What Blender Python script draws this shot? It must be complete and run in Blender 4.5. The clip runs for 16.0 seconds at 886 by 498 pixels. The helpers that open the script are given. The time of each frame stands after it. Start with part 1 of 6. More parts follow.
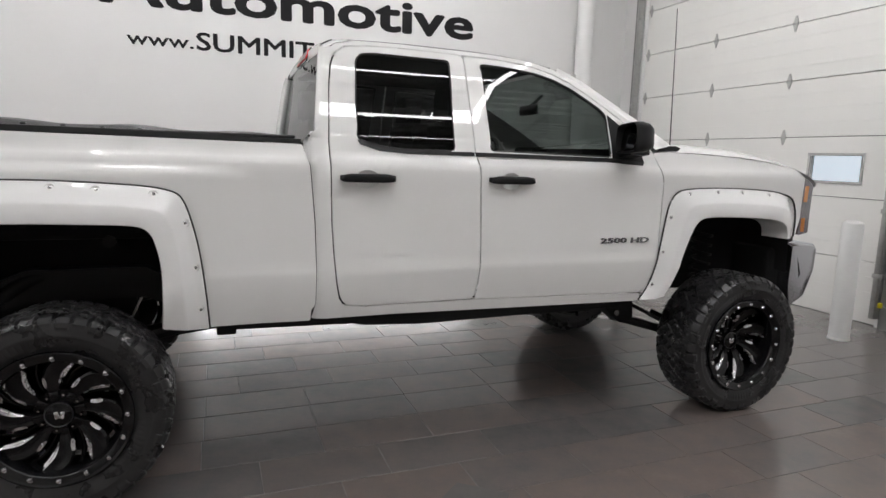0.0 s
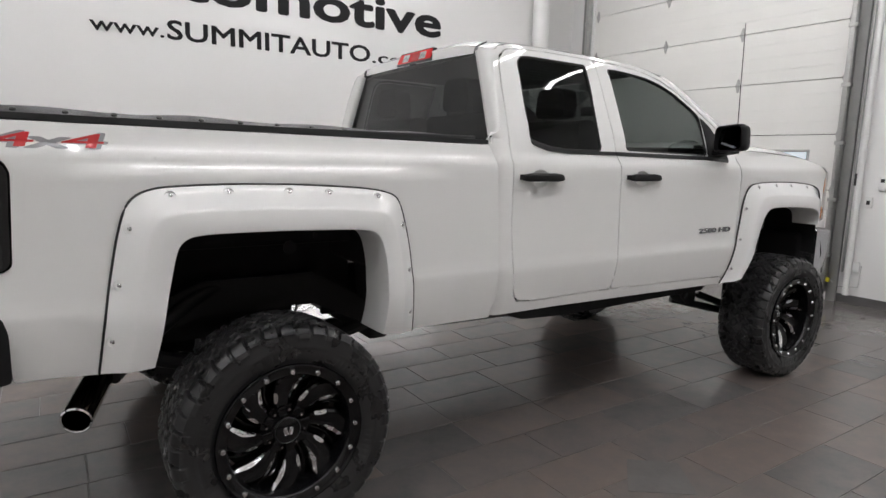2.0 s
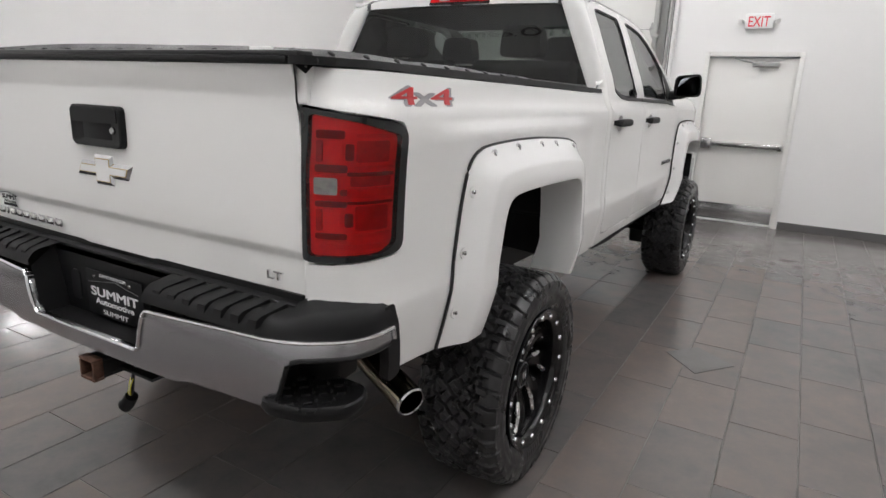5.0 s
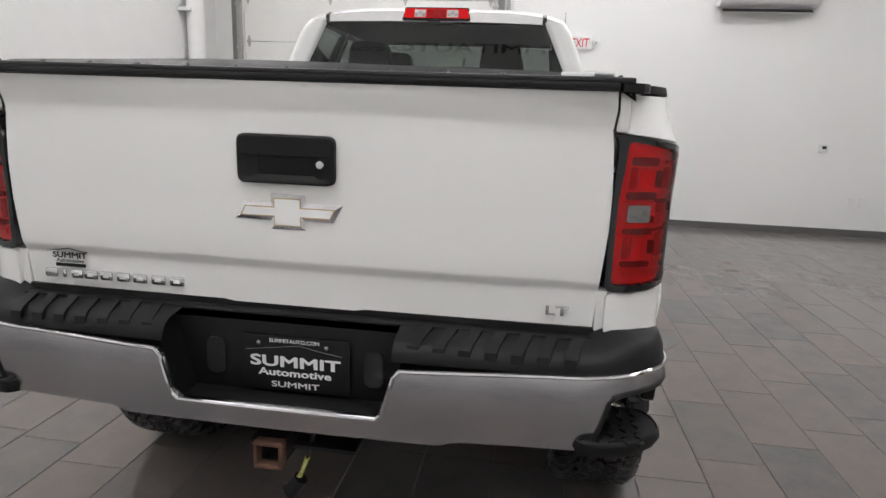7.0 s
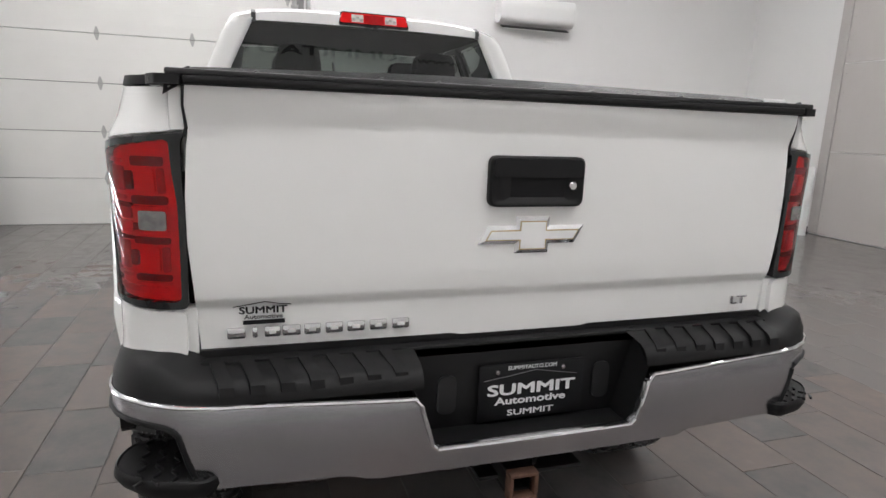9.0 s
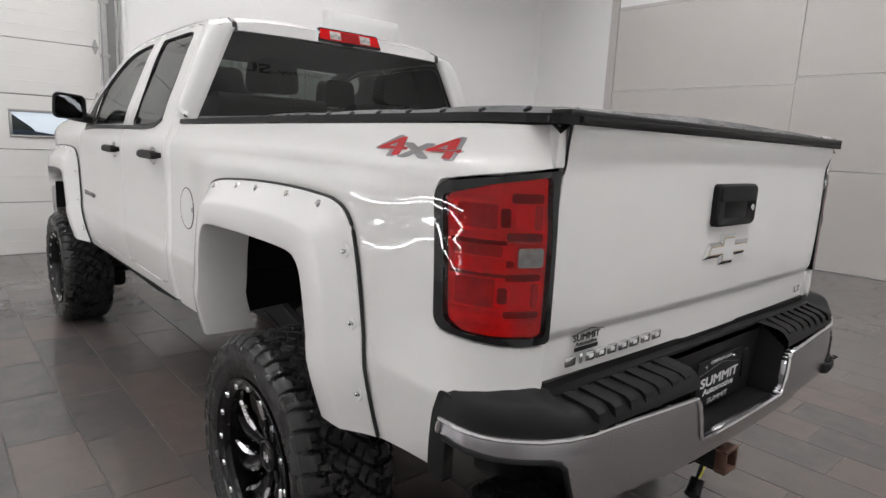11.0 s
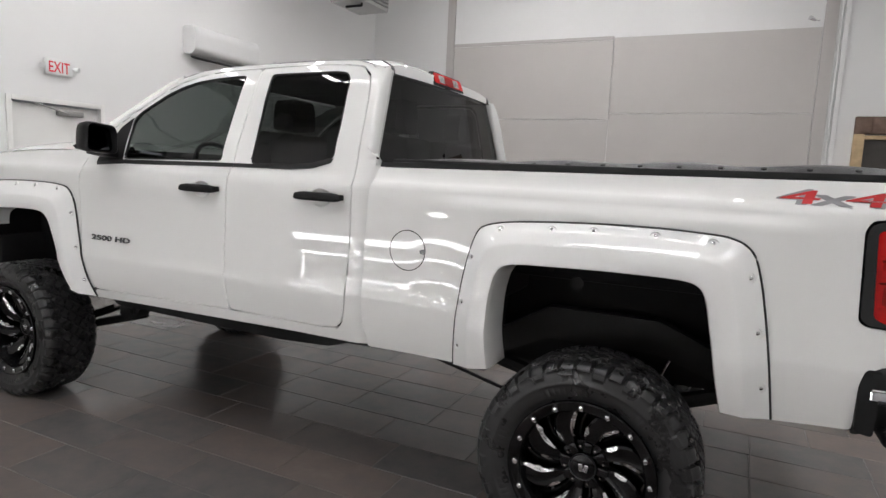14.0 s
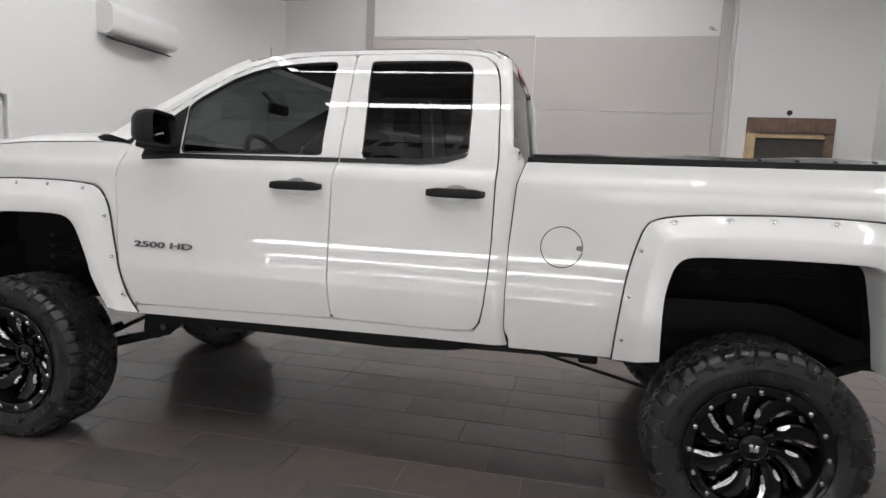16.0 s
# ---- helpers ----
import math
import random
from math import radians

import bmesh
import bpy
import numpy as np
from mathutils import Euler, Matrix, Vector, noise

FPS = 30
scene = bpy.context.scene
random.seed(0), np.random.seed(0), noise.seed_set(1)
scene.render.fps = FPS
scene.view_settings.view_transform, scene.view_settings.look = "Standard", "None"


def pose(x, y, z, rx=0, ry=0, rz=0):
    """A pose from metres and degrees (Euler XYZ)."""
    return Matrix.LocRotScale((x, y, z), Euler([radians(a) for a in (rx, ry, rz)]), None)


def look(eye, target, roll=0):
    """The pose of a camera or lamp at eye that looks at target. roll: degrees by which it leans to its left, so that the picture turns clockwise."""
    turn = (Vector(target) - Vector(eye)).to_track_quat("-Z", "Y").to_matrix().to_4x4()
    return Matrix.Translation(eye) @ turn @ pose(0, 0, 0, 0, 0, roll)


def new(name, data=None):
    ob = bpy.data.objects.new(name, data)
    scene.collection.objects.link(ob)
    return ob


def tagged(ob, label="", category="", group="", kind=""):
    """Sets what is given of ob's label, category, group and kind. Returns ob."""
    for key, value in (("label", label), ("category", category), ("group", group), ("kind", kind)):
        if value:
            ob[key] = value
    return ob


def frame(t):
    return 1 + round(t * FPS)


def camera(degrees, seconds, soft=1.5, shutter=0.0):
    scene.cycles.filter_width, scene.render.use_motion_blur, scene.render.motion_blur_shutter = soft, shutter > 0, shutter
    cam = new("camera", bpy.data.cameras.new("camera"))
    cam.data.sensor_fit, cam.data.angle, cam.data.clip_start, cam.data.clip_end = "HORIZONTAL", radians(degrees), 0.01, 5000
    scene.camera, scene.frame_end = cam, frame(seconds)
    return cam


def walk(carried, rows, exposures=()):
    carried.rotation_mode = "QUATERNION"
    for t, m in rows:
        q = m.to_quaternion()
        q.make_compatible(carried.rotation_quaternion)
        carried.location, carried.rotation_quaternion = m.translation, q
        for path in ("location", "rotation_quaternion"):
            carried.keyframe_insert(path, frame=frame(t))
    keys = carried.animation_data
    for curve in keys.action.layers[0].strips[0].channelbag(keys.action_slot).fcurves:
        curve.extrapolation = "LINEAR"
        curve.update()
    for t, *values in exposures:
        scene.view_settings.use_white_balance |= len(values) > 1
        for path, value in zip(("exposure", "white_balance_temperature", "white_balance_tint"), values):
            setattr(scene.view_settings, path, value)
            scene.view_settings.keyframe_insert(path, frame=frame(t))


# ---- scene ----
cam = camera(72.5, 16.0)
PATH = [
    (0, (0.612, -3.793, 1.528), (1.324, -1.948, 1.227), 1.7),
    (0.5, (0.223, -3.701, 1.522), (1.024, -1.893, 1.223), 1.6),
    (1, (-0.12, -3.599, 1.529), (0.752, -1.824, 1.229), 1.5),
    (1.5, (-0.421, -3.42, 1.528), (0.551, -1.699, 1.226), 1.5),
    (2, (-0.734, -3.224, 1.513), (0.353, -1.573, 1.207), 1.5),
    (2.5, (-1.044, -3.017, 1.531), (0.169, -1.457, 1.224), 1.5),
    (3, (-1.295, -2.75, 1.498), (0.038, -1.292, 1.188), 1.6),
    (3.5, (-1.513, -2.525, 1.478), (-0.082, -1.17, 1.137), 1.5),
    (4, (-1.763, -2.35, 1.522), (-0.253, -1.112, 1.091), 1.8),
    (6.5, (-2.466, -0.924, 1.547), (-0.573, -0.46, 1.098), 2.1),
    (7, (-2.531, -0.615, 1.535), (-0.599, -0.346, 1.09), 2.1),
    (7.5, (-2.586, -0.293, 1.559), (-0.636, -0.258, 1.116), 2.3),
    (8, (-2.54, 0.038, 1.536), (-0.596, -0.151, 1.105), 2.4),
    (8.5, (-2.486, 0.36, 1.537), (-0.571, -0.036, 1.121), 2.3),
    (11, (-1.858, 1.855, 1.541), (-0.376, 0.557, 1.196), 2.8),
    (11.5, (-1.6, 2.084, 1.526), (-0.205, 0.679, 1.242), 2.9),
    (12, (-1.366, 2.322, 1.495), (-0.078, 0.817, 1.222), 2.9),
    (12.5, (-1.189, 2.588, 1.54), (-0.011, 0.994, 1.277), 2.9),
    (13, (-0.913, 2.802, 1.507), (0.169, 1.14, 1.249), 2.8),
    (13.5, (-0.673, 3.039, 1.517), (0.307, 1.314, 1.261), 2.7),
    (14, (-0.429, 3.294, 1.556), (0.416, 1.499, 1.305), 2.6),
    (14.5, (-0.139, 3.405, 1.531), (0.592, 1.561, 1.283), 2.6),
    (15, (0.18, 3.472, 1.518), (0.819, 1.594, 1.269), 2.5),
    (15.5, (0.481, 3.57, 1.523), (1.002, 1.655, 1.277), 2.4),
    (16, (0.788, 3.612, 1.504), (1.204, 1.672, 1.256), 2.4),
]

EXPOSURES = [(0, -0.29), (2.5, -0.30), (4, -0.16), (6.5, -0.13), (8.5, -0.12), (11, -0.28), (11.6, -0.40), (12.5, -0.36), (16, -0.36)]
LED_STRENGTH = 38.0
# linear lights under the deck, from (x, y) to (x, y)
# last four runs are unseen fill, added to light right wall, tailgate and front
LIGHT_RUNS = [(-0.44, -4.12, 3.92, -4.12), (-0.44, -3.06, 3.92, -3.06), (3.98, -4.18, 3.98, 2.55), (-0.44, 2.6, 3.92, 2.6), (-0.44, 3.75, 3.92, 3.75),
              (-0.5, -4.18, -0.5, -3.0), (-0.5, 2.54, -0.5, 3.81), (-0.5, -6.4, 4.8, -6.4), (-2.3, -4.2, -2.3, 3.6), (-3.1, -5.0, -3.1, 3.6), (5.3, -3.4, 5.3, 2.6)]

walk(cam, [(t, look(eye, target, roll)) for t, eye, target, roll in PATH], EXPOSURES)

# ---- world: a closed hall, with a little sky behind the door's window ----
world = bpy.data.worlds.new("world")
scene.world = world
world.use_nodes = True
_n = world.node_tree.nodes
_sky = _n.new("ShaderNodeTexSky")
_sky.sky_type, _sky.sun_disc = "NISHITA", False
_sky.sun_elevation, _sky.sun_rotation = radians(35), radians(200)
world.node_tree.links.new(_sky.outputs[0], _n["Background"].inputs[0])
_n["Background"].inputs[1].default_value = 0.12


# ---- materials ----
def material(name, color, rough=0.5, metal=0.0, coat=0.0, vary=0.0, scale=8.0, fine=90.0, bump=0.0, rough_vary=0.0, rand=0.0,
             spec=0.5, emit=0.0, island=0.0, bump_dist=0.002, coat_rough=0.03, second=None):
    """Principled surface with stains at a large scale, grain at a small one and a fine bump."""
    m = bpy.data.materials.new(name)
    m.use_nodes = True
    nt = m.node_tree
    b = nt.nodes["Principled BSDF"]
    b.inputs["Base Color"].default_value = (*color, 1)
    b.inputs["Roughness"].default_value = rough
    b.inputs["Metallic"].default_value = metal
    b.inputs["Coat Weight"].default_value = coat
    b.inputs["Coat Roughness"].default_value = coat_rough
    b.inputs["Specular IOR Level"].default_value = spec
    if emit:
        b.inputs["Emission Color"].default_value = (*color, 1)
        b.inputs["Emission Strength"].default_value = emit
    if not (vary or bump or rough_vary or rand or island):
        return m
    link = nt.links.new
    co = nt.nodes.new("ShaderNodeTexCoord").outputs["Object"]
    if rand:
        # every piece shows its own stretch of the pattern
        apart = nt.nodes.new("ShaderNodeVectorMath")
        apart.operation = "MULTIPLY_ADD"
        link(nt.nodes.new("ShaderNodeObjectInfo").outputs["Random"], apart.inputs[0])
        apart.inputs[1].default_value = (91.0, 47.0, 63.0)
        link(co, apart.inputs[2])
        co = apart.outputs[0]
    big, small = nt.nodes.new("ShaderNodeTexNoise"), nt.nodes.new("ShaderNodeTexNoise")
    for tex, sc in ((big, scale), (small, fine)):
        tex.inputs["Scale"].default_value = sc
        tex.inputs["Detail"].default_value = 5
        link(co, tex.inputs["Vector"])
    mix = nt.nodes.new("ShaderNodeMath")
    mix.operation = "MULTIPLY_ADD"
    link(big.outputs["Fac"], mix.inputs[0])
    mix.inputs[1].default_value = 0.75
    half = nt.nodes.new("ShaderNodeMath")
    half.operation = "MULTIPLY"
    link(small.outputs["Fac"], half.inputs[0])
    half.inputs[1].default_value = 0.25
    link(half.outputs[0], mix.inputs[2])
    value = mix.outputs[0]
    if rand or island:
        node = nt.nodes.new("ShaderNodeObjectInfo") if rand else nt.nodes.new("ShaderNodeNewGeometry")
        out = node.outputs["Random"] if rand else node.outputs["Random Per Island"]
        add = nt.nodes.new("ShaderNodeMath")
        add.operation = "MULTIPLY_ADD"
        link(out, add.inputs[0])
        add.inputs[1].default_value = rand or island
        link(value, add.inputs[2])
        value = add.outputs[0]
    if vary or rand or island:
        ramp = nt.nodes.new("ShaderNodeMapRange")
        ramp.inputs["From Min"].default_value, ramp.inputs["From Max"].default_value = 0.25, 0.75 + (rand or island)
        ramp.inputs["To Min"].default_value, ramp.inputs["To Max"].default_value = 1 - vary, 1 + vary
        link(value, ramp.inputs["Value"])
        tint = nt.nodes.new("ShaderNodeVectorMath")
        tint.operation = "SCALE"
        tint.inputs[0].default_value = color
        link(ramp.outputs["Result"], tint.inputs["Scale"])
        if second:
            # some pieces, and some patches in a piece, lean towards a second colour
            blend, where = nt.nodes.new("ShaderNodeMix"), nt.nodes.new("ShaderNodeMapRange")
            blend.data_type = "RGBA"
            where.inputs["From Min"].default_value, where.inputs["From Max"].default_value = 0.45, 0.95
            link(value, where.inputs["Value"])
            link(where.outputs["Result"], blend.inputs["Factor"])
            blend.inputs[6].default_value, blend.inputs[7].default_value = (*color, 1), (*second, 1)
            link(blend.outputs[2], tint.inputs[0])
        link(tint.outputs[0], b.inputs["Base Color"])
    if rough_vary:
        rr = nt.nodes.new("ShaderNodeMapRange")
        rr.inputs["From Min"].default_value, rr.inputs["From Max"].default_value = 0.3, 0.7
        rr.inputs["To Min"].default_value, rr.inputs["To Max"].default_value = max(0.02, rough - rough_vary), min(1, rough + rough_vary)
        link(big.outputs["Fac"], rr.inputs["Value"])
        link(rr.outputs["Result"], b.inputs["Roughness"])
    if bump:
        bu = nt.nodes.new("ShaderNodeBump")
        bu.inputs["Strength"].default_value, bu.inputs["Distance"].default_value = bump, bump_dist
        link(small.outputs["Fac"], bu.inputs["Height"])
        link(bu.outputs[0], b.inputs["Normal"])
    return m


def glass_material(name, tint, gloss_rough=0.01, ior=1.5):
    """Thin tinted pane: straight-through light by its tint, and a mirror by Fresnel."""
    m = bpy.data.materials.new(name)
    m.use_nodes = True
    nt = m.node_tree
    nt.nodes.remove(nt.nodes["Principled BSDF"])
    clear, gloss = nt.nodes.new("ShaderNodeBsdfTransparent"), nt.nodes.new("ShaderNodeBsdfGlossy")
    clear.inputs[0].default_value = (*tint, 1)
    gloss.inputs["Roughness"].default_value = gloss_rough
    fres, mix = nt.nodes.new("ShaderNodeFresnel"), nt.nodes.new("ShaderNodeMixShader")
    fres.inputs[0].default_value = ior
    nt.links.new(fres.outputs[0], mix.inputs[0])
    nt.links.new(clear.outputs[0], mix.inputs[1])
    nt.links.new(gloss.outputs[0], mix.inputs[2])
    nt.links.new(mix.outputs[0], nt.nodes["Material Output"].inputs[0])
    return m


PAINT = material("white_paint", (0.80, 0.80, 0.785), 0.65, spec=0.15, coat=1.0, vary=0.015, scale=1.5, fine=300, coat_rough=0.003)
FLARE = material("flare_paint", (0.80, 0.80, 0.79), 0.65, spec=0.15, coat=1.0, vary=0.02, scale=3, coat_rough=0.006)
BLACK_PLASTIC = material("black_plastic", (0.008, 0.008, 0.0085), 0.50, spec=0.25, vary=0.15, scale=20, bump=0.25, fine=500, bump_dist=0.001)
BLACK_SATIN = material("black_satin", (0.012, 0.012, 0.013), 0.35, vary=0.1)
RUBBER_TRIM = material("rubber_trim", (0.01, 0.01, 0.01), 0.6)
VOID = material("undercoat_and_dark_fill", (0.010, 0.010, 0.0105), 0.85, spec=0.25, vary=0.3, scale=6, bump=0.3, fine=60)
STEEL_BLACK = material("frame_steel", (0.007, 0.007, 0.0073), 0.55, spec=0.3, vary=0.4, scale=9, bump=0.2, fine=120)
CHROME = material("chrome", (0.72, 0.72, 0.73), 0.10, metal=1.0, rough_vary=0.05, scale=3)
BADGE = material("dark_chrome", (0.25, 0.25, 0.26), 0.22, metal=1.0, rough_vary=0.1, scale=60)
BUMPER_CHROME = material("dulled_chrome", (0.50, 0.50, 0.52), 0.24, metal=1.0, vary=0.06, scale=2.5, fine=60, rough_vary=0.03)
MIRROR = material("mirror_glass", (0.07, 0.075, 0.08), 0.02, metal=1.0)
TIP = material("smoked_chrome", (0.30, 0.265, 0.20), 0.16, metal=1.0, rough_vary=0.04, scale=6)
STAINLESS = material("stainless", (0.55, 0.55, 0.55), 0.22, metal=1.0)
TYRE = material("tyre_rubber", (0.017, 0.017, 0.0175), 0.36, spec=0.5, vary=0.4, scale=14, bump=0.2, fine=220, rough_vary=0.22)
RIM = material("gloss_black_alloy", (0.004, 0.004, 0.0045), 0.16, spec=0.35, rough_vary=0.05)
MILLED = material("milled_alloy", (0.85, 0.85, 0.86), 0.24, metal=1.0, rough_vary=0.08, scale=40)
VINYL = material("black_vinyl", (0.012, 0.012, 0.0125), 0.40, spec=0.4, vary=0.2, scale=7, bump=0.6, fine=260, rough_vary=0.12)
LAMP_BLACK = material("gloss_black_lamp_frame", (0.005, 0.005, 0.0055), 0.4, spec=0.1, coat=1.0, coat_rough=0.004, vary=0.1, scale=8)
LENS_BODY = material("lamp_reflector", (0.97, 0.95, 0.95), 0.35, metal=0.0, vary=0.08, scale=18, fine=120, bump=0.5, bump_dist=0.002)
LENS_DEEP = material("lamp_recess", (0.62, 0.60, 0.60), 0.4, vary=0.3, scale=25, fine=200, bump=0.3)
LENS_BRIGHT = material("bright_lamp_reflector", (0.92, 0.90, 0.90), 0.25, vary=0.1, scale=15, fine=150)
LENS_DARK = material("dark_lamp_part", (0.20, 0.19, 0.19), 0.4, vary=0.2, scale=30)
LENS_RED = material("red_lens", (0.66, 0.008, 0.010), 0.3, spec=0.04, coat=0.4, vary=0.3, scale=15, fine=150)
LENS_CLEAR = material("clear_lens", (0.17, 0.15, 0.147), 0.12, coat=0.7, vary=0.4, scale=60, bump=0.5, fine=140)
LENS_DEEP_RED = material("deep_red_lens", (0.34, 0.004, 0.006), 0.25, spec=0.1, coat=0.4, vary=0.4, scale=40)
LENS_GREY = material("grey_lens_cell", (0.34, 0.31, 0.31), 0.2, coat=0.7, vary=0.4, scale=90)
LENS_WHITE = material("pale_lens", (0.55, 0.52, 0.51), 0.15, coat=0.7, vary=0.3, scale=60, bump=0.4, fine=140)
LENS_AMBER = material("amber_lens", (0.55, 0.20, 0.05), 0.1, coat=1.0, vary=0.2, scale=50)
DECAL_RED = material("decal_red", (0.50, 0.02, 0.022), 0.3)
DECAL_SILVER = material("decal_silver", (0.28, 0.28, 0.29), 0.3, metal=0.3)
DECAL_GREY = material("decal_grey", (0.17, 0.17, 0.175), 0.35, metal=0.3)
INK = material("black_ink", (0.010, 0.010, 0.011), 0.5, spec=0.2)
WHITE_INK = material("white_ink", (0.75, 0.75, 0.75), 0.5)
GOLD = material("gold_edge", (0.42, 0.31, 0.12), 0.3, metal=0.6)
RUST = material("rusty_steel", (0.095, 0.045, 0.028), 0.8, vary=0.5, scale=30, bump=0.6, fine=150)
CLOTH = material("dark_seat_cloth", (0.013, 0.013, 0.014), 0.8, vary=0.2, bump=0.4)
TINT = glass_material("privacy_glass", (0.10, 0.105, 0.105), 0.0)
TINT_REAR = glass_material("rear_window_glass", (0.16, 0.17, 0.164), 0.0)
RED_GLASS = glass_material("red_lens_cover", (1.0, 0.012, 0.018), 0.0)
TINT_FRONT = glass_material("front_door_glass", (0.14, 0.15, 0.147), 0.0)
WINDSHIELD = glass_material("windshield_glass", (0.72, 0.80, 0.76))
CLEAR = glass_material("clear_pane", (0.9, 0.92, 0.92))
WALL = material("white_wall_paint", (0.76, 0.757, 0.748), 0.55, vary=0.03, scale=0.7, bump=0.15, fine=180, bump_dist=0.001)
PANEL = material("grey_wall_board", (0.50, 0.475, 0.455), 0.5, vary=0.05, scale=1.2, fine=60, island=0.12, bump=0.1)
PANEL_TRIM = material("grey_board_trim", (0.47, 0.445, 0.43), 0.5, vary=0.04, scale=2)
BASE = material("grey_vinyl_base", (0.10, 0.097, 0.095), 0.45, vary=0.1, scale=4)
CEILING = material("metal_deck", (0.42, 0.42, 0.42), 0.45, vary=0.05, scale=2)
DOOR_PAINT = material("door_section_paint", (0.74, 0.735, 0.71), 0.4, vary=0.03, scale=2, bump=0.15, fine=110, bump_dist=0.001)
GALV = material("galvanised_steel", (0.42, 0.42, 0.41), 0.38, metal=0.9, vary=0.15, scale=20, rough_vary=0.1)
SWEEP = material("grey_door_post", (0.20, 0.20, 0.195), 0.5, vary=0.1)
WHITE_PLASTIC = material("white_plastic", (0.74, 0.74, 0.73), 0.35, vary=0.02)
EXIT_RED = material("exit_red", (0.55, 0.03, 0.05), 0.5, emit=0.25)
YELLOW = material("yellow_tag", (0.65, 0.60, 0.02), 0.5)
STONE = material("brown_veneer", (0.16, 0.105, 0.08), 0.8, vary=0.4, scale=9, bump=0.7, fine=40)
PINE = material("pine_stud", (0.52, 0.38, 0.22), 0.6, vary=0.2, scale=10)
NICHE = material("dark_niche", (0.06, 0.055, 0.05), 0.8, vary=0.2)
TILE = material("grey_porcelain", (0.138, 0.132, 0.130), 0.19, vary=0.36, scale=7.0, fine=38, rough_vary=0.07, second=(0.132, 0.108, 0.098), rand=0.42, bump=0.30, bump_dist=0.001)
# same porcelain, paler: the brighter look of the far floor is put into the colour
TILE_FAR_LIT = material("grey_porcelain_far_brightened", (0.160, 0.149, 0.143), 0.20, vary=0.20, scale=6.0, fine=45, rough_vary=0.05, second=(0.126, 0.111, 0.105), island=0.32, bump=0.22, bump_dist=0.001)
LOOSE = material("pale_porcelain", (0.128, 0.121, 0.117), 0.25, vary=0.12, scale=6, fine=40, bump=0.2, bump_dist=0.001)
GROUT = material("grout", (0.135, 0.125, 0.117), 0.8, vary=0.35, scale=3)
LED_LOW = material("wall_led_diffuser", (1.0, 0.985, 0.995), 0.5, emit=LED_STRENGTH * 0.75)
LED = material("led_diffuser", (1.0, 0.985, 0.995), 0.5, emit=LED_STRENGTH)
FIXTURE = material("fixture_white", (0.7, 0.7, 0.7), 0.4)
OUTSIDE = material("glowing_daylight_distance", (0.80, 0.84, 0.90), 0.6, vary=0.15, scale=1.5, emit=1.1)
ASPHALT = material("lot_asphalt", (0.06, 0.06, 0.062), 0.8, vary=0.2)
CAR_BLUE = material("grey_car_paint", (0.10, 0.12, 0.15), 0.3, coat=0.8)
CAR_SILVER = material("silver_car_paint", (0.45, 0.46, 0.48), 0.3, coat=0.8)


# ---- mesh helpers ----
def smooth_line(pts, n, closed=False):
    """Catmull-Rom through the points, n samples a stretch."""
    pts = [Vector(p) for p in pts]
    m, out = len(pts), []
    for i in range(m if closed else m - 1):
        if closed:
            a, b, c, d = (pts[(i + k) % m] for k in (-1, 0, 1, 2))
        else:
            a, b, c, d = pts[max(i - 1, 0)], pts[i], pts[i + 1], pts[min(i + 2, m - 1)]
        for k in range(n):
            t = k / n
            out.append(0.5 * (2 * b + (c - a) * t + (2 * a - 5 * b + 4 * c - d) * t * t + (3 * b - a - 3 * c + d) * t ** 3))
    if not closed:
        out.append(pts[-1])
    return out


def rounded(pts, r, n=4):
    """A closed outline with its corners rounded by about r."""
    out, m = [], len(pts)
    for i in range(m):
        p, a, b = Vector(pts[i]), Vector(pts[i - 1]), Vector(pts[(i + 1) % m])
        da, db = min(r, (a - p).length * 0.45), min(r, (b - p).length * 0.45)
        s, e = p + (a - p).normalized() * da, p + (b - p).normalized() * db
        for k in range(n + 1):
            t = k / n
            q = s * (1 - t) ** 2 + p * 2 * t * (1 - t) + e * t * t
            if not out or (q - out[-1]).length > 1e-4:
                out.append(q)
    return out


def finish(name, verts, faces, mat, parent=None, label="", smooth=True, normals=None, sharp=40):
    me = bpy.data.meshes.new(name)
    me.from_pydata([tuple(v) for v in verts], [], faces)
    me.validate()
    me.update()
    me.materials.append(mat)
    if smooth:
        me.shade_smooth()
        if normals is not None and len(me.vertices) == len(normals):
            me.normals_split_custom_set_from_vertices([tuple(n) for n in normals])
        else:
            me.set_sharp_from_angle(angle=radians(sharp))
    ob = new(name, me)
    if parent:
        ob.parent = parent
    if label:
        tagged(ob, label)
    return ob


def part(name, bm, mat, parent=None, label="", smooth=True, sharp=40):
    """Links a bmesh as one mesh object under a thing or a part."""
    me = bpy.data.meshes.new(name)
    bmesh.ops.recalc_face_normals(bm, faces=bm.faces[:])
    bm.to_mesh(me)
    bm.free()
    me.materials.append(mat)
    if smooth:
        me.shade_smooth()
        me.set_sharp_from_angle(angle=radians(sharp))
    ob = new(name, me)
    if parent:
        ob.parent = parent
    if label:
        tagged(ob, label)
    return ob


def thing(name, label, category, at=(0, 0, 0), group="", kind=""):
    ob = new(name)
    ob.location = at
    ob.empty_display_size = 0.1
    return tagged(ob, label, category, group, kind)


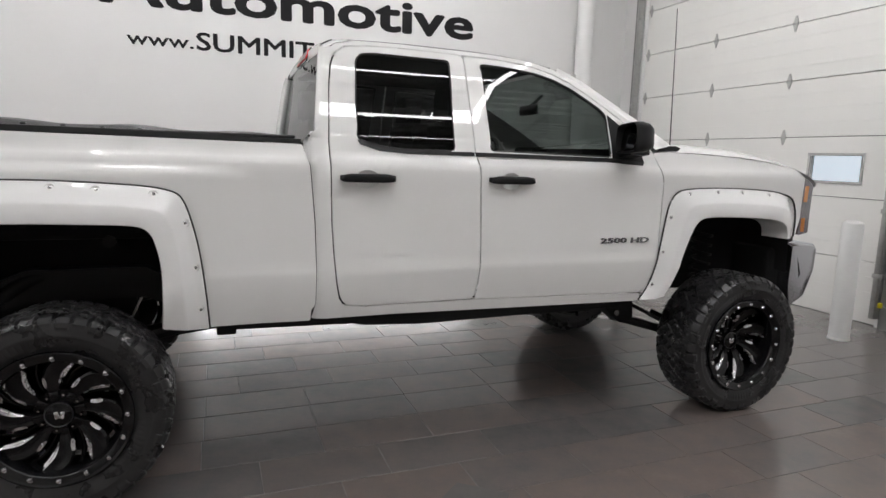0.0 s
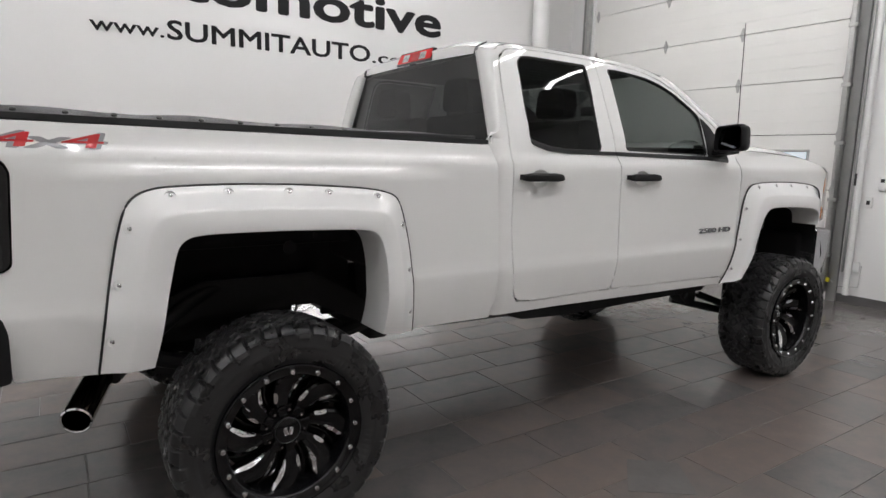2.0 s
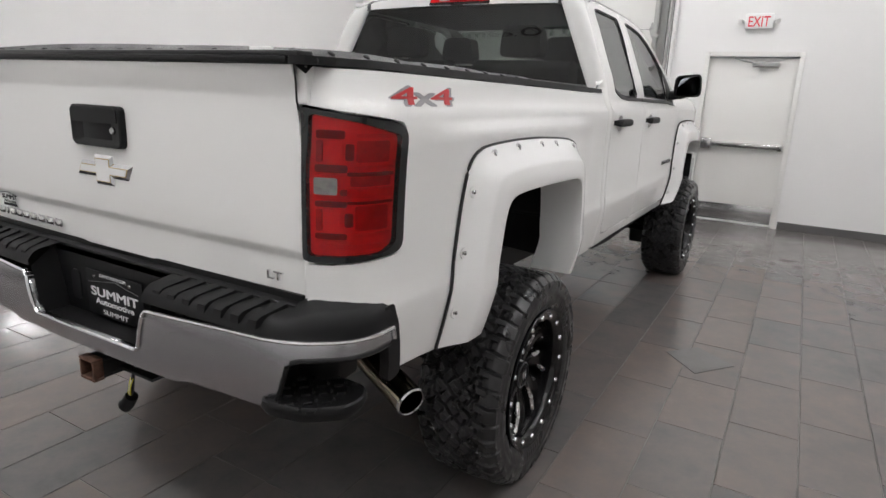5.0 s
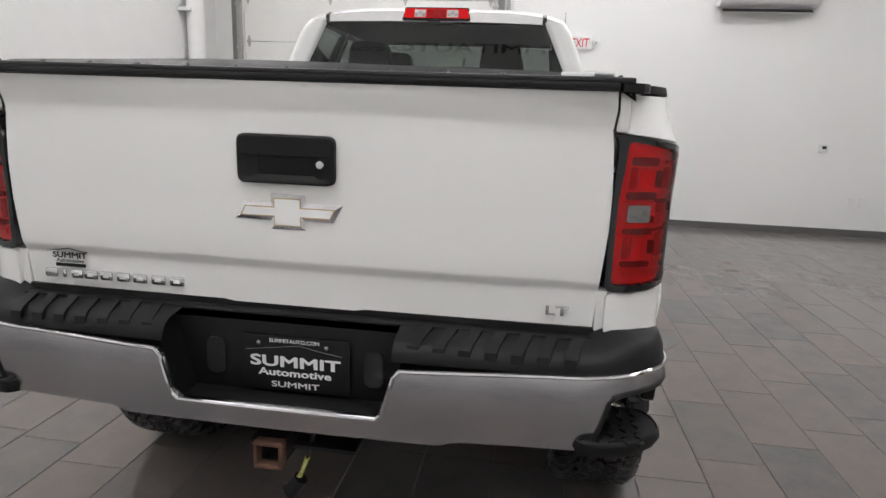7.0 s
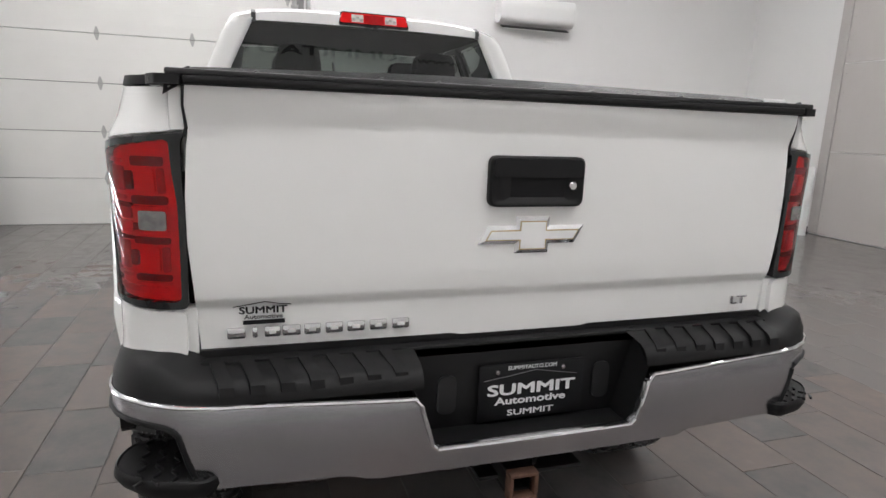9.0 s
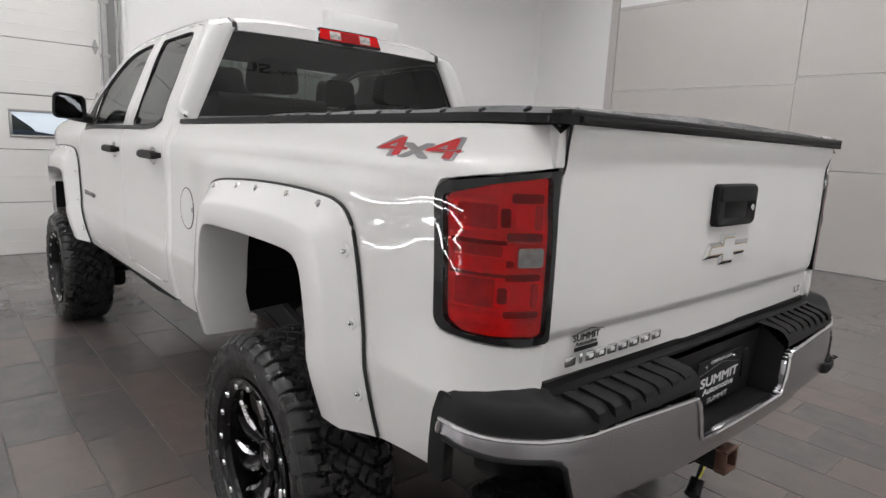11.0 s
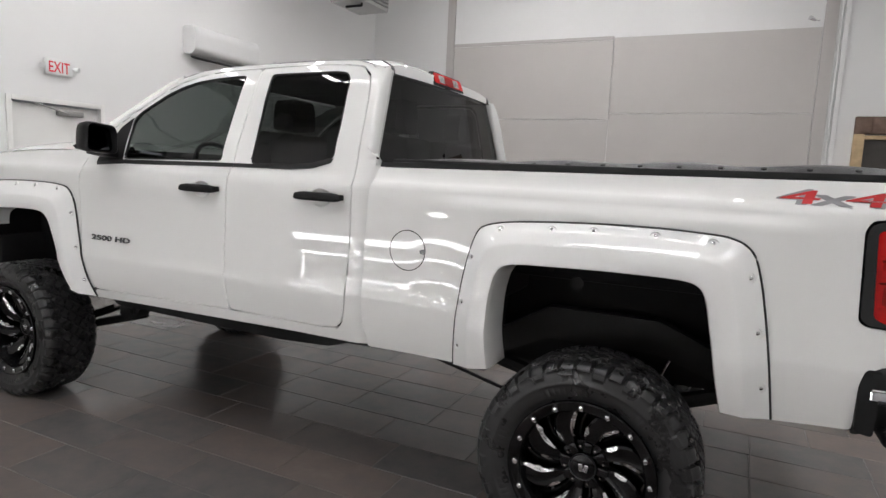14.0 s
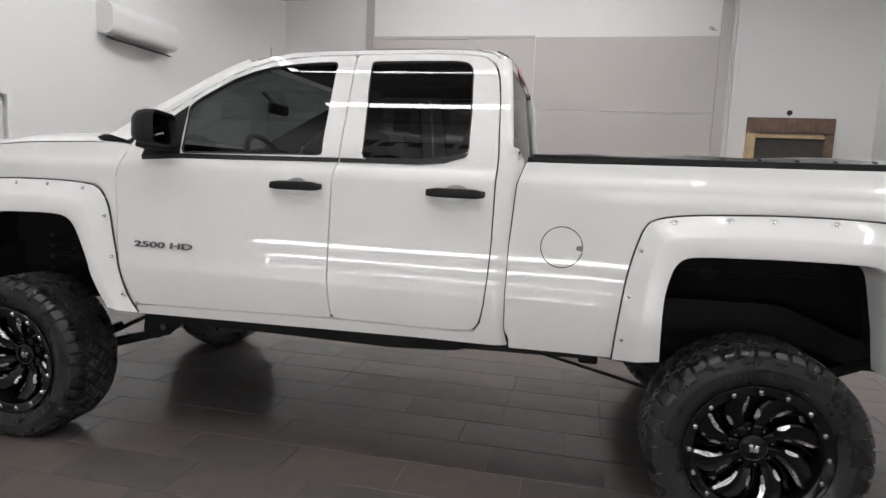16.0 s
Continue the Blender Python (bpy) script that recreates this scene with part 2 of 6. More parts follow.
def add_box(bm, lo, hi, bevel=0.0, m=None, seg=2):
    made = bmesh.ops.create_cube(bm, size=1)["verts"]
    c, s = (Vector(lo) + Vector(hi)) / 2, Vector(hi) - Vector(lo)
    for v in made:
        v.co = Vector((v.co.x * s.x, v.co.y * s.y, v.co.z * s.z)) + c
    if bevel:
        edges = list({e for v in made for e in v.link_edges})
        made = list({v for f in bmesh.ops.bevel(bm, geom=edges, offset=bevel, segments=seg, profile=0.5, affect="EDGES")["faces"] for v in f.verts} |
                    {v for v in made if v.is_valid})
    if m is not None:
        for v in made:
            v.co = m @ v.co
    return bm


def box(lo, hi, bevel=0.0, m=None, seg=2):
    return add_box(bmesh.new(), lo, hi, bevel, m, seg)


def add_tube(bm, path, r, n=10, r1=None, cap=True):
    """A round bar along a line of points."""
    pts = [Vector(p) for p in path]
    rings = []
    for i, p in enumerate(pts):
        d = (pts[min(i + 1, len(pts) - 1)] - pts[max(i - 1, 0)]).normalized()
        a = d.orthogonal() if abs(d.z) > 0.9 else d.cross(Vector((0, 0, 1)))
        a.normalize()
        b = d.cross(a)
        rr = r if r1 is None else r + (r1 - r) * i / (len(pts) - 1)
        rings.append([bm.verts.new(p + (a * math.cos(k * math.tau / n) + b * math.sin(k * math.tau / n)) * rr) for k in range(n)])
    for s, e in zip(rings, rings[1:]):
        for k in range(n):
            bm.faces.new((s[k], s[(k + 1) % n], e[(k + 1) % n], e[k]))
    if cap:
        bm.faces.new(rings[0][::-1])
        bm.faces.new(rings[-1])
    return bm


def tube(path, r, n=10, r1=None, cap=True):
    return add_tube(bmesh.new(), path, r, n, r1, cap)


def lathe(profile, n, axis_y=True, m=None, closed=False):
    """Turns a profile of (radius, along) round the y axis."""
    bm = bmesh.new()
    rings = []
    for r, y in profile:
        ring = []
        for k in range(n):
            a = k * math.tau / n
            ring.append(bm.verts.new((r * math.cos(a), y, r * math.sin(a)) if axis_y else (r * math.cos(a), r * math.sin(a), y)))
        rings.append(ring)
    pairs = list(zip(rings, rings[1:])) + ([(rings[-1], rings[0])] if closed else [])
    for s, e in pairs:
        for k in range(n):
            bm.faces.new((s[k], s[(k + 1) % n], e[(k + 1) % n], e[k]))
    if m is not None:
        bm.transform(m)
    return bm


def prism(outline, fmap, depth):
    """A flat outline in two measures, mapped by fmap(u, v, w), from w = 0 to w = depth."""
    bm = bmesh.new()
    a = [bm.verts.new(fmap(u, v, 0)) for u, v in outline]
    b = [bm.verts.new(fmap(u, v, depth)) for u, v in outline]
    n = len(a)
    bm.faces.new(a)
    bm.faces.new(b[::-1])
    for k in range(n):
        bm.faces.new((a[k], b[k], b[(k + 1) % n], a[(k + 1) % n]))
    return bm


def loft(name, lines, mat, parent=None, label="", sharp=50, closed=False):
    """A skin over lines of equal length."""
    verts = [p for line in lines for p in line]
    n, faces = len(lines[0]), []
    for i in range(len(lines) - 1):
        for k in range(n if closed else n - 1):
            q = (k + 1) % n
            faces.append((i * n + k, i * n + q, (i + 1) * n + q, (i + 1) * n + k))
    return finish(name, verts, faces, mat, parent, label, sharp=sharp)


def text_mesh(body, height, width=None, depth=0.003, bold=0.0, spacing=1.0):
    """Letters of the built-in font as a mesh in the xy plane, scaled to a cap height and a width, the left bottom corner at 0."""
    cu = bpy.data.curves.new("letters", "FONT")
    cu.body, cu.size, cu.extrude, cu.space_character, cu.resolution_u = body, 1.0, 0.5, spacing, 3
    ob = bpy.data.objects.new("letters", cu)
    scene.collection.objects.link(ob)
    bpy.context.view_layer.update()
    me = bpy.data.meshes.new_from_object(ob.evaluated_get(bpy.context.evaluated_depsgraph_get()))
    bpy.data.objects.remove(ob)
    bpy.data.curves.remove(cu)
    co = np.array([v.co[:] for v in me.vertices])
    lo, hi = co.min(0), co.max(0)
    sy = height / 0.73
    sx = width / (hi[0] - lo[0]) if width else sy
    verts, faces = [], []
    # heavier strokes: the same letters, nudged a little each way
    nudges = [(0, 0)] + ([(bold * math.cos(a * math.tau / 8), bold * math.sin(a * math.tau / 8)) for a in range(8)] if bold else [])
    for k, (nx, ny) in enumerate(nudges):
        base = len(verts)
        verts += [((c[0] - lo[0] + nx) * sx, (c[1] + ny) * sy, (c[2] + 0.5) * depth * (1 - 0.06 * k)) for c in co]
        faces += [[base + i for i in f.vertices] for f in me.polygons]
    out = bpy.data.meshes.new("lettering")
    out.from_pydata(verts, [], faces)
    bpy.data.meshes.remove(me)
    return out


def letters(name, body, height, width, m, mat, parent=None, label="", depth=0.003, bold=0.0, spacing=1.0):
    me = text_mesh(body, height, width, depth, bold, spacing)
    me.transform(m)
    me.name = name
    me.materials.append(mat)
    ob = new(name, me)
    if parent:
        ob.parent = parent
    if label:
        tagged(ob, label)
    return ob


def sheet(name, outline, fmap, mat, parent=None, holes=(), du=0.05, dv=0.05, cu=(), thick=0.018, label="", ref=None):
    """A panel: a flat outline, cut into a fine net, laid on the surface fmap(u, v), with its edges turned inwards."""
    bm = bmesh.new()
    for loop in (outline, *holes):
        vs = [bm.verts.new((p[0], p[1], 0)) for p in loop]
        for k in range(len(vs)):
            bm.edges.new((vs[k - 1], vs[k]))
    bmesh.ops.triangle_fill(bm, use_beauty=True, use_dissolve=False, edges=bm.edges[:])
    us, vs_ = [p[0] for p in outline], [p[1] for p in outline]
    ucuts = [min(us) + du * k for k in range(1, int((max(us) - min(us)) / du) + 1)] + [u for u in cu if min(us) < u < max(us)]
    vcuts = [min(vs_) + dv * k for k in range(1, int((max(vs_) - min(vs_)) / dv) + 1)]
    for at, no in [((u, 0, 0), (1, 0, 0)) for u in ucuts] + [((0, v, 0), (0, 1, 0)) for v in vcuts]:
        bmesh.ops.bisect_plane(bm, geom=bm.verts[:] + bm.edges[:] + bm.faces[:], dist=1e-6, plane_co=at, plane_no=no)
    bm.verts.index_update()
    flat = [(v.co.x, v.co.y) for v in bm.verts]
    verts, normals, e = [], [], 5e-4
    for u, v in flat:
        p = Vector(fmap(u, v))
        a, b = Vector(fmap(u + e, v)) - Vector(fmap(u - e, v)), Vector(fmap(u, v + e)) - Vector(fmap(u, v - e))
        n = a.cross(b).normalized()
        inner = Vector((p.x, 0, 1.0)) if ref is None else Vector(ref)
        if n.dot(p - inner) < 0:
            n = -n
        verts.append(p)
        normals.append(n)
    faces = []
    for f in bm.faces:
        idx = [v.index for v in f.verts]
        c = (verts[idx[1]] - verts[idx[0]]).cross(verts[idx[2]] - verts[idx[0]])
        if c.dot(normals[idx[0]]) < 0:
            idx = idx[::-1]
        faces.append(idx)
    edge = [(ed.verts[0].index, ed.verts[1].index) for ed in bm.edges if len(ed.link_faces) == 1]
    mid = {}
    for ed in bm.edges:
        if len(ed.link_faces) == 1:
            c = ed.link_faces[0].calc_center_median()
            for v in ed.verts:
                mid.setdefault(v.index, []).append(c)
    top, low = {}, {}
    for i, cs in mid.items():
        c = sum(cs, Vector()) / len(cs)
        away = Vector((flat[i][0] - c.x, flat[i][1] - c.y))
        out = (Vector(fmap(flat[i][0] + away.x * 0.1, flat[i][1] + away.y * 0.1)) - verts[i])
        out = out.normalized() if out.length > 1e-9 else normals[i]
        top[i] = len(verts)
        verts.append(verts[i])
        normals.append((normals[i] * 0.55 + out).normalized())
        low[i] = len(verts)
        verts.append(verts[i] - normals[i] * thick)
        normals.append(out)
    for a, b in edge:
        q = [top[a], top[b], low[b], low[a]]
        c = (verts[q[1]] - verts[q[0]]).cross(verts[q[3]] - verts[q[0]])
        if c.dot(normals[top[a]]) < 0:
            q = q[::-1]
        faces.append(q)
    bm.free()
    return finish(name, verts, faces, mat, parent, label, normals=normals)


# ---- the hall ----
FX, LY, RY, BX, CZ = 6.65, 4.31, -7.91, -4.0, 5.6   # front, left, right and back walls, ceiling
GY0, GY1, GZ = 0.06, 3.86, 4.3                       # opening of the overhead door
XY0, XY1, XZ = -1.70, -0.68, 2.13                    # opening of the exit door


def structure(name, bm, mat, label, category):
    ob = part(name, bm, mat, None, label, smooth=False)
    return tagged(ob, category=category, kind="structure")


def wall_with(name, spans, label):
    bm = bmesh.new()
    for lo, hi in spans:
        add_box(bm, lo, hi)
    return structure(name, bm, WALL, label, "wall")


wall_with("wall_front", [((FX, RY, 0), (FX + 0.25, XY0, CZ)), ((FX, XY0, XZ), (FX + 0.25, XY1, CZ)), ((FX, XY1, 0), (FX + 0.25, GY0, CZ)),
                         ((FX, GY0, GZ), (FX + 0.25, GY1, CZ)), ((FX, GY1, 0), (FX + 0.25, LY, CZ))], "smooth white painted wall round the two doors")
wall_with("wall_left", [((BX, LY, 0), (FX + 0.25, LY + 0.2, CZ))], "tall white painted wall with black lettering")
wall_with("wall_back", [((BX - 0.2, RY - 0.2, 0), (BX, LY + 0.2, CZ))], "white painted wall behind the truck with black lettering")
wall_with("wall_right", [((BX, RY - 0.2, 0), (FX + 0.25, RY, CZ))], "white painted wall partly covered with grey boards")

deck = bmesh.new()
n_rib = 150
prof = []
for k in range(n_rib + 1):
    y = RY - 0.1 + (LY - RY + 0.2) * k / n_rib
    prof += [(y, CZ + (0.0 if k % 2 else 0.04)), (y + 0.02, CZ + (0.04 if k % 2 else 0.0))]
prev = None
for y, z in prof:
    cur = (deck.verts.new((BX - 0.1, y, z)), deck.verts.new((FX + 0.1, y, z)))
    if prev:
        deck.faces.new((prev[0], prev[1], cur[1], cur[0]))
    prev = cur
structure("ceiling", deck, CEILING, "ribbed light grey metal deck ceiling", "ceiling")


def light_run(ax, ay, bx, by):
    """A long linear fixture under the deck."""
    z, w = CZ - 0.35, 0.055
    along_x = abs(bx - ax) > abs(by - ay)
    ob = thing("linear_light", "long white linear light under the ceiling, one of mirrored and added fill runs", "light fixture", ((ax + bx) / 2, (ay + by) / 2, z), "ceiling lights")
    hx, hy = ((bx - ax) / 2, w) if along_x else (w, (by - ay) / 2)
    part("housing", box((-hx, -hy, 0.012), (hx, hy, 0.09), 0.006), FIXTURE, ob)
    part("diffuser", box((-hx + 0.01, -hy + 0.008, 0), (hx - 0.01, hy - 0.008, 0.012)), LED, ob, "glowing white diffuser")
    for sx in (-0.8, 0.8):
        x, y = (hx * sx, 0) if along_x else (0, hy * sx)
        part("hanger", tube([(x, y, 0.09), (x, y, 0.36)], 0.004, 6), GALV, ob)
    return ob


for run in LIGHT_RUNS:
    light_run(*run)

# a long loop of wall light low on the left wall, mirrored in the truck's doors
loop = thing("wall_light", "long glowing white light loop low on the side wall", "wall light", (2.25, LY, 0.75))
for z, h, x0, x1 in ((0.0, 0.017, -1.9, 1.92), (-0.12, 0.009, -1.75, 1.75), (-0.33, 0.007, -1.55, 1.75)):
    rail = part("rail", box((x0, -0.03, z - h - 0.006), (x1, 0.0, z + h + 0.006), 0.004), FIXTURE, loop)
    part("diffuser", box((x0 + 0.01, -0.036, z - h), (x1 - 0.01, -0.03, z + h)), LED_LOW, rail, "glowing white diffuser")
for x, x2 in ((-1.76, -1.56), (1.75, 1.76)):
    part("end_rail", tube([(x, -0.02, -0.12), (x2, -0.02, -0.33)], 0.008, 8), LED_LOW, loop, "glowing end of the loop")

# baseboards
for lo, hi in (((FX - 0.012, RY, 0), (FX, XY0 - 0.07, 0.10)), ((FX - 0.012, XY1 + 0.07, 0), (FX, GY0 - 0.12, 0.10)), ((FX - 0.012, GY1 + 0.1, 0), (FX, LY, 0.10)),
               ((4.95, RY, 0), (FX, RY + 0.012, 0.10)), ((BX, LY - 0.012, 0), (FX, LY, 0.10)), ((BX, RY, 0), (BX + 0.012, LY, 0.10))):
    structure("baseboard", box(lo, hi, 0.003), BASE, "dark grey vinyl baseboard", "baseboard")

# grey boards on the right wall
for x0, x1, z0, z1 in ((1.695, 4.78, 2.625, 4.0), (1.695, 4.78, 1.31, 2.615), (1.695, 4.78, 0.02, 1.30), (-1.45, 1.685, 2.735, 4.04), (-1.45, 1.685, 1.42, 2.725),
                       (-1.45, 1.685, 0.02, 1.41)):
    structure("wall_board", box((x0, RY, z0), (x1, RY + 0.022, z1), 0.002), PANEL, "warm grey wall board with thin dark joints", "wall panel")
bm = bmesh.new()
for x0, x1, z0, z1 in ((4.79, 4.95, 0.02, CZ), (-1.64, -1.46, 0.02, CZ)):
    add_box(bm, (x0, RY, z0), (x1, RY + 0.026, z1), 0.002)
add_box(bm, (1.70, RY, 4.01), (4.78, RY + 0.024, 4.07), 0.002)
structure("trim_boards", bm, PANEL_TRIM, "narrow grey board strips beside the panels", "trim")
rnd = random.Random(3)
bm = bmesh.new()
for x in (-1.40, 1.64, 1.74, 4.72, -1.55, 4.87):
    for k in range(14):
        add_box(bm, (x - 0.006, RY + 0.02, 0.3 + k * 0.27), (x + 0.006, RY + 0.0275, 0.312 + k * 0.27))
structure("board_screws", bm, GALV, "small screw heads along the board edges", "fastener")

# vertical trunking and the open niche on the right wall
structure("trim_trunking", box((-1.79, RY, 0), (-1.72, RY + 0.05, CZ), 0.006), WHITE_PLASTIC, "white vertical trunking beside the boards", "trim")
structure("trim_conduit", tube([(-1.69, RY + 0.03, 0), (-1.69, RY + 0.03, CZ)], 0.014), WHITE_PLASTIC, "thin white vertical conduit", "conduit")
niche = thing("framed_niche", "half-finished wall niche with a brown veneer header and pine studs", "niche", (-2.7, RY, 1.6))
part("back", box((-0.55, 0.0, 0.0), (0.55, 0.02, 0.76)), NICHE, niche)
part("header", box((-0.68, 0.0, 0.82), (0.68, 0.10, 1.08), 0.012), STONE, niche, "rough brown veneer header")
for k in range(7):
    x0 = -0.66 + k * 0.19
    part("veneer_stone", box((x0, 0.10, 0.84 + 0.01 * (k % 2)), (x0 + 0.175, 0.115, 1.05), 0.006), STONE, niche)
for x0 in (-0.68, 0.54):
    part("stud", box((x0, 0.0, 0.0), (x0 + 0.14, 0.09, 0.82), 0.004), STONE if x0 < 0 else PINE, niche)
part("lintel", box((-0.54, 0.02, 0.74), (0.54, 0.08, 0.80), 0.003), PINE, niche, "raw pine lintel")
plug = part("black_wall_grommet", lathe([(0.0, 0.012), (0.03, 0.014), (0.045, 0.006), (0.045, 0.0)], 20, m=pose(-2.68, RY, 2.77)), RUBBER_TRIM)
tagged(plug, "small round black cable grommet in the wall", "grommet")
spot = thing("emergency_spot", "small chrome spot lamp on the board edge", "spot lamp", (-1.40, RY + 0.03, 4.14))
part("arm", tube([(0, 0, 0), (0.03, 0.06, -0.02), (0.07, 0.10, -0.02)], 0.008), CHROME, spot)
part("head", tube([(0.07, 0.10, -0.02), (0.15, 0.16, 0.01)], 0.018, 12, 0.034), CHROME, spot)

# ---- overhead door in the front wall ----
gd = thing("overhead_door", "closed white sectional overhead door with a small window", "garage door", (FX + 0.06, (GY0 + GY1) / 2, 0))
hw = (GY1 - GY0) / 2
seams = [0.0, 0.62, 1.235, 1.86, 2.48, 3.10, 3.72, 4.34]
oy = (GY0 + GY1) / 2
wy0, wy1, wz0, wz1 = 0.43 - oy, 0.99 - oy, 1.40, 1.66
for z0, z1 in zip(seams, seams[1:]):
    bm = bmesh.new()
    if z0 < wz0 < z1:
        for lo, hi in (((0, -hw, z0), (0.05, wy0, z1)), ((0, wy1, z0), (0.05, hw, z1)), ((0, wy0, z0), (0.05, wy1, wz0)), ((0, wy0, wz1), (0.05, wy1, z1))):
            add_box(bm, (lo[0], lo[1], lo[2] + (0.004 if lo[2] == z0 else 0)), (hi[0], hi[1], hi[2] - (0.004 if hi[2] == z1 else 0)))
    else:
        add_box(bm, (0, -hw, z0 + 0.004), (0.05, hw, z1 - 0.004), 0.004)
    sec = part("section", bm, DOOR_PAINT, gd, smooth=False)
    for k in range(1, 4):
        z = z0 + (z1 - z0) * k / 4
        if not wz0 - 0.03 < z < wz1 + 0.03:
            part("rib", box((-0.0035, -hw + 0.02, z - 0.006), (0.0, hw - 0.02, z + 0.006), 0.0015), DOOR_PAINT, sec, smooth=False)
for lo, hi in (((-hw, 0), (hw, wz0)), ((-hw, wz1), (hw, GZ)), ((-hw, wz0), (wy0, wz1)), ((wy1, wz0), (hw, wz1))):
    part("joint_backing", box((0.046, *lo), (0.052, *hi)), RUBBER_TRIM, gd, smooth=False)
win = part("window_frame", box((-0.012, wy0 - 0.03, wz0 - 0.03), (0.0, wy1 + 0.03, wz0), 0.003), GALV, gd, "grey window surround")
for lo, hi in (((-0.012, wy0 - 0.03, wz1), (0, wy1 + 0.03, wz1 + 0.03)), ((-0.012, wy0 - 0.03, wz0), (0, wy0, wz1)), ((-0.012, wy1, wz0), (0, wy1 + 0.03, wz1))):
    part("frame_bar", box(lo, hi, 0.003), GALV, win)
pane = part("pane", box((0.015, wy0, wz0), (0.019, wy1, wz1)), CLEAR, gd, "clear window pane", smooth=False)
pane.visible_shadow = False


def hinge_mesh():
    bm = bmesh.new()
    for s in (-1, 1):
        out = [(-0.035, 0), (0.035, 0), (0.022, s * 0.04), (0.008, s * 0.085), (-0.008, s * 0.085), (-0.022, s * 0.04)]
        a = [bm.verts.new((-0.006, y, z)) for y, z in out]
        b = [bm.verts.new((0, y, z)) for y, z in out]
        bm.faces.new(a), bm.faces.new(b)
        for k in range(6):
            bm.faces.new((a[k], b[k], b[(k + 1) % 6], a[(k + 1) % 6]))
    add_tube(bm, [(-0.012, -0.035, 0), (-0.012, 0.035, 0)], 0.009, 8)
    return bm


first = None
for z in seams[1:-1]:
    for y in (0.11, 1.36, 2.50, 3.80):
        if first is None:
            first = part("hinge", hinge_mesh(), GALV, gd, "galvanised steel hinge")
            first.location = (0, y - oy, z)
        else:
            ob = new("hinge", first.data)
            ob.parent, ob.location = gd, (0, y - oy, z)
tracks = thing("door_tracks", "galvanised door tracks with grey side posts", "door track", (FX, oy, 0))
for s in (-1, 1):
    y = s * (hw + 0.03)
    part("track", box((-0.09, y - 0.03, 0.1), (-0.02, y - 0.022, CZ), 0.002), GALV, tracks)
    part("angle", box((-0.10, y - 0.02, 0.1), (-0.03, y + 0.03, CZ), 0.002), GALV, tracks)
    part("post", box((-0.045, y + (0.03 if s > 0 else -0.13), 0.0), (0.0, y + (0.13 if s > 0 else -0.03), CZ), 0.004), SWEEP, tracks, "dark grey side post")
    for k in range(8):
        part("bracket", box((-0.105, y - 0.05, 0.5 + k * 0.62), (-0.05, y + 0.045, 0.54 + k * 0.62), 0.003), GALV, tracks)
sensor = thing("door_sensor", "small yellow-tagged safety sensor on the door post", "sensor", (FX - 0.05, GY0 - 0.06, 0.24))
part("body", box((-0.03, -0.03, -0.025), (0.0, 0.03, 0.025), 0.004), YELLOW, sensor)
part("cable", tube([(0, -0.03, 0), (0.02, -0.12, -0.06), (0.045, -0.3, -0.04), (0.045, -0.31, 0.2)], 0.004, 6), GALV, sensor)

# the car lot seen through the little window
# backdrop glows by itself: outdoor daylight is put into its emission
lot = part("backdrop", box((FX + 14.0, -14, -0.5), (FX + 14.05, 18, 6)), OUTSIDE, None, "pale backdrop that glows for the daylight beyond the car lot", smooth=False)
tagged(lot, category="backdrop", kind="structure")
structure("ground", box((FX + 0.26, -14, -0.30), (FX + 14.0, 18, 0.42)), ASPHALT, "grey asphalt car lot outside the door", "ground")


def parked_car(x, y, paint, label):
    """A far saloon, side on."""
    ob = thing("parked_car", label, "car", (x, y, 0.42), "cars in the lot")
    low = rounded([(-2.1, 0.3), (-2.1, 0.85), (-1.3, 0.98), (1.2, 0.98), (2.15, 0.8), (2.2, 0.3)], 0.15, 3)
    top = rounded([(-1.5, 0.95), (-0.9, 1.42), (0.5, 1.44), (1.25, 0.95)], 0.12, 3)
    part("body", prism([(p.x, p.y) for p in low], lambda u, v, w: (w, u, v), 1.7), paint, ob)
    part("cabin", prism([(p.x, p.y) for p in top], lambda u, v, w: (0.1 + w, u, v), 1.5), BLACK_SATIN, ob)
    part("roof", prism([(-0.85, 1.40), (-0.8, 1.46), (0.42, 1.47), (0.5, 1.42)], lambda u, v, w: (0.15 + w, u, v), 1.4), paint, ob)
    for wy in (-1.35, 1.4):
        part("wheel", tube([(-0.02, wy, 0.32), (0.2, wy, 0.32)], 0.32, 20), RUBBER_TRIM, ob)


parked_car(FX + 6.5, 1.4, CAR_BLUE, "dark grey parked car seen through the door window")
parked_car(FX + 7.0, -3.6, CAR_SILVER, "silver parked car seen through the door window")
parked_car(FX + 9.5, 3.6, CAR_SILVER, "silver parked car in the far row")


# ---- exit door ----
ed = thing("exit_door", "closed white steel exit door with panic bar and kick plate", "door", (FX, (XY0 + XY1) / 2, 0))
dw = (XY1 - XY0) / 2
part("leaf", box((0.05, -dw, 0.01), (0.095, dw, XZ - 0.01), 0.003), DOOR_PAINT, ed)
for lo, hi in (((-0.02, -dw - 0.055, 0), (0.06, -dw, XZ + 0.055)), ((-0.02, dw, 0), (0.06, dw + 0.055, XZ + 0.055)), ((-0.02, -dw, XZ), (0.06, dw, XZ + 0.055))):
    part("frame", box(lo, hi, 0.004), DOOR_PAINT, ed)
part("kick_plate", box((0.046, -dw + 0.02, 0.03), (0.05, dw - 0.02, 0.25), 0.001), STAINLESS, ed, "brushed steel kick plate")
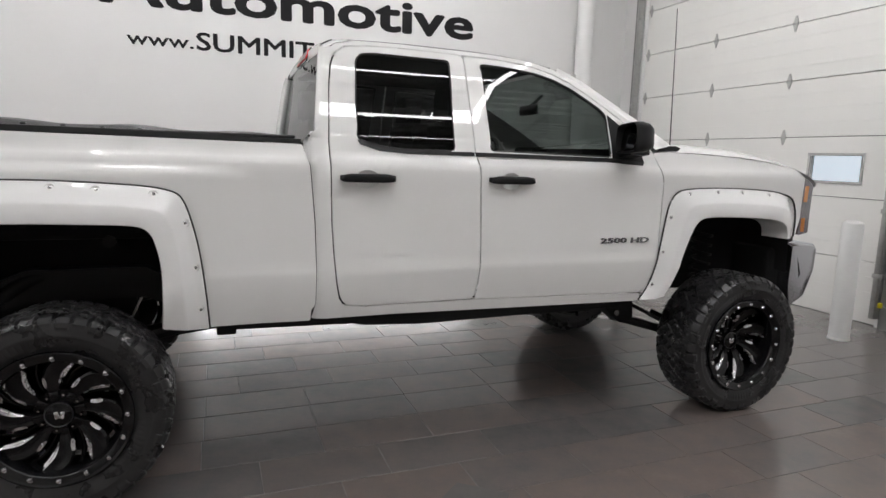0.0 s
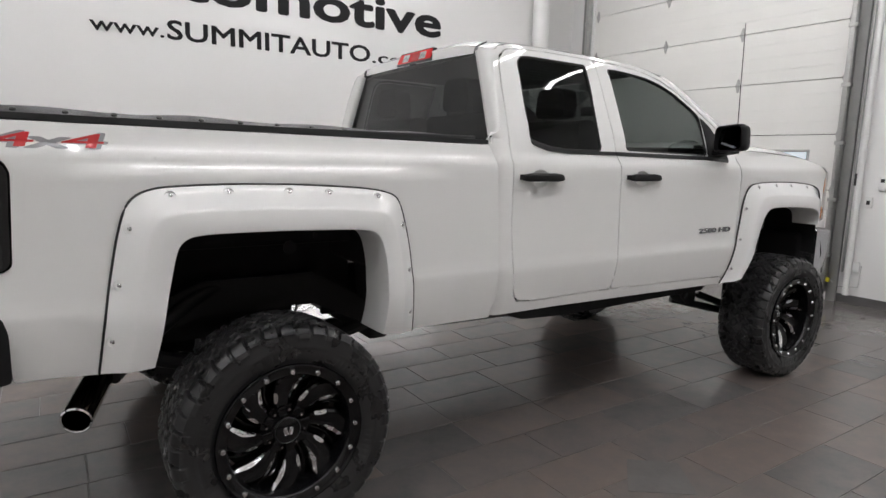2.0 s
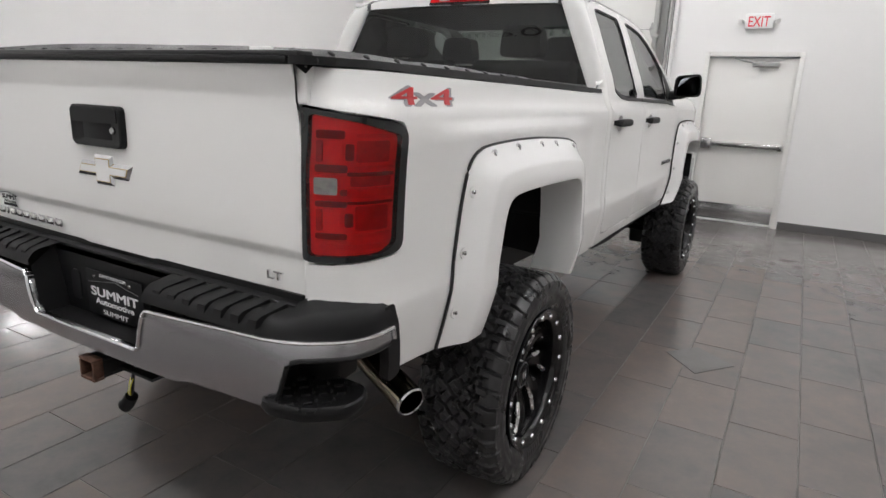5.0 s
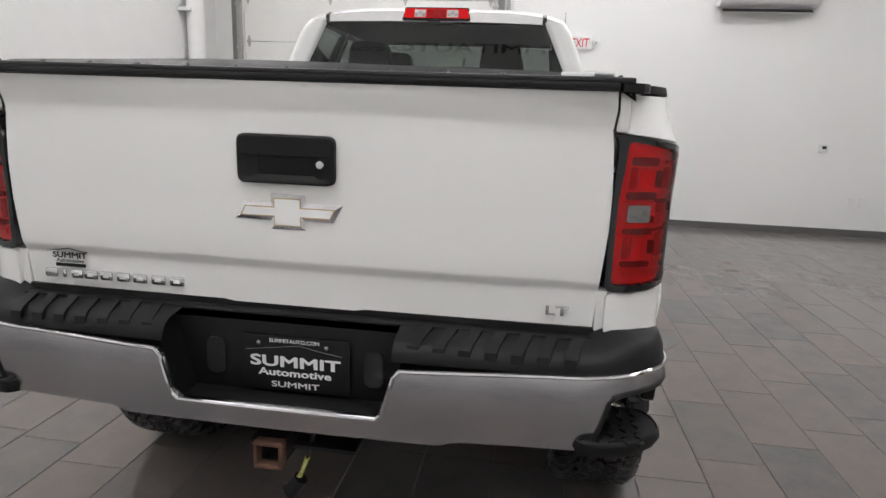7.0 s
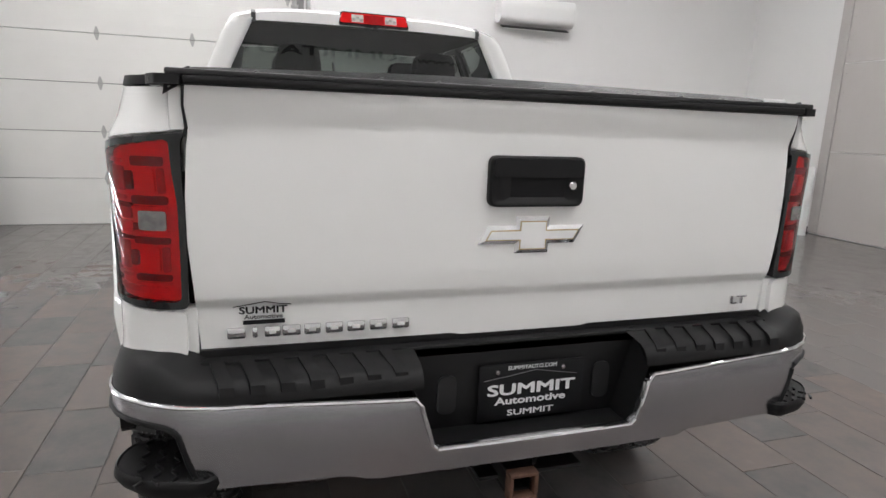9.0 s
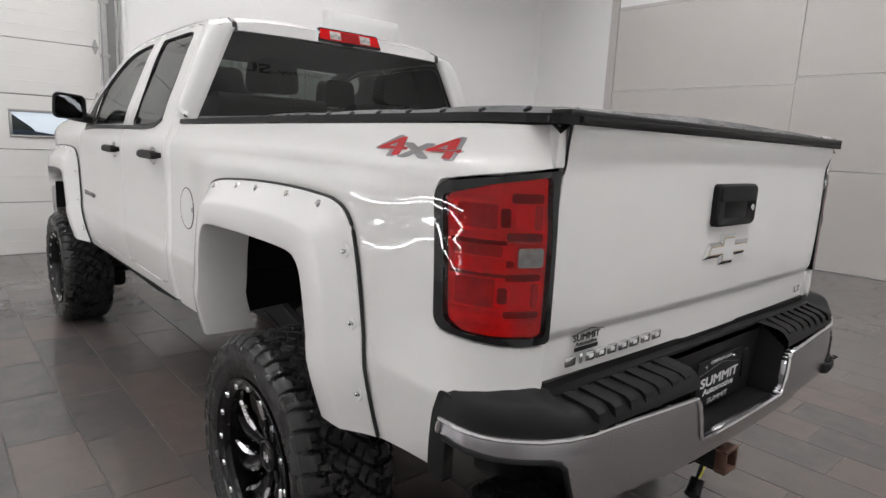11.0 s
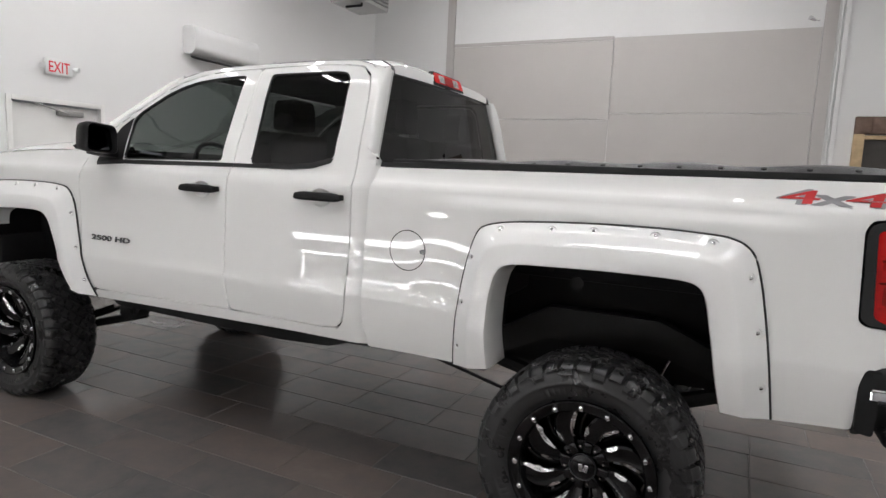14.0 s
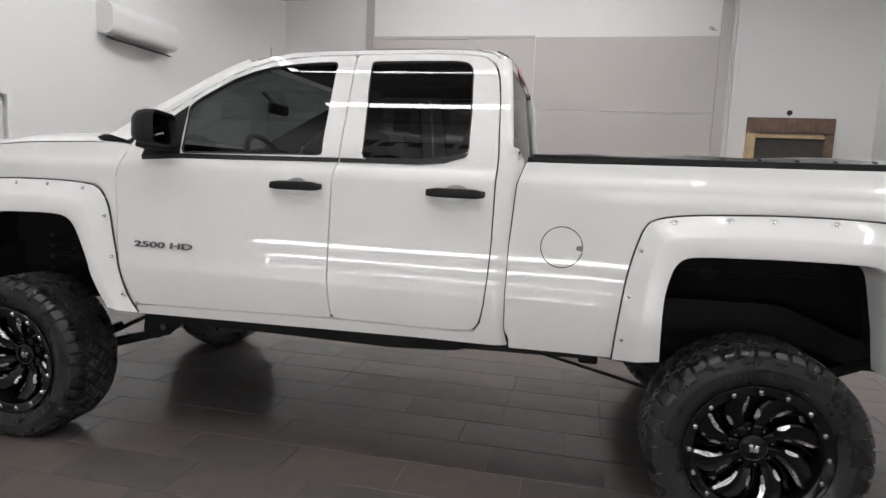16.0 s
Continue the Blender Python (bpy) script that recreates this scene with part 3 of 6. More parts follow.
bar = part("panic_bar", box((-0.03, -dw + 0.06, 1.0), (0.02, dw - 0.16, 1.06), 0.008), STAINLESS, ed, "brushed steel panic bar")
part("latch_case", box((-0.04, dw - 0.16, 0.96), (0.05, dw - 0.03, 1.10), 0.008), STAINLESS, bar)
part("end_bracket", box((-0.03, -dw + 0.03, 0.99), (0.05, -dw + 0.08, 1.07), 0.006), STAINLESS, bar)
clo = part("closer", box((-0.01, -0.30, XZ - 0.12), (0.05, 0.0, XZ - 0.06), 0.006), GALV, ed, "grey door closer")
part("closer_arm", tube([(0.0, -0.1, XZ - 0.09), (-0.06, 0.12, XZ - 0.05), (0.02, 0.3, XZ + 0.01)], 0.009, 8), GALV, clo)
part("threshold", box((-0.03, -dw, 0), (0.1, dw, 0.012), 0.003), STAINLESS, ed)
sign = thing("exit_sign", "white exit sign with red letters and two lamp heads", "exit sign", (FX, -1.19, 2.545))
part("case", box((-0.05, -0.155, -0.09), (0, 0.155, 0.09), 0.012), WHITE_PLASTIC, sign)
letters("letters", "EXIT", 0.125, 0.235, Matrix(((0, 0, -1, -0.05), (-1, 0, 0, 0.118), (0, 1, 0, -0.062), (0, 0, 0, 1))), EXIT_RED, sign, "red EXIT letters", 0.003, 0.01)
for s in (-1, 1):
    part("lamp_head", tube([(-0.03, s * 0.155, 0.0), (-0.03, s * 0.175, 0.0), (-0.05, s * 0.195, 0.0), (-0.075, s * 0.21, -0.008)], 0.012, 12, 0.032), WHITE_PLASTIC, sign)


def wall_box(name, label, y, z, w, h, mat=WHITE_PLASTIC, depth=0.025, extra=None):
    ob = thing(name, label, name.replace("_", " "), (FX, y, z))
    part("plate", box((-depth, -w / 2, -h / 2), (0, w / 2, h / 2), 0.004), mat, ob)
    if extra:
        part("face", box((-depth - 0.004, -w * 0.25, h * extra[0]), (-depth, w * 0.25, h * extra[1]), 0.001), BLACK_SATIN, ob, "dark inset")
    return ob


wall_box("wall_control", "white wall control with a small dark display", -0.41, 1.335, 0.075, 0.15, extra=(0.1, 0.35))
wall_box("door_opener", "black three-button door opener on a conduit", -0.17, 1.37, 0.07, 0.13, BLACK_SATIN, 0.05)
wall_box("outlet", "white wall outlet plate", -0.30, 1.13, 0.07, 0.11, extra=(-0.2, 0.2))
wall_box("outlet", "white wall outlet plate near the floor", -0.26, 0.42, 0.07, 0.11)
wall_box("thermostat", "small white thermostat with a dark display", -4.62, 1.22, 0.11, 0.10, extra=(-0.1, 0.3))
wall_box("outlet", "double white outlet plate on the wall", -5.09, 0.50, 0.07, 0.11)
wall_box("outlet", "double white outlet plate on the wall", -5.25, 0.50, 0.11, 0.11)
for y, r in ((-0.14, 0.013), (-0.20, 0.03)):
    ob = part("wall_conduit", tube([(FX - 0.04, y, 0.35 if r < 0.02 else 0.1), (FX - 0.04, y, CZ)], r, 12), WHITE_PLASTIC if r > 0.02 else GALV)
    tagged(ob, "vertical conduit on the wall beside the overhead door", "conduit")

# wall-hung air conditioner and ceiling heater
ac = thing("air_conditioner", "white wall-mounted split air conditioner with a dark outlet", "air conditioner", (FX, -3.58, 3.22))
prof = rounded([(0, -0.17), (-0.15, -0.19), (-0.235, -0.13), (-0.245, 0.10), (-0.20, 0.19), (0, 0.20)], 0.05)
part("body", prism(prof, lambda u, v, w: (u, -0.62 + w, v), 1.24), WHITE_PLASTIC, ac)
part("outlet", box((-0.245, -0.56, -0.170), (-0.15, 0.56, -0.153), 0.003, m=pose(0, 0, -0.005, 0, -22, 0)), BLACK_SATIN, ac, "dark air outlet slot")
part("louvre", box((-0.252, -0.56, -0.168), (-0.17, 0.56, -0.162), 0.002, m=pose(0, 0, -0.016, 0, -22, 0)), WHITE_PLASTIC, ac)
heater = thing("unit_heater", "grey unit heater hung from the ceiling", "heater", (5.4, -5.45, 4.45))
part("case", box((-0.3, -0.42, -0.26), (0.3, 0.42, 0.4), 0.02), GALV, heater)
for k in range(9):
    part("louvre", box((-0.33, -0.36, -0.2 + k * 0.06), (-0.3, 0.36, -0.185 + k * 0.06), 0.002), SWEEP, heater)
part("pipe", tube([(-0.2, 0.25, -0.24), (-0.2, 0.25, -0.30), (0.1, 0.25, -0.30)], 0.02), STEEL_BLACK, heater)
for s in (-1, 1):
    part("hanger", tube([(0, s * 0.3, 0.4), (0, s * 0.3, CZ - 4.45)], 0.008, 6), GALV, heater)

# bollards and the round pipe in the corner
for x, y, lab in ((5.9, -0.13, "white plastic-sleeved bollard beside the overhead door"), (6.15, 3.73, "white plastic-sleeved bollard in the corner"),
                  (4.84, -7.6, "white plastic-sleeved bollard beside the grey boards")):
    ob = thing("bollard", lab, "bollard", (x, y, 0), "bollards")
    part("sleeve", lathe([(0.085, 0.0), (0.085, 1.03), (0.078, 1.06), (0.05, 1.075), (0.0, 1.08)], 32, axis_y=False), WHITE_PLASTIC, ob)
    part("foot_ring", lathe([(0.09, 0.0), (0.092, 0.012), (0.086, 0.02), (0.086, 0.0)], 32, axis_y=False), WHITE_PLASTIC, ob)
pipe = thing("drain_pipe", "thick white painted vertical pipe on the wall", "pipe", (5.82, LY - 0.16, 0))
part("pipe", tube([(0, 0, 0), (0, 0, CZ)], 0.125, 32), WHITE_PLASTIC, pipe)
for z in (0.9, 2.75, 4.6):
    part("clamp", lathe([(0.126, z), (0.133, z), (0.133, z + 0.05), (0.126, z + 0.05)], 32, axis_y=False), WHITE_PLASTIC, pipe)
    part("bracket", box((-0.2, -0.02, z), (-0.12, 0.15, z + 0.05), 0.004), WHITE_PLASTIC, pipe)


# ---- lettering on the walls ----
ADDRESS = [("www.", 0.155, -0.25, 0.46, 2.72, 0.012), ("SUMMITAUTO", 0.212, 0.50, 2.98, 2.715, 0.018), (".com", 0.155, 3.02, 3.77, 2.715, 0.012)]


def wall_sign(m, name, label, lines):
    """Lines of black letters; m maps along, up, out of the wall."""
    ob = thing(name, label, "wall sign", m.translation)
    base = Matrix.Translation(-m.translation) @ m
    for body, h, x0, x1, z, bold in lines:
        letters("lettering", body, h, x1 - x0, base @ Matrix.Translation((x0, z, 0)), INK, ob, "", 0.004, bold)
    return ob


wall_sign(Matrix(((1, 0, 0, 0), (0, 0, -1, LY), (0, 1, 0, 0), (0, 0, 0, 1))), "wall_sign", "large black lettering across the white side wall",
          [("Summit", 0.62, 0.05, 3.8, 3.95, 0.03), ("Automotive", 0.42, -0.50, 4.07, 3.165, 0.028)] + ADDRESS)
wall_sign(Matrix(((0, 0, 1, BX), (1, 0, 0, -2.42), (0, 1, 0, 0.86), (0, 0, 0, 1))), "wall_sign", "wide line of black lettering high on the back wall",
          [(body, h * 0.62, x0 * 1.364, x1 * 1.364, z, bold) for body, h, x0, x1, z, bold in ADDRESS])


# ---- the pickup truck (rear axle at x = 0, nose towards +x) ----
truck = thing("pickup_truck", "white lifted four-door pickup truck with black wheels and riveted flares", "pickup truck")


def curve(zs, ys):
    """A monotone cubic through the given heights and values."""
    zs, ys = np.array(zs), np.array(ys)
    h = np.diff(zs)
    d = np.diff(ys) / h
    m = np.r_[d[0], [2 * p * q / (p + q) if p * q > 0 else 0.0 for p, q in zip(d, d[1:])], d[-1]]

    def f(z):
        z = min(max(z, zs[0]), zs[-1])
        k = min(int(np.searchsorted(zs, z, "right")) - 1, len(h) - 1)
        t = (z - zs[k]) / h[k]
        return float((2 * t ** 3 - 3 * t * t + 1) * ys[k] + (t ** 3 - 2 * t * t + t) * h[k] * m[k] + (3 * t * t - 2 * t ** 3) * ys[k + 1] + (t ** 3 - t * t) * h[k] * m[k + 1])
    return f


# half the body's width at each height, with the crease low on the doors and the shoulder under the glass
half_width = curve([0.62, 0.68, 0.74, 0.82, 0.90, 0.94, 0.97, 1.00, 1.03, 1.09, 1.13, 1.22, 1.34, 1.44, 1.48, 1.50, 1.52, 1.54, 1.57, 1.63, 1.75, 1.85, 1.95, 2.02, 2.06, 2.10],
                   [0.915, 0.935, 0.952, 0.968, 0.980, 0.9845, 0.9865, 0.9835, 0.9812, 0.9804, 0.980, 0.9795, 0.9805, 0.984, 0.9815, 0.9745, 0.9635, 0.957, 0.950, 0.934, 0.888, 0.848, 0.806, 0.770, 0.742, 0.700])


def side_map(s, off=0.0):
    """The body's side: u runs along the truck and round the rear corner, v is the height."""
    def f(u, v):
        x, inset, ox = u, 0.0, 0.0
        if u < -0.84:
            a = min((-0.84 - u) / 0.24, 1.0) * math.pi / 2
            x, inset = -0.84 - 0.2 * math.sin(a), 0.17 * (1 - math.cos(a)) ** 1.3
            inset += 0.045 * math.sin(a) ** 3 * min(max((v - 1.48) / 0.10, 0), 1)
            ox = -off * math.sin(a)
            if u < -1.08:
                inset += -1.08 - u
        elif u > 3.85:
            q = min((u - 3.85) / 0.60, 0.999)
            inset = 0.15 * (1 - math.sqrt(1 - q * q))
        return (x + ox, s * (half_width(v) - inset + off * (1 if ox == 0 else math.sqrt(max(0, 1 - (ox / off) ** 2)))), v)
    return f


CORNER = [-0.87, -0.90, -0.93, -0.96, -0.99, -1.02, -1.05]
REAR_DOOR = [(1.207, 0.805), (1.18, 0.839), (1.163, 0.926), (1.15, 1.06), (1.141, 1.2), (1.136, 1.458), (1.131, 1.587), (1.149, 1.852), (1.164, 1.955), (1.185, 2.005),
             (1.235, 2.045), (1.34, 2.058), (1.52, 2.062), (1.70, 2.061), (1.861, 2.055), (1.859, 1.93), (1.86, 1.757), (1.865, 1.558), (1.886, 1.474), (1.900, 1.188),
             (1.904, 1.011), (1.894, 0.86), (1.880, 0.800), (1.314, 0.796)]
SPLIT = [(1.888, 0.798), (1.901, 0.858), (1.911, 1.011), (1.907, 1.19), (1.893, 1.476), (1.872, 1.56), (1.867, 1.757), (1.866, 1.93), (1.868, 2.054)]
FRONT_DOOR = SPLIT + [(2.06, 2.048), (2.20, 2.035), (2.30, 2.016), (2.40, 1.987), (2.50, 1.942), (2.60, 1.883), (2.70, 1.818), (2.80, 1.75), (2.88, 1.692), (2.925, 1.655),
                      (2.978, 1.590), (3.018, 1.498), (3.040, 1.435), (3.044, 1.354), (3.043, 1.174), (3.043, 1.041), (3.026, 0.923), (2.992, 0.822), (2.955, 0.776)]
REAR_WIN = [(1.311, 2.016), (1.283, 1.98), (1.269, 1.779), (1.263, 1.600), (1.385, 1.568), (1.497, 1.559), (1.757, 1.559), (1.772, 1.898), (1.778, 2.012), (1.765, 2.02),
            (1.553, 2.022), (1.379, 2.024)]
FRONT_WIN = [(1.953, 2.016), (2.057, 2.013), (2.154, 2.006), (2.287, 1.990), (2.388, 1.963), (2.486, 1.922), (2.583, 1.865), (2.648, 1.825), (2.693, 1.785), (2.692, 1.553), (1.957, 1.566)]
BED_SIDE = [(1.005, 1.567), (1.036, 1.472), (1.057, 1.208), (1.063, 0.989), (1.061, 0.818), (1.04, 0.786), (1.04, 0.736), (0.60, 0.742), (0.55, 0.742), (0.52, 1.0), (0.46, 1.24),
            (0.36, 1.31), (-0.33, 1.325), (-0.44, 1.28), (-0.50, 1.1), (-0.555, 0.76), (-0.62, 0.752), (-0.854, 0.765), (-0.862, 0.934), (-0.878, 0.967), (-0.91, 0.985),
            (-1.072, 0.985), (-1.072, 1.105), (-1.03, 1.106), (-0.855, 1.120), (-0.836, 1.14), (-0.823, 1.43), (-0.84, 1.465), (-0.95, 1.484), (-1.070, 1.502), (-1.070, 1.588), (-0.5, 1.583), (0.03, 1.578)]
FENDER = [(2.985, 1.585), (3.025, 1.498), (3.047, 1.435), (3.051, 1.354), (3.050, 1.174), (3.050, 1.041), (3.033, 0.923), (3.0, 0.824), (2.965, 0.775), (3.06, 0.775), (3.11, 0.92), (3.15, 1.1), (3.20, 1.26),
          (3.30, 1.31), (3.9, 1.30), (4.02, 1.25), (4.06, 1.10), (4.16, 1.08), (4.20, 1.20), (4.20, 1.46), (4.10, 1.515), (3.85, 1.555), (3.6, 1.575), (3.3, 1.588), (3.1, 1.592)]
CAB_SIDE = [(1.047, 0.74), (1.46, 0.742), (2.96, 0.722), (2.955, 0.768), (1.89, 0.792), (1.31, 0.789), (1.20, 0.797), (1.172, 0.836), (1.156, 0.925), (1.143, 1.06), (1.134, 1.2), (1.129, 1.458), (1.124, 1.587),
            (1.142, 1.855), (1.157, 1.958), (1.178, 2.012), (1.232, 2.052), (1.34, 2.066), (1.52, 2.070), (1.868, 2.062), (2.06, 2.056), (2.20, 2.043), (2.30, 2.024), (2.40, 1.995), (2.50, 1.95), (2.60, 1.891), (2.70, 1.826), (2.80, 1.758),
            (2.88, 1.70), (2.93, 1.664), (2.95, 1.68), (2.90, 1.72), (2.82, 1.778), (2.72, 1.846), (2.62, 1.911), (2.52, 1.97), (2.41, 2.018), (2.31, 2.048), (2.20, 2.068), (2.06, 2.078), (1.87, 2.084), (1.52, 2.09), (1.30, 2.086),
            (1.19, 2.06), (1.13, 2.0), (1.105, 1.88), (1.088, 1.65), (1.035, 1.61), (1.018, 1.56), (1.044, 1.472), (1.063, 1.208), (1.068, 0.99), (1.066, 0.82)]


def bed_map(s, off=0.0):
    """As side_map, with the ledge of the swollen wheel arch above the flare."""
    f = side_map(s, off)

    def g(u, v):
        x, y, z = f(u, v)
        q = min(max((0.82 - abs(u - 0.02)) / 0.34, 0), 1) if u > 0 else min(max((0.78 - abs(u)) / 0.30, 0), 1)
        q = q * q * (3 - 2 * q)
        w = min(max((1.462 + 0.012 * q - v) / 0.060, 0), 1)
        return (x, y + s * 0.020 * q * w * w * (3 - 2 * w), z)
    return g


def cab_map(s):
    """As side_map, with the cab's rear edge rolled in."""
    f = side_map(s)

    def g(u, v):
        x, y, z = f(u, v)
        q = min(max((1.125 - u) / 0.10, 0), 0.95) * min(max((1.66 - v) / 0.06, 0), 1)
        return (x, y - s * 0.085 * (1 - math.sqrt(1 - q * q)), z)
    return g


def cup_hole(x, z=1.414):
    return [(x + 0.060 * math.cos(k * math.tau / 32), z + 0.043 * math.sin(k * math.tau / 32)) for k in range(32)]


def handle(s, x0, x1, parent):
    """A pull handle with its cup."""
    z = 1.420
    y = half_width(z)
    cup = bmesh.new()
    rings = []
    for r, d in ((1.0, 0.0), (0.9, -0.006), (0.7, -0.016), (0.4, -0.023), (0.0, -0.025)):
        rings.append([cup.verts.new(((x0 + x1) / 2 + 0.060 * r * math.cos(a * math.tau / 32), s * (half_width(z - 0.006 + 0.043 * r * math.sin(a * math.tau / 32)) + d), z - 0.006 + 0.043 * r * math.sin(a * math.tau / 32))) for a in range(32)])
    for a, b in zip(rings, rings[1:]):
        for k in range(32):
            cup.faces.new((a[k], a[(k + 1) % 32], b[(k + 1) % 32], b[k]))
    bmesh.ops.remove_doubles(cup, verts=cup.verts[:], dist=1e-5)
    part("handle_cup", cup, PAINT, parent)
    out = rounded([(x0, z - 0.016), (x0 + 0.01, z + 0.014), (x0 + 0.05, z + 0.02), (x1 - 0.05, z + 0.02), (x1 - 0.01, z + 0.014), (x1, z - 0.016), (x1 - 0.04, z - 0.021), (x0 + 0.04, z - 0.021)], 0.012)
    bm = bmesh.new()
    lines = []
    for k, (d, q) in enumerate(((0.012, 0.9), (0.026, 1.0), (0.036, 0.97), (0.042, 0.8), (0.043, 0.3))):
        cx, cz = (x0 + x1) / 2, z
        lines.append([bm.verts.new((cx + (p.x - cx) * (1 - (1 - q) * 0.12), s * (y + d), cz + (p.y - cz) * q)) for p in out])
    n = len(out)
    for a, b in zip(lines, lines[1:]):
        for k in range(n):
            bm.faces.new((a[k], a[(k + 1) % n], b[(k + 1) % n], b[k]))
    bm.faces.new(lines[0]), bm.faces.new(lines[-1])
    h = part("door_handle", bm, BLACK_PLASTIC, parent, "matt black pull handle", sharp=60)
    for x in (x0 + 0.015, x1 - 0.015):
        part("handle_base", box((x - 0.014, min(s * (y - 0.01), s * (y + 0.03)), z - 0.013), (x + 0.014, max(s * (y - 0.01), s * (y + 0.03)), z + 0.013), 0.004), BLACK_PLASTIC, parent)
    return h


def flare(s, outer, inner, bolts, lip, name_label):
    """A pocket-style fender flare: slopes out from the body, turns at a crease and rolls into the arch."""
    n = 4
    a, b = smooth_line([(x, z, 0) for x, z in outer], n), smooth_line([(x, z, 0) for x, z in inner], n)
    cuts = ((0.0, 0.004), (0.02, 0.012), (0.09, 0.018), (0.25, 0.038), (0.46, 0.068), (0.50, 0.0725), (0.54, 0.075), (0.70, 0.080), (0.95, 0.086), (0.985, 0.084), (1.0, 0.076))
    lines = []
    fm = bed_map(1) if outer[0][0] < 1 else side_map(1)
    for p, q in zip(a, b):
        row = []
        y0 = fm(p.x, p.y)[1]
        for t, d in cuts:
            m = p.lerp(q, t)
            tap = max(0.0, (m.x - 3.92) / 0.2) ** 2 * 0.05 if m.x > 3.92 else 0
            row.append((m.x, s * (max(y0, 0.955) + d + 0.002 - tap), m.y))
        for d, o in ((0.05, 0.004), (0.0, 0.006), (-lip, 0.01)):
            m = q + (q - p).normalized() * o
            row.append((m.x, s * (max(y0, 0.955) + d - (max(0.0, (m.x - 3.92) / 0.2) ** 2 * 0.05 if m.x > 3.92 else 0)), m.y))
        lines.append(row)
    ob = loft("fender_flare", lines, FLARE, truck, name_label, sharp=40)
    ends = [(lines[0], 1), (lines[-1], -1)]
    for row, _ in ends:
        base = [(x, s * (half_width(z) - 0.015), z + 0.012) for x, y, z in row]
        loft("end_fold", [row, base], FLARE, ob)
    part("edge_trim", tube([(p.x, s * (fm(p.x, p.y)[1] + 0.006), p.y) for p in a], 0.0055, 6), RUBBER_TRIM, ob, "black rubber edge strip")
    for (x, z), (nx, nz) in bolts:
        # where the bolt sits on the slope, and the way the slope faces
        k = min(range(len(a)), key=lambda i: (Vector((x, z, 0)) - a[i].lerp(b[i], 0.15)).length)
        p, q = a[k], b[k]
        t = 0.17
        m = p.lerp(q, t)
        y = max(fm(p.x, p.y)[1], 0.955) + 0.024
        tap = max(0.0, (m.x - 3.92) / 0.2) ** 2 * 0.05 if m.x > 3.92 else 0
        at = Vector((m.x, s * (y - tap), m.y))
        way = (p - q).normalized()
        nrm = Vector((way.x * 0.18, s, way.y * 0.18)).normalized()
        turn = nrm.to_track_quat("Y", "Z").to_matrix().to_4x4()
        mm = Matrix.Translation(at) @ turn
        part("bolt_pocket", lathe([(0.021, -0.004), (0.0195, 0.0035), (0.0165, 0.0035), (0.0125, -0.0015), (0.0, -0.002)], 16, m=mm), FLARE, ob)
        part("bolt", lathe([(0.0105, -0.001), (0.0105, 0.0012), (0.0075, 0.0022), (0.0070, 0.0055), (0.0050, 0.007), (0.0, 0.0072)], 12, m=mm), STAINLESS, ob)
    return ob


RF_OUT = [(-0.622, 0.757), (-0.607, 0.873), (-0.584, 1.033), (-0.560, 1.17), (-0.543, 1.247), (-0.520, 1.319), (-0.488, 1.356), (-0.446, 1.374), (-0.388, 1.383), (-0.209, 1.391),
          (0.026, 1.390), (0.242, 1.380), (0.381, 1.368), (0.465, 1.347), (0.498, 1.314), (0.524, 1.241), (0.550, 1.13), (0.568, 1.004), (0.581, 0.874), (0.590, 0.738)]
RF_IN = [(-0.460, 0.776), (-0.438, 0.875), (-0.416, 1.000), (-0.400, 1.080), (-0.385, 1.150), (-0.370, 1.190), (-0.345, 1.212), (-0.311, 1.221), (-0.250, 1.225), (-0.140, 1.226),
         (0.000, 1.225), (0.150, 1.221), (0.280, 1.216), (0.345, 1.204), (0.378, 1.171), (0.396, 1.115), (0.408, 1.045), (0.412, 0.950), (0.410, 0.862), (0.404, 0.770)]
RF_BOLTS = [(-0.396, 1.368), (-0.195, 1.375), (0.003, 1.373), (0.2, 1.365), (0.397, 1.352), (0.515, 1.222), (0.546, 1.034), (0.557, 0.854), (-0.521, 1.252), (-0.56, 1.062), (-0.585, 0.88)]
FF_OUT = [(2.952, 0.728), (3.000, 0.824), (3.031, 0.944), (3.063, 1.11), (3.084, 1.242), (3.104, 1.307), (3.139, 1.355), (3.200, 1.378), (3.367, 1.389), (3.632, 1.388), (3.863, 1.376),
          (4.008, 1.354), (4.084, 1.325), (4.125, 1.26), (4.14, 1.18), (4.135, 1.085)]
FF_IN = [(3.070, 0.765), (3.096, 0.830), (3.130, 0.925), (3.165, 1.022), (3.200, 1.110), (3.228, 1.168), (3.262, 1.203), (3.310, 1.219), (3.400, 1.224), (3.570, 1.221), (3.740, 1.213),
         (3.850, 1.203), (3.925, 1.185), (3.975, 1.155), (3.995, 1.115), (3.995, 1.080)]
FF_BOLTS = [(3.206, 1.365), (3.413, 1.369), (3.625, 1.364), (3.837, 1.355), (4.049, 1.321), (3.087, 1.222), (3.05, 1.024), (2.985, 0.825)]

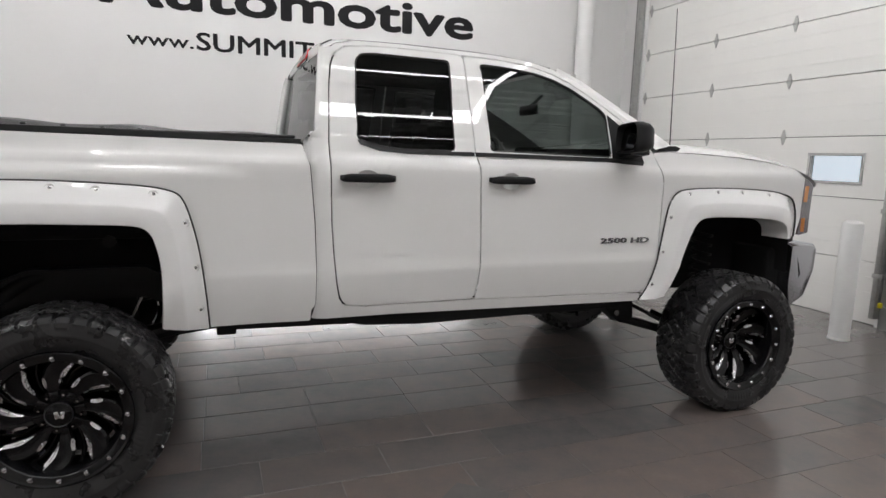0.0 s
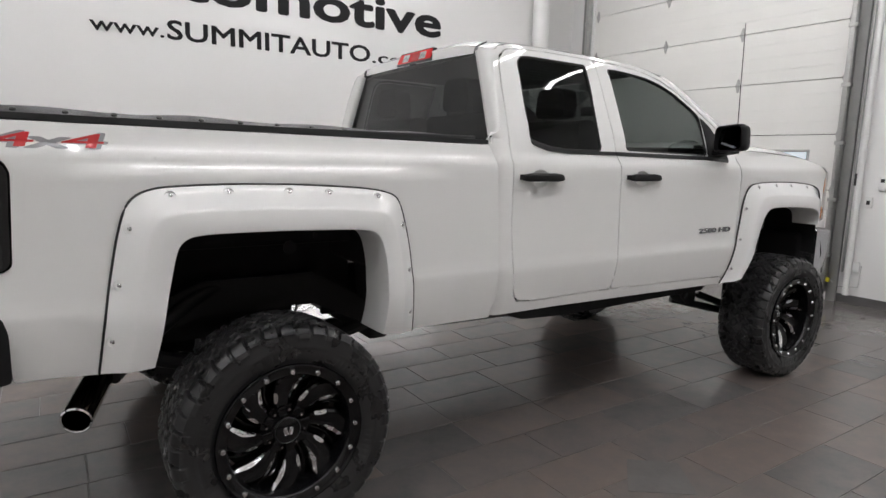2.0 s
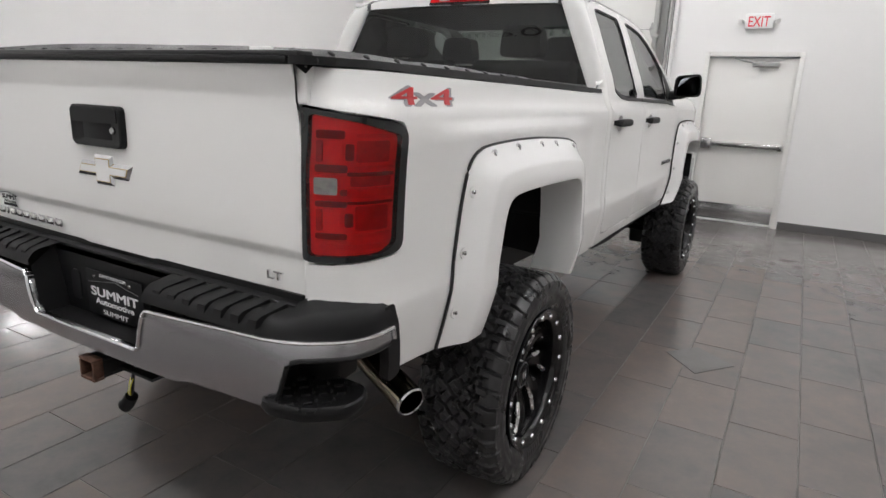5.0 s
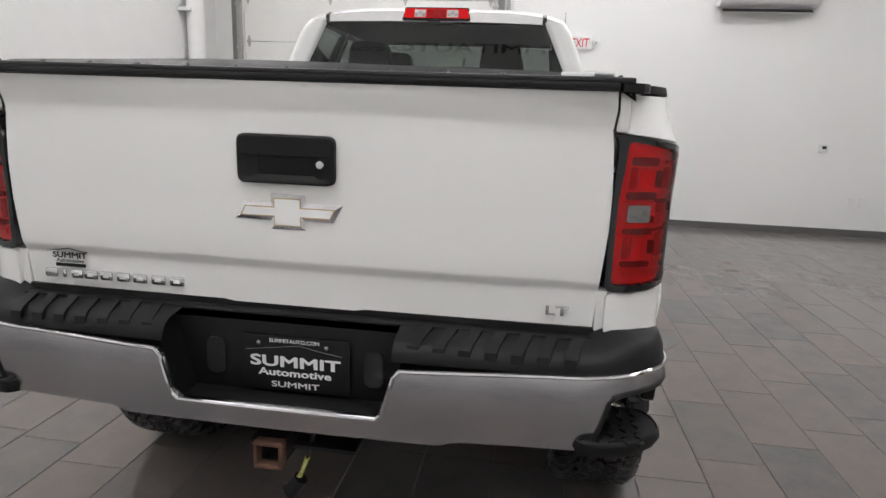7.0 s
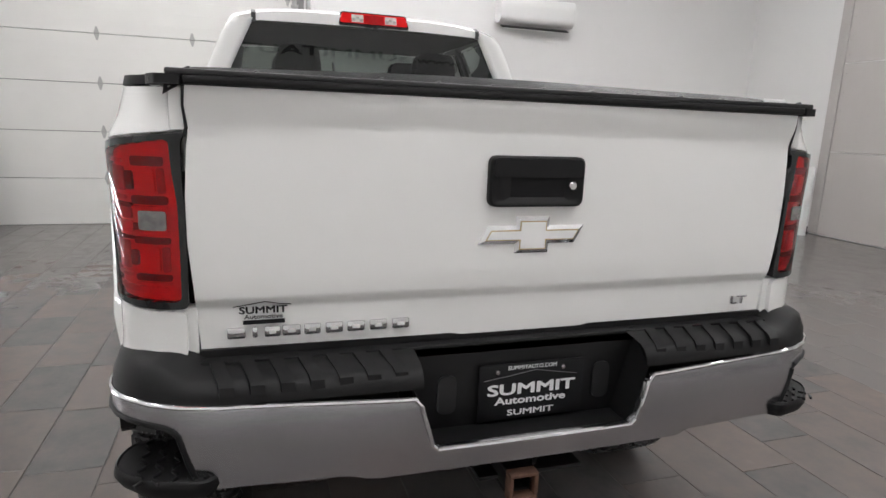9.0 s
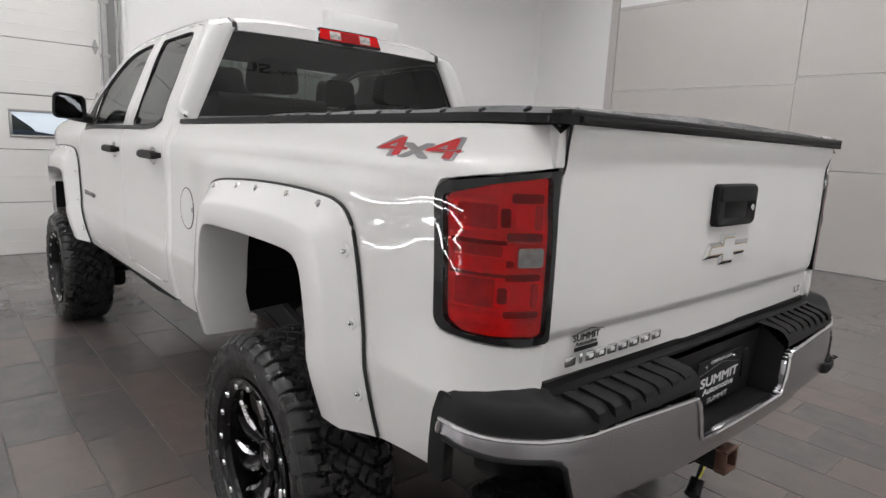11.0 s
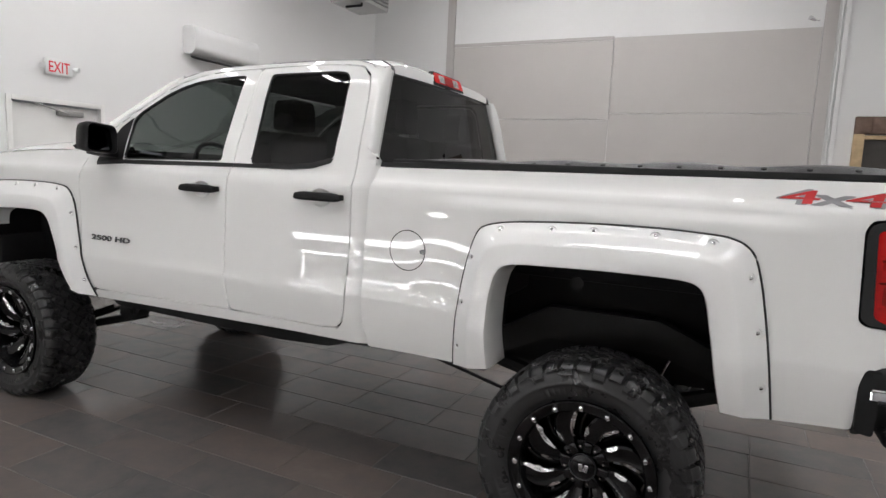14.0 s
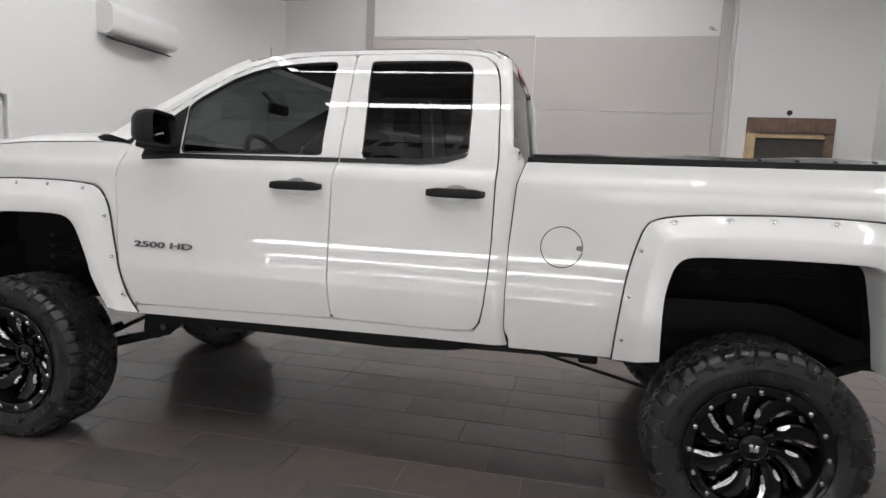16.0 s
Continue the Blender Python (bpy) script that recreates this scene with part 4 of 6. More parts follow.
for s in (-1, 1):
    f = side_map(s)
    bed = sheet("bed_side", rounded(BED_SIDE, 0.012, 2), bed_map(s), PAINT, truck, du=0.05, dv=0.0175, cu=CORNER)
    rd = sheet("rear_door", rounded(REAR_DOOR, 0.02, 2), f, PAINT, truck, [rounded(REAR_WIN, 0.02, 2), cup_hole(1.3045)], du=0.07, dv=0.03)
    fd = sheet("front_door", rounded(FRONT_DOOR, 0.02, 2), f, PAINT, truck, [rounded(FRONT_WIN, 0.02, 2), cup_hole(2.0635)], du=0.07, dv=0.03)
    sheet("front_fender", rounded(FENDER, 0.012, 2), f, PAINT, truck, du=0.06, dv=0.04, cu=(3.95, 4.05, 4.15))
    sheet("cab_side", rounded(CAB_SIDE, 0.006, 1), cab_map(s), PAINT, truck, du=0.07, dv=0.04, cu=(1.045, 1.055, 1.065, 1.075, 1.085, 1.095, 1.105, 1.115, 1.125), thick=0.03)
    for door, win, mat, nm in ((rd, REAR_WIN, TINT, "privacy glass"), (fd, FRONT_WIN, TINT_FRONT, "tinted glass")):
        c = sum((Vector(p) for p in win), Vector((0, 0))) / len(win)
        big = [Vector(p) + (Vector(p) - c).normalized() * 0.012 for p in win]
        sheet("window", big, side_map(s, -0.009), mat, door, du=0.1, dv=0.06, thick=0.003, label="dark " + nm)
        # black rubber run round the opening
        ring = [side_map(s, -0.003)(*p) for p in [*rounded(win, 0.02, 2)]]
        part("window_seal", tube(ring + ring[:1], 0.005, 6, cap=False), RUBBER_TRIM, door)
    for x0, x1, door in ((1.172, 1.437, rd), (1.937, 2.190, fd)):
        handle(s, x0 - (0.0 if door is rd else 0.0), x1, door)
    # belt moulding below the windows
    sheet("belt_moulding", [(1.262, 1.598), (1.385, 1.566), (1.497, 1.557), (1.861, 1.556), (1.861, 1.537), (1.497, 1.539), (1.37, 1.549), (1.275, 1.578)], side_map(s, 0.006), BLACK_SATIN, rd, du=0.06, thick=0.012)
    sheet("belt_moulding", [(1.869, 1.556), (2.70, 1.549), (2.905, 1.53), (2.90, 1.514), (2.68, 1.527), (1.869, 1.537)], side_map(s, 0.006), BLACK_SATIN, fd, du=0.06, thick=0.012)
    sheet("mirror_sail", [(2.70, 1.788), (2.775, 1.732), (2.90, 1.56), (2.912, 1.525), (2.70, 1.545)], side_map(s, 0.004), BLACK_PLASTIC, fd, du=0.05, thick=0.012)
    flare(s, RF_OUT, RF_IN, [(p, (0, 0)) for p in RF_BOLTS], 0.10, "white riveted rear fender flare")
    flare(s, FF_OUT, FF_IN, [(p, (0, 0)) for p in FF_BOLTS], 0.10, "white riveted front fender flare")
    # fuel door on the driver's side only
    if s > 0:
        disc = [(0.832 + 0.0885 * math.cos(k * math.tau / 48), 1.210 + 0.0885 * math.sin(k * math.tau / 48)) for k in range(48)]
        ring = [bed_map(s, 0.0008)(*p) for p in disc]
        # dark ring and grey patch stand for the shade in gap and notch
        part("fuel_door_gap_shade", tube(ring + ring[:1], 0.0022, 6, cap=False), RUBBER_TRIM, bed, "thin dark ring that stands for the shaded gap of the fuel door")
        sheet("fuel_door", [(0.832 + (u - 0.832) * 0.975, 1.210 + (v - 1.210) * 0.975) for u, v in disc], bed_map(s, 0.0022), PAINT, bed, du=0.04, dv=0.03, thick=0.004)
        sheet("fuel_door_notch_shade", rounded([(0.742, 1.198), (0.742, 1.222), (0.770, 1.219), (0.770, 1.201)], 0.008), bed_map(s, 0.004), DECAL_GREY, bed, thick=0.002)
    # filler between bed corner and tailgate, below the lamp
    part("corner_filler", box((-1.026, min(s * 0.801, s * 0.842), 0.986), (-0.98, max(s * 0.801, s * 0.842), 1.108), 0.005), PAINT, bed)
    # bed rail cap
    sheet("rail_cap", [(1.0, 1.572), (1.0, 1.590), (0.0, 1.604), (-0.97, 1.611), (-0.97, 1.592), (0.0, 1.582)], side_map(s, 0.003), BLACK_PLASTIC, bed, du=0.1, cu=CORNER, thick=0.012)
    bm = prism([(p.x, p.y) for p in rounded([(-1.078, s * 0.810), (-1.066, s * 0.858), (-1.03, s * 0.876), (-0.95, s * 0.893), (-0.95, s * 0.810)], 0.006, 3)], lambda u, v, w: (u, v, 1.592 + w), 0.020)
    part("corner_post", box((-1.045, min(s * 0.806, s * 0.838), 1.500), (-0.97, max(s * 0.806, s * 0.838), 1.591), 0.006), PAINT, bed)
    part("rail_end", bm, BLACK_PLASTIC, bed)
    # dark tube laid on the surface in place of the gap's shade
    part("gate_gap_shade", tube([(-1.043, s * 0.810, 1.487), (-1.044, s * 0.805, 1.508), (-1.047, s * 0.807, 1.530), (-1.050, s * 0.809, 1.552), (-1.053, s * 0.807, 1.592)], 0.0030, 6), RUBBER_TRIM, bed, "dark strip that stands for the shaded gap beside the tailgate")
    # tail lamp: black frame, stepped reflector, red cover glass
    lens = rounded([(-0.866, 1.154), (-0.854, 1.432), (-0.95, 1.462), (-1.060, 1.482), (-1.067, 1.345), (-1.067, 1.305), (-1.066, 1.128), (-0.900, 1.134)], 0.014)
    lamp = sheet("tail_lamp", rounded([(-0.841, 1.146), (-0.830, 1.428), (-0.847, 1.458), (-0.95, 1.477), (-1.070, 1.496), (-1.076, 1.493), (-1.076, 1.112), (-1.02, 1.113), (-0.858, 1.127)], 0.014), side_map(s, 0.006),
                 LAMP_BLACK, truck, [lens], du=0.03, dv=0.05, cu=CORNER, thick=0.03, label="black-framed red tail lamp")
    big = [Vector((-0.96 + (q.x + 0.96) * 1.03, 1.30 + (q.y - 1.30) * 1.02)) for q in lens]
    sheet("reflector", big, side_map(s, -0.010), LENS_BODY, lamp, du=0.025, dv=0.03, cu=CORNER, thick=0.004)
    sheet("red_lens", big, side_map(s, 0.0052), RED_GLASS, lamp, du=0.025, dv=0.03, cu=CORNER, thick=0.002, label="glossy red cover glass")
    for u0, u1, v0, v1, mt, d in ((-0.966, -0.884, 1.368, 1.420, LENS_DEEP, -0.012), (-0.968, -0.868, 1.350, 1.358, LENS_BRIGHT, -0.004), (-0.966, -0.870, 1.428, 1.436, LENS_BRIGHT, -0.006),
                                  (-0.985, -0.872, 1.334, 1.343, LENS_DARK, -0.003), (-0.978, -0.876, 1.308, 1.332, LENS_DEEP, -0.016), (-0.985, -0.872, 1.280, 1.304, LENS_BRIGHT, -0.003),
                                  (-0.985, -0.872, 1.264, 1.270, LENS_DARK, -0.004), (-0.966, -0.884, 1.196, 1.258, LENS_DEEP, -0.012), (-0.972, -0.875, 1.180, 1.188, LENS_BRIGHT, -0.004),
                                  (-1.045, -0.90, 1.147, 1.160, LENS_BRIGHT, -0.010), (-1.050, -0.992, 1.424, 1.444, LENS_DARK, -0.006), (-1.050, -1.038, 1.366, 1.420, LENS_DEEP, -0.008),
                                  (-1.034, -0.998, 1.368, 1.418, LENS_BODY, -0.004), (-0.990, -0.972, 1.372, 1.412, LENS_DARK, -0.008), (-1.052, -0.985, 1.342, 1.360, LENS_DARK, -0.008),
                                  (-1.052, -0.985, 1.334, 1.338, LENS_BRIGHT, -0.003), (-1.000, -0.978, 1.286, 1.300, LENS_DARK, -0.006), (-1.052, -0.990, 1.276, 1.284, LENS_BRIGHT, -0.004),
                                  (-1.052, -0.985, 1.256, 1.270, LENS_DARK, -0.008), (-1.050, -1.038, 1.194, 1.250, LENS_DEEP, -0.008), (-1.034, -0.998, 1.196, 1.250, LENS_BODY, -0.004),
                                  (-0.990, -0.972, 1.206, 1.240, LENS_DARK, -0.008), (-1.052, -0.985, 1.174, 1.188, LENS_DARK, -0.006), (-1.052, -0.985, 1.164, 1.170, LENS_BRIGHT, -0.006)):
        sheet("lens_segment", rounded([(u0, v0), (u0, v1), (u1, v1), (u1, v0)], 0.005, 2), side_map(s, d * 0.45), mt, lamp, du=0.02, dv=0.03, cu=CORNER, thick=0.006)
    rev = sheet("reversing_lens", rounded([(-1.050, 1.288), (-1.050, 1.330), (-1.004, 1.330), (-1.004, 1.288)], 0.005, 2), side_map(s, 0.0066), LENS_CLEAR, lamp, du=0.02, dv=0.03, cu=CORNER, thick=0.003, label="clear reversing lens")
    for k in range(4):
        v = 1.294 + k * 0.009
        sheet("lens_rib", [(-1.048, v), (-1.048, v + 0.003), (-1.006, v + 0.003), (-1.006, v)], side_map(s, 0.0082), LENS_CLEAR, rev, du=0.02, cu=CORNER, thick=0.002)
    # head lamp, seen from the side
    hl = sheet("head_lamp", rounded([(4.205, 1.09), (4.205, 1.462), (4.25, 1.45), (4.33, 1.41), (4.33, 1.10)], 0.012), side_map(s, -0.004), LENS_CLEAR, truck, du=0.03, dv=0.05, thick=0.05, label="clear stacked head lamp")
    for v0, v1 in ((1.305, 1.41), (1.11, 1.20)):
        sheet("side_reflector", rounded([(4.225, v0), (4.225, v1), (4.268, v1), (4.268, v0)], 0.01), side_map(s, -0.001), LENS_AMBER, hl, du=0.03, thick=0.006, label="amber side reflector")

    # decal and badge
    fm = side_map(s, 0.0012)

    def on_side(w, h0, x0, z0, lean=0.0):
        return lambda x, y, z: Vector((x0 + (x + lean * y) * (1 if s < 0 else -1), fm(x0, z0)[1] + s * z, z0 + y))

    for body, h, w, x0, z0, mat, nm, bold, d, ln in (("4x4", 0.052, 0.315, -0.885 if s < 0 else -0.565, 1.505, DECAL_SILVER, "drive_decal", 0.030, 0.0008, 0.35),
                                                     ("4 4", 0.046, 0.300, -0.878 if s < 0 else -0.572, 1.508, DECAL_RED, "drive_decal_red", 0.012, 0.0016, 0.35),
                                                     ("2500 HD", 0.030, 0.325, 2.640 if s < 0 else 2.945, 1.076, BADGE, "badge", 0.03, 0.006, 0.12)):
        me = text_mesh(body, h, w, d, bold)
        put = on_side(w, h, x0, z0, ln)
        for v in me.vertices:
            p = put(v.co.x, v.co.y, v.co.z)
            v.co = (p.x, fm(p.x, p.z)[1] + s * v.co.z, p.z)
        me.materials.append(mat)
        ob = new(nm, me)
        ob.parent = bed if "decal" in nm else fd
        tagged(ob, {"drive_decal": "silver-edged 4x4 side decal", "drive_decal_red": "red fill of the decal", "badge": "chrome 2500 HD badge"}[nm])

    # door mirror
    mir = new("door_mirror")
    mir.parent = truck
    tagged(mir, "matt black door mirror")
    lines = []
    cx, cy, cz = 2.745, s * 1.085, 1.665
    for k, (dx, q) in enumerate(((-0.035, 0.84), (-0.068, 0.90), (-0.078, 0.94), (-0.070, 1.0), (-0.02, 1.02), (0.04, 0.94), (0.085, 0.72), (0.105, 0.35), (0.108, 0.02))):
        out = rounded([(-0.125, -0.10), (-0.12, 0.085), (0.115, 0.105), (0.13, -0.085)], 0.05, 5)
        lines.append([(cx + dx * 0.80, cy + s * p.x * q * 0.74, cz - 0.008 + p.y * q * 0.84) for p in out])
    loft("mirror_shell", lines, BLACK_PLASTIC, mir, closed=True, sharp=60)
    face = rounded([(-0.108, -0.085), (-0.105, 0.072), (0.10, 0.09), (0.112, -0.07)], 0.045, 5)
    part("mirror_glass", prism([(p.x, p.y) for p in face], lambda u, v, w: (cx - 0.040 - w - u * 0.13 + v * 0.13, cy + s * u * 0.68, cz - 0.008 + v * 0.80), 0.004), MIRROR, mir, "mirror glass")
    part("mirror_arm", prism(rounded([(2.735, 1.555), (2.745, 1.60), (2.80, 1.625), (2.86, 1.60), (2.875, 1.555)], 0.02), lambda u, v, w: (u, s * (0.955 + w), v + w * 0.15), 0.10), BLACK_PLASTIC, mir)


# tailgate
gate_x = curve([0.99, 1.06, 1.10, 1.12, 1.135, 1.20, 1.40, 1.47, 1.51, 1.55, 1.58, 1.60], [-1.030, -1.033, -1.0345, -1.043, -1.0485, -1.0515, -1.053, -1.0528, -1.0545, -1.0635, -1.0695, -1.0700])


def gate_map(u, v, off=0.0):
    return (gate_x(v) + 0.012 * (u / 0.8) ** 2 - off, u, v)


half = [(0.797, 1.003), (0.801, 1.07), (0.806, 1.16), (0.814, 1.26), (0.814, 1.36), (0.807, 1.465), (0.800, 1.51), (0.807, 1.548), (0.803, 1.592)]
gate = sheet("tailgate", [(y, z) for y, z in half] + [(-y, z) for y, z in half[::-1]], gate_map, PAINT, truck, du=0.08, dv=0.012, ref=(0.3, 0, 1.2), label="white tailgate")
part("gate_cap", box((-1.080, -0.805, 1.594), (-0.99, 0.805, 1.612), 0.006), BLACK_PLASTIC, gate, "black plastic tailgate top cap")


def ring_at(x, y0, y1, z0, z1, r):
    return [(x, p.x, p.y) for p in rounded([(y0, z0), (y0, z1), (y1, z1), (y1, z0)], r, 5)]


hb = loft("handle_bezel", [ring_at(-1.042, -0.130, 0.130, 1.338, 1.464, 0.022), ring_at(-1.068, -0.129, 0.129, 1.339, 1.463, 0.022), ring_at(-1.0735, -0.124, 0.124, 1.344, 1.458, 0.019),
                           ring_at(-1.0725, -0.116, 0.116, 1.350, 1.452, 0.014), ring_at(-1.071, -0.113, 0.113, 1.352, 1.449, 0.012), ring_at(-1.070, -0.090, 0.095, 1.354, 1.416, 0.006),
                           ring_at(-1.0645, -0.074, 0.068, 1.364, 1.414, 0.004)], BLACK_PLASTIC, gate, "black tailgate handle surround", closed=True, sharp=40)
# flat black plate in place of the shade deep inside the pocket
part("handle_pocket", box((-1.0655, -0.078, 1.360), (-1.050, 0.072, 1.417), 0.001), INK, hb, "black plate that stands for the dark hollow behind the handle")
part("handle_flap", prism([(p.x, p.y) for p in rounded([(-0.120, 1.412), (-0.118, 1.456), (0.118, 1.456), (0.120, 1.412)], 0.012)], lambda u, v, w: (-1.066 - w, u, v), 0.010), BLACK_PLASTIC, hb)
part("lock", lathe([(0.011, 0), (0.011, 0.006), (0.009, 0.008), (0.0, 0.008)], 16, m=pose(-1.0700, -0.094, 1.392, 0, 0, 90)), STAINLESS, hb, "round steel lock")
bow = [(0.147, 1.242), (0.121, 1.289), (0.047, 1.289), (0.047, 1.312), (-0.047, 1.312), (-0.047, 1.289), (-0.147, 1.289), (-0.121, 1.242), (-0.047, 1.242), (-0.047, 1.218), (0.047, 1.218), (0.047, 1.242)]


def inset(poly, d):
    """The outline moved inwards by d on every side, its corners kept."""
    out, n = [], len(poly)
    for i in range(n):
        p, q, r = (Vector(poly[k % n]) for k in (i - 1, i, i + 1))
        e, f = (q - p).normalized(), (r - q).normalized()
        ne, nf = Vector((-e.y, e.x)), Vector((-f.y, f.x))
        out.append(q + (ne + nf) * d / (1 + ne.dot(nf)))
    return [(p.x, p.y) for p in out]


turn = 1 if sum(p[0] * q[1] - q[0] * p[1] for p, q in zip(bow, bow[1:] + bow[:1])) > 0 else -1
emb = loft("emblem", [[(x, u, v) for u, v in inset(bow, turn * d)] for x, d in ((-1.040, 0), (-1.053, 0), (-1.0600, 0.0115), (-1.0595, 0.013))], CHROME, gate, "plain chrome cross-shaped emblem", closed=True, sharp=10)
part("emblem_edge", prism(inset(bow, turn * 0.0105), lambda u, v, w: (-1.0590 - w, u, v), 0.0016), GOLD, emb, smooth=False)
part("emblem_face", prism(inset(bow, turn * 0.0130), lambda u, v, w: (-1.0590 - w, u, v), 0.0026), PAINT, emb, "white emblem face", smooth=False)
REAR = lambda y, z, x: Matrix(((0, 0, -1, x), (-1, 0, 0, y), (0, 1, 0, z), (0, 0, 0, 1)))
# the model name, as plain raised chrome shapes
for k, (y0, y1) in enumerate(((0, 0.040), (0.055, 0.067), (0.082, 0.118), (0.122, 0.164), (0.172, 0.210), (0.222, 0.263), (0.273, 0.316), (0.328, 0.371), (0.384, 0.427))):
    y, wd = 0.740 - y0, y1 - y0
    bar = part("name_bar", box((-1.041, y - wd, 1.034), (-1.034, y, 1.060), 0.004), CHROME, gate, "plain raised chrome shape")
    if k > 1:
        part("bar_face", box((-1.0418, y - wd * 0.72, 1.042), (-1.0405, y - wd * 0.28, 1.052), 0.001), PAINT, bar)
letters("trim_letters", "LT", 0.024, 0.055, REAR(-0.678, 1.038, -1.032), CHROME, gate, "raised chrome LT letters", 0.006, 0.02)
stick = letters("dealer_sticker", "SUMMIT", 0.017, 0.105, REAR(0.712, 1.092, -1.036), INK, gate, "small black dealer sticker", 0.0008, 0.03)
letters("sticker_line", "Automotive", 0.011, 0.085, REAR(0.702, 1.079, -1.036), INK, stick, "", 0.0008, 0.02)
part("sticker_bar", box((-1.037, 0.612, 1.066), (-1.0355, 0.705, 1.076)), INK, stick)
part("sticker_ridge", tube([(-1.0425, 0.725, 1.111), (-1.0425, 0.69, 1.116), (-1.044, 0.655, 1.1215), (-1.0425, 0.625, 1.115), (-1.0415, 0.598, 1.112)], 0.0012, 5), INK, stick)


# cab: roof, rear wall, glass, windscreen, bonnet
def roof_line(x):
    xs = [1.145, 1.19, 1.26, 1.42, 1.66, 1.93, 2.13, 2.32, 2.45]
    zt = [2.096, 2.120, 2.126, 2.129, 2.132, 2.128, 2.118, 2.100, 2.080]
    ze = [2.03, 2.062, 2.080, 2.088, 2.090, 2.083, 2.074, 2.048, 2.010]
    return float(np.interp(x, xs, zt)), float(np.interp(x, xs, ze))


lines = []
for x in np.linspace(1.145, 2.45, 28):
    zt, ze = roof_line(x)
    ye = half_width(ze) + 0.003
    lines.append([(x, ye * q, zt - (zt - ze) * abs(q) ** 4.5) for q in np.linspace(-1, 1, 41)])
roof = loft("roof", lines, PAINT, truck, sharp=80)
for s in (-1, 1):
    part("roof_moulding", tube([(x, s * 0.655, roof_line(x)[0] - (roof_line(x)[0] - roof_line(x)[1]) * (0.655 / half_width(roof_line(x)[1])) ** 4.5 - 0.006) for x in np.linspace(1.27, 2.40, 14)], 0.0085, 8), BLACK_SATIN, roof, "black roof ditch moulding")


def rear_glass(z):
    return 1.138 - (2.03 - z) * 0.115, 0.648 + (2.03 - z) * 0.46


# corner pillars behind the doors, rolled round to the rear glass
for s in (-1, 1):
    lines = []
    for z in np.linspace(1.575, 2.042, 24):
        xw, yw = rear_glass(min(z, 2.06))
        xd = float(np.interp(z, [1.57, 1.61, 1.65, 1.88, 2.00, 2.06], [1.030, 1.040, 1.088, 1.105, 1.130, 1.190])) + 0.004
        low = min(max(1.66 - z, 0) / 0.06, 1)
        yo = half_width(z) + 0.001 - 0.03 * low
        row = []
        for k in range(11):
            a = k / 10 * math.pi / 2
            row.append((xd - (xd - xw + 0.012) * math.sin(a) - 0.016 * (1 - low) * math.sin(2 * a), s * (yw + (yo - yw) * math.cos(a) ** 0.8 if k < 10 else yw), z))
        row.append((xw + 0.012, s * (yw - 0.004), z))
        lines.append(row)
    loft("cab_corner", lines, PAINT, truck, sharp=80)
lines = []
for z in np.linspace(1.57, 2.046, 9):
    xw, yw = rear_glass(z)
    lines.append([(xw + 0.018 * (q * yw / 0.8) ** 2, q * (yw + 0.004), z) for q in np.linspace(1, -1, 25)])
loft("rear_window", lines, TINT_REAR, truck, "dark privacy rear window")


def roof_at(x, y):
    zt, ze = roof_line(x)
    return zt - (zt - ze) * abs(y / (half_width(ze) + 0.003)) ** 4.5


top = [(y, roof_at(1.147, y) - 0.002) for y in np.linspace(-0.70, 0.70, 29)]
part("header", prism([(0.60, 2.034), (0.3, 2.040), (-0.3, 2.040), (-0.60, 2.034), (-0.70, 2.026)] + top + [(0.70, 2.026)], lambda u, v, w: (1.138 + (v - 2.03) * 0.12 + w, u, v), 0.03), PAINT, roof, "white strip between roof and rear window", smooth=False)
# black moulding ends, folded from the roof down to the window
for s in (-1, 1):
    crest = [(x, roof_at(x, 0.638)) for x in (1.147, 1.160, 1.175, 1.195)]
    fold = [(1.130, 2.026), (1.134, 2.050)] + [(x - 0.05 * (1.195 - x), z + 0.003) for x, z in crest] + [(x + 0.006, z - 0.012) for x, z in reversed(crest)] + [(1.152, 2.026)]
    part("moulding_end", prism(fold, lambda u, v, w: (u, s * 0.638 - 0.012 + w, v), 0.024), BLACK_SATIN, roof, "black end of the roof moulding", smooth=False)
# black, so that the gap between cab and bed looks shaded
part("rear_wall", box((1.085, -0.93, 0.80), (1.12, 0.93, 1.575), 0.006), VOID, truck, "cab rear wall, coloured black for the shaded bed gap")
def lamp_face(u, v, w):
    return (1.138 - w + 0.36 * (v - 2.05), u - 0.015, v)


bl = part("brake_lamp", prism([(p.x, p.y) for p in rounded([(-0.194, 2.058), (-0.182, 2.114), (0.182, 2.114), (0.194, 2.058)], 0.012)], lamp_face, 0.010), LENS_RED, truck, "red high-level brake lamp")
part("lamp_frame", prism([(p.x, p.y) for p in rounded([(-0.201, 2.043), (-0.187, 2.121), (0.187, 2.121), (0.201, 2.043)], 0.012)], lambda u, v, w: lamp_face(u, v, w - 0.02), 0.026), LAMP_BLACK, bl)
part("red_segment", prism([(-0.055, 2.062), (-0.055, 2.108), (0.055, 2.108), (0.055, 2.062)], lambda u, v, w: lamp_face(u, v, w + 0.010), 0.002), LENS_DEEP_RED, bl, "deeper red middle of the lamp")
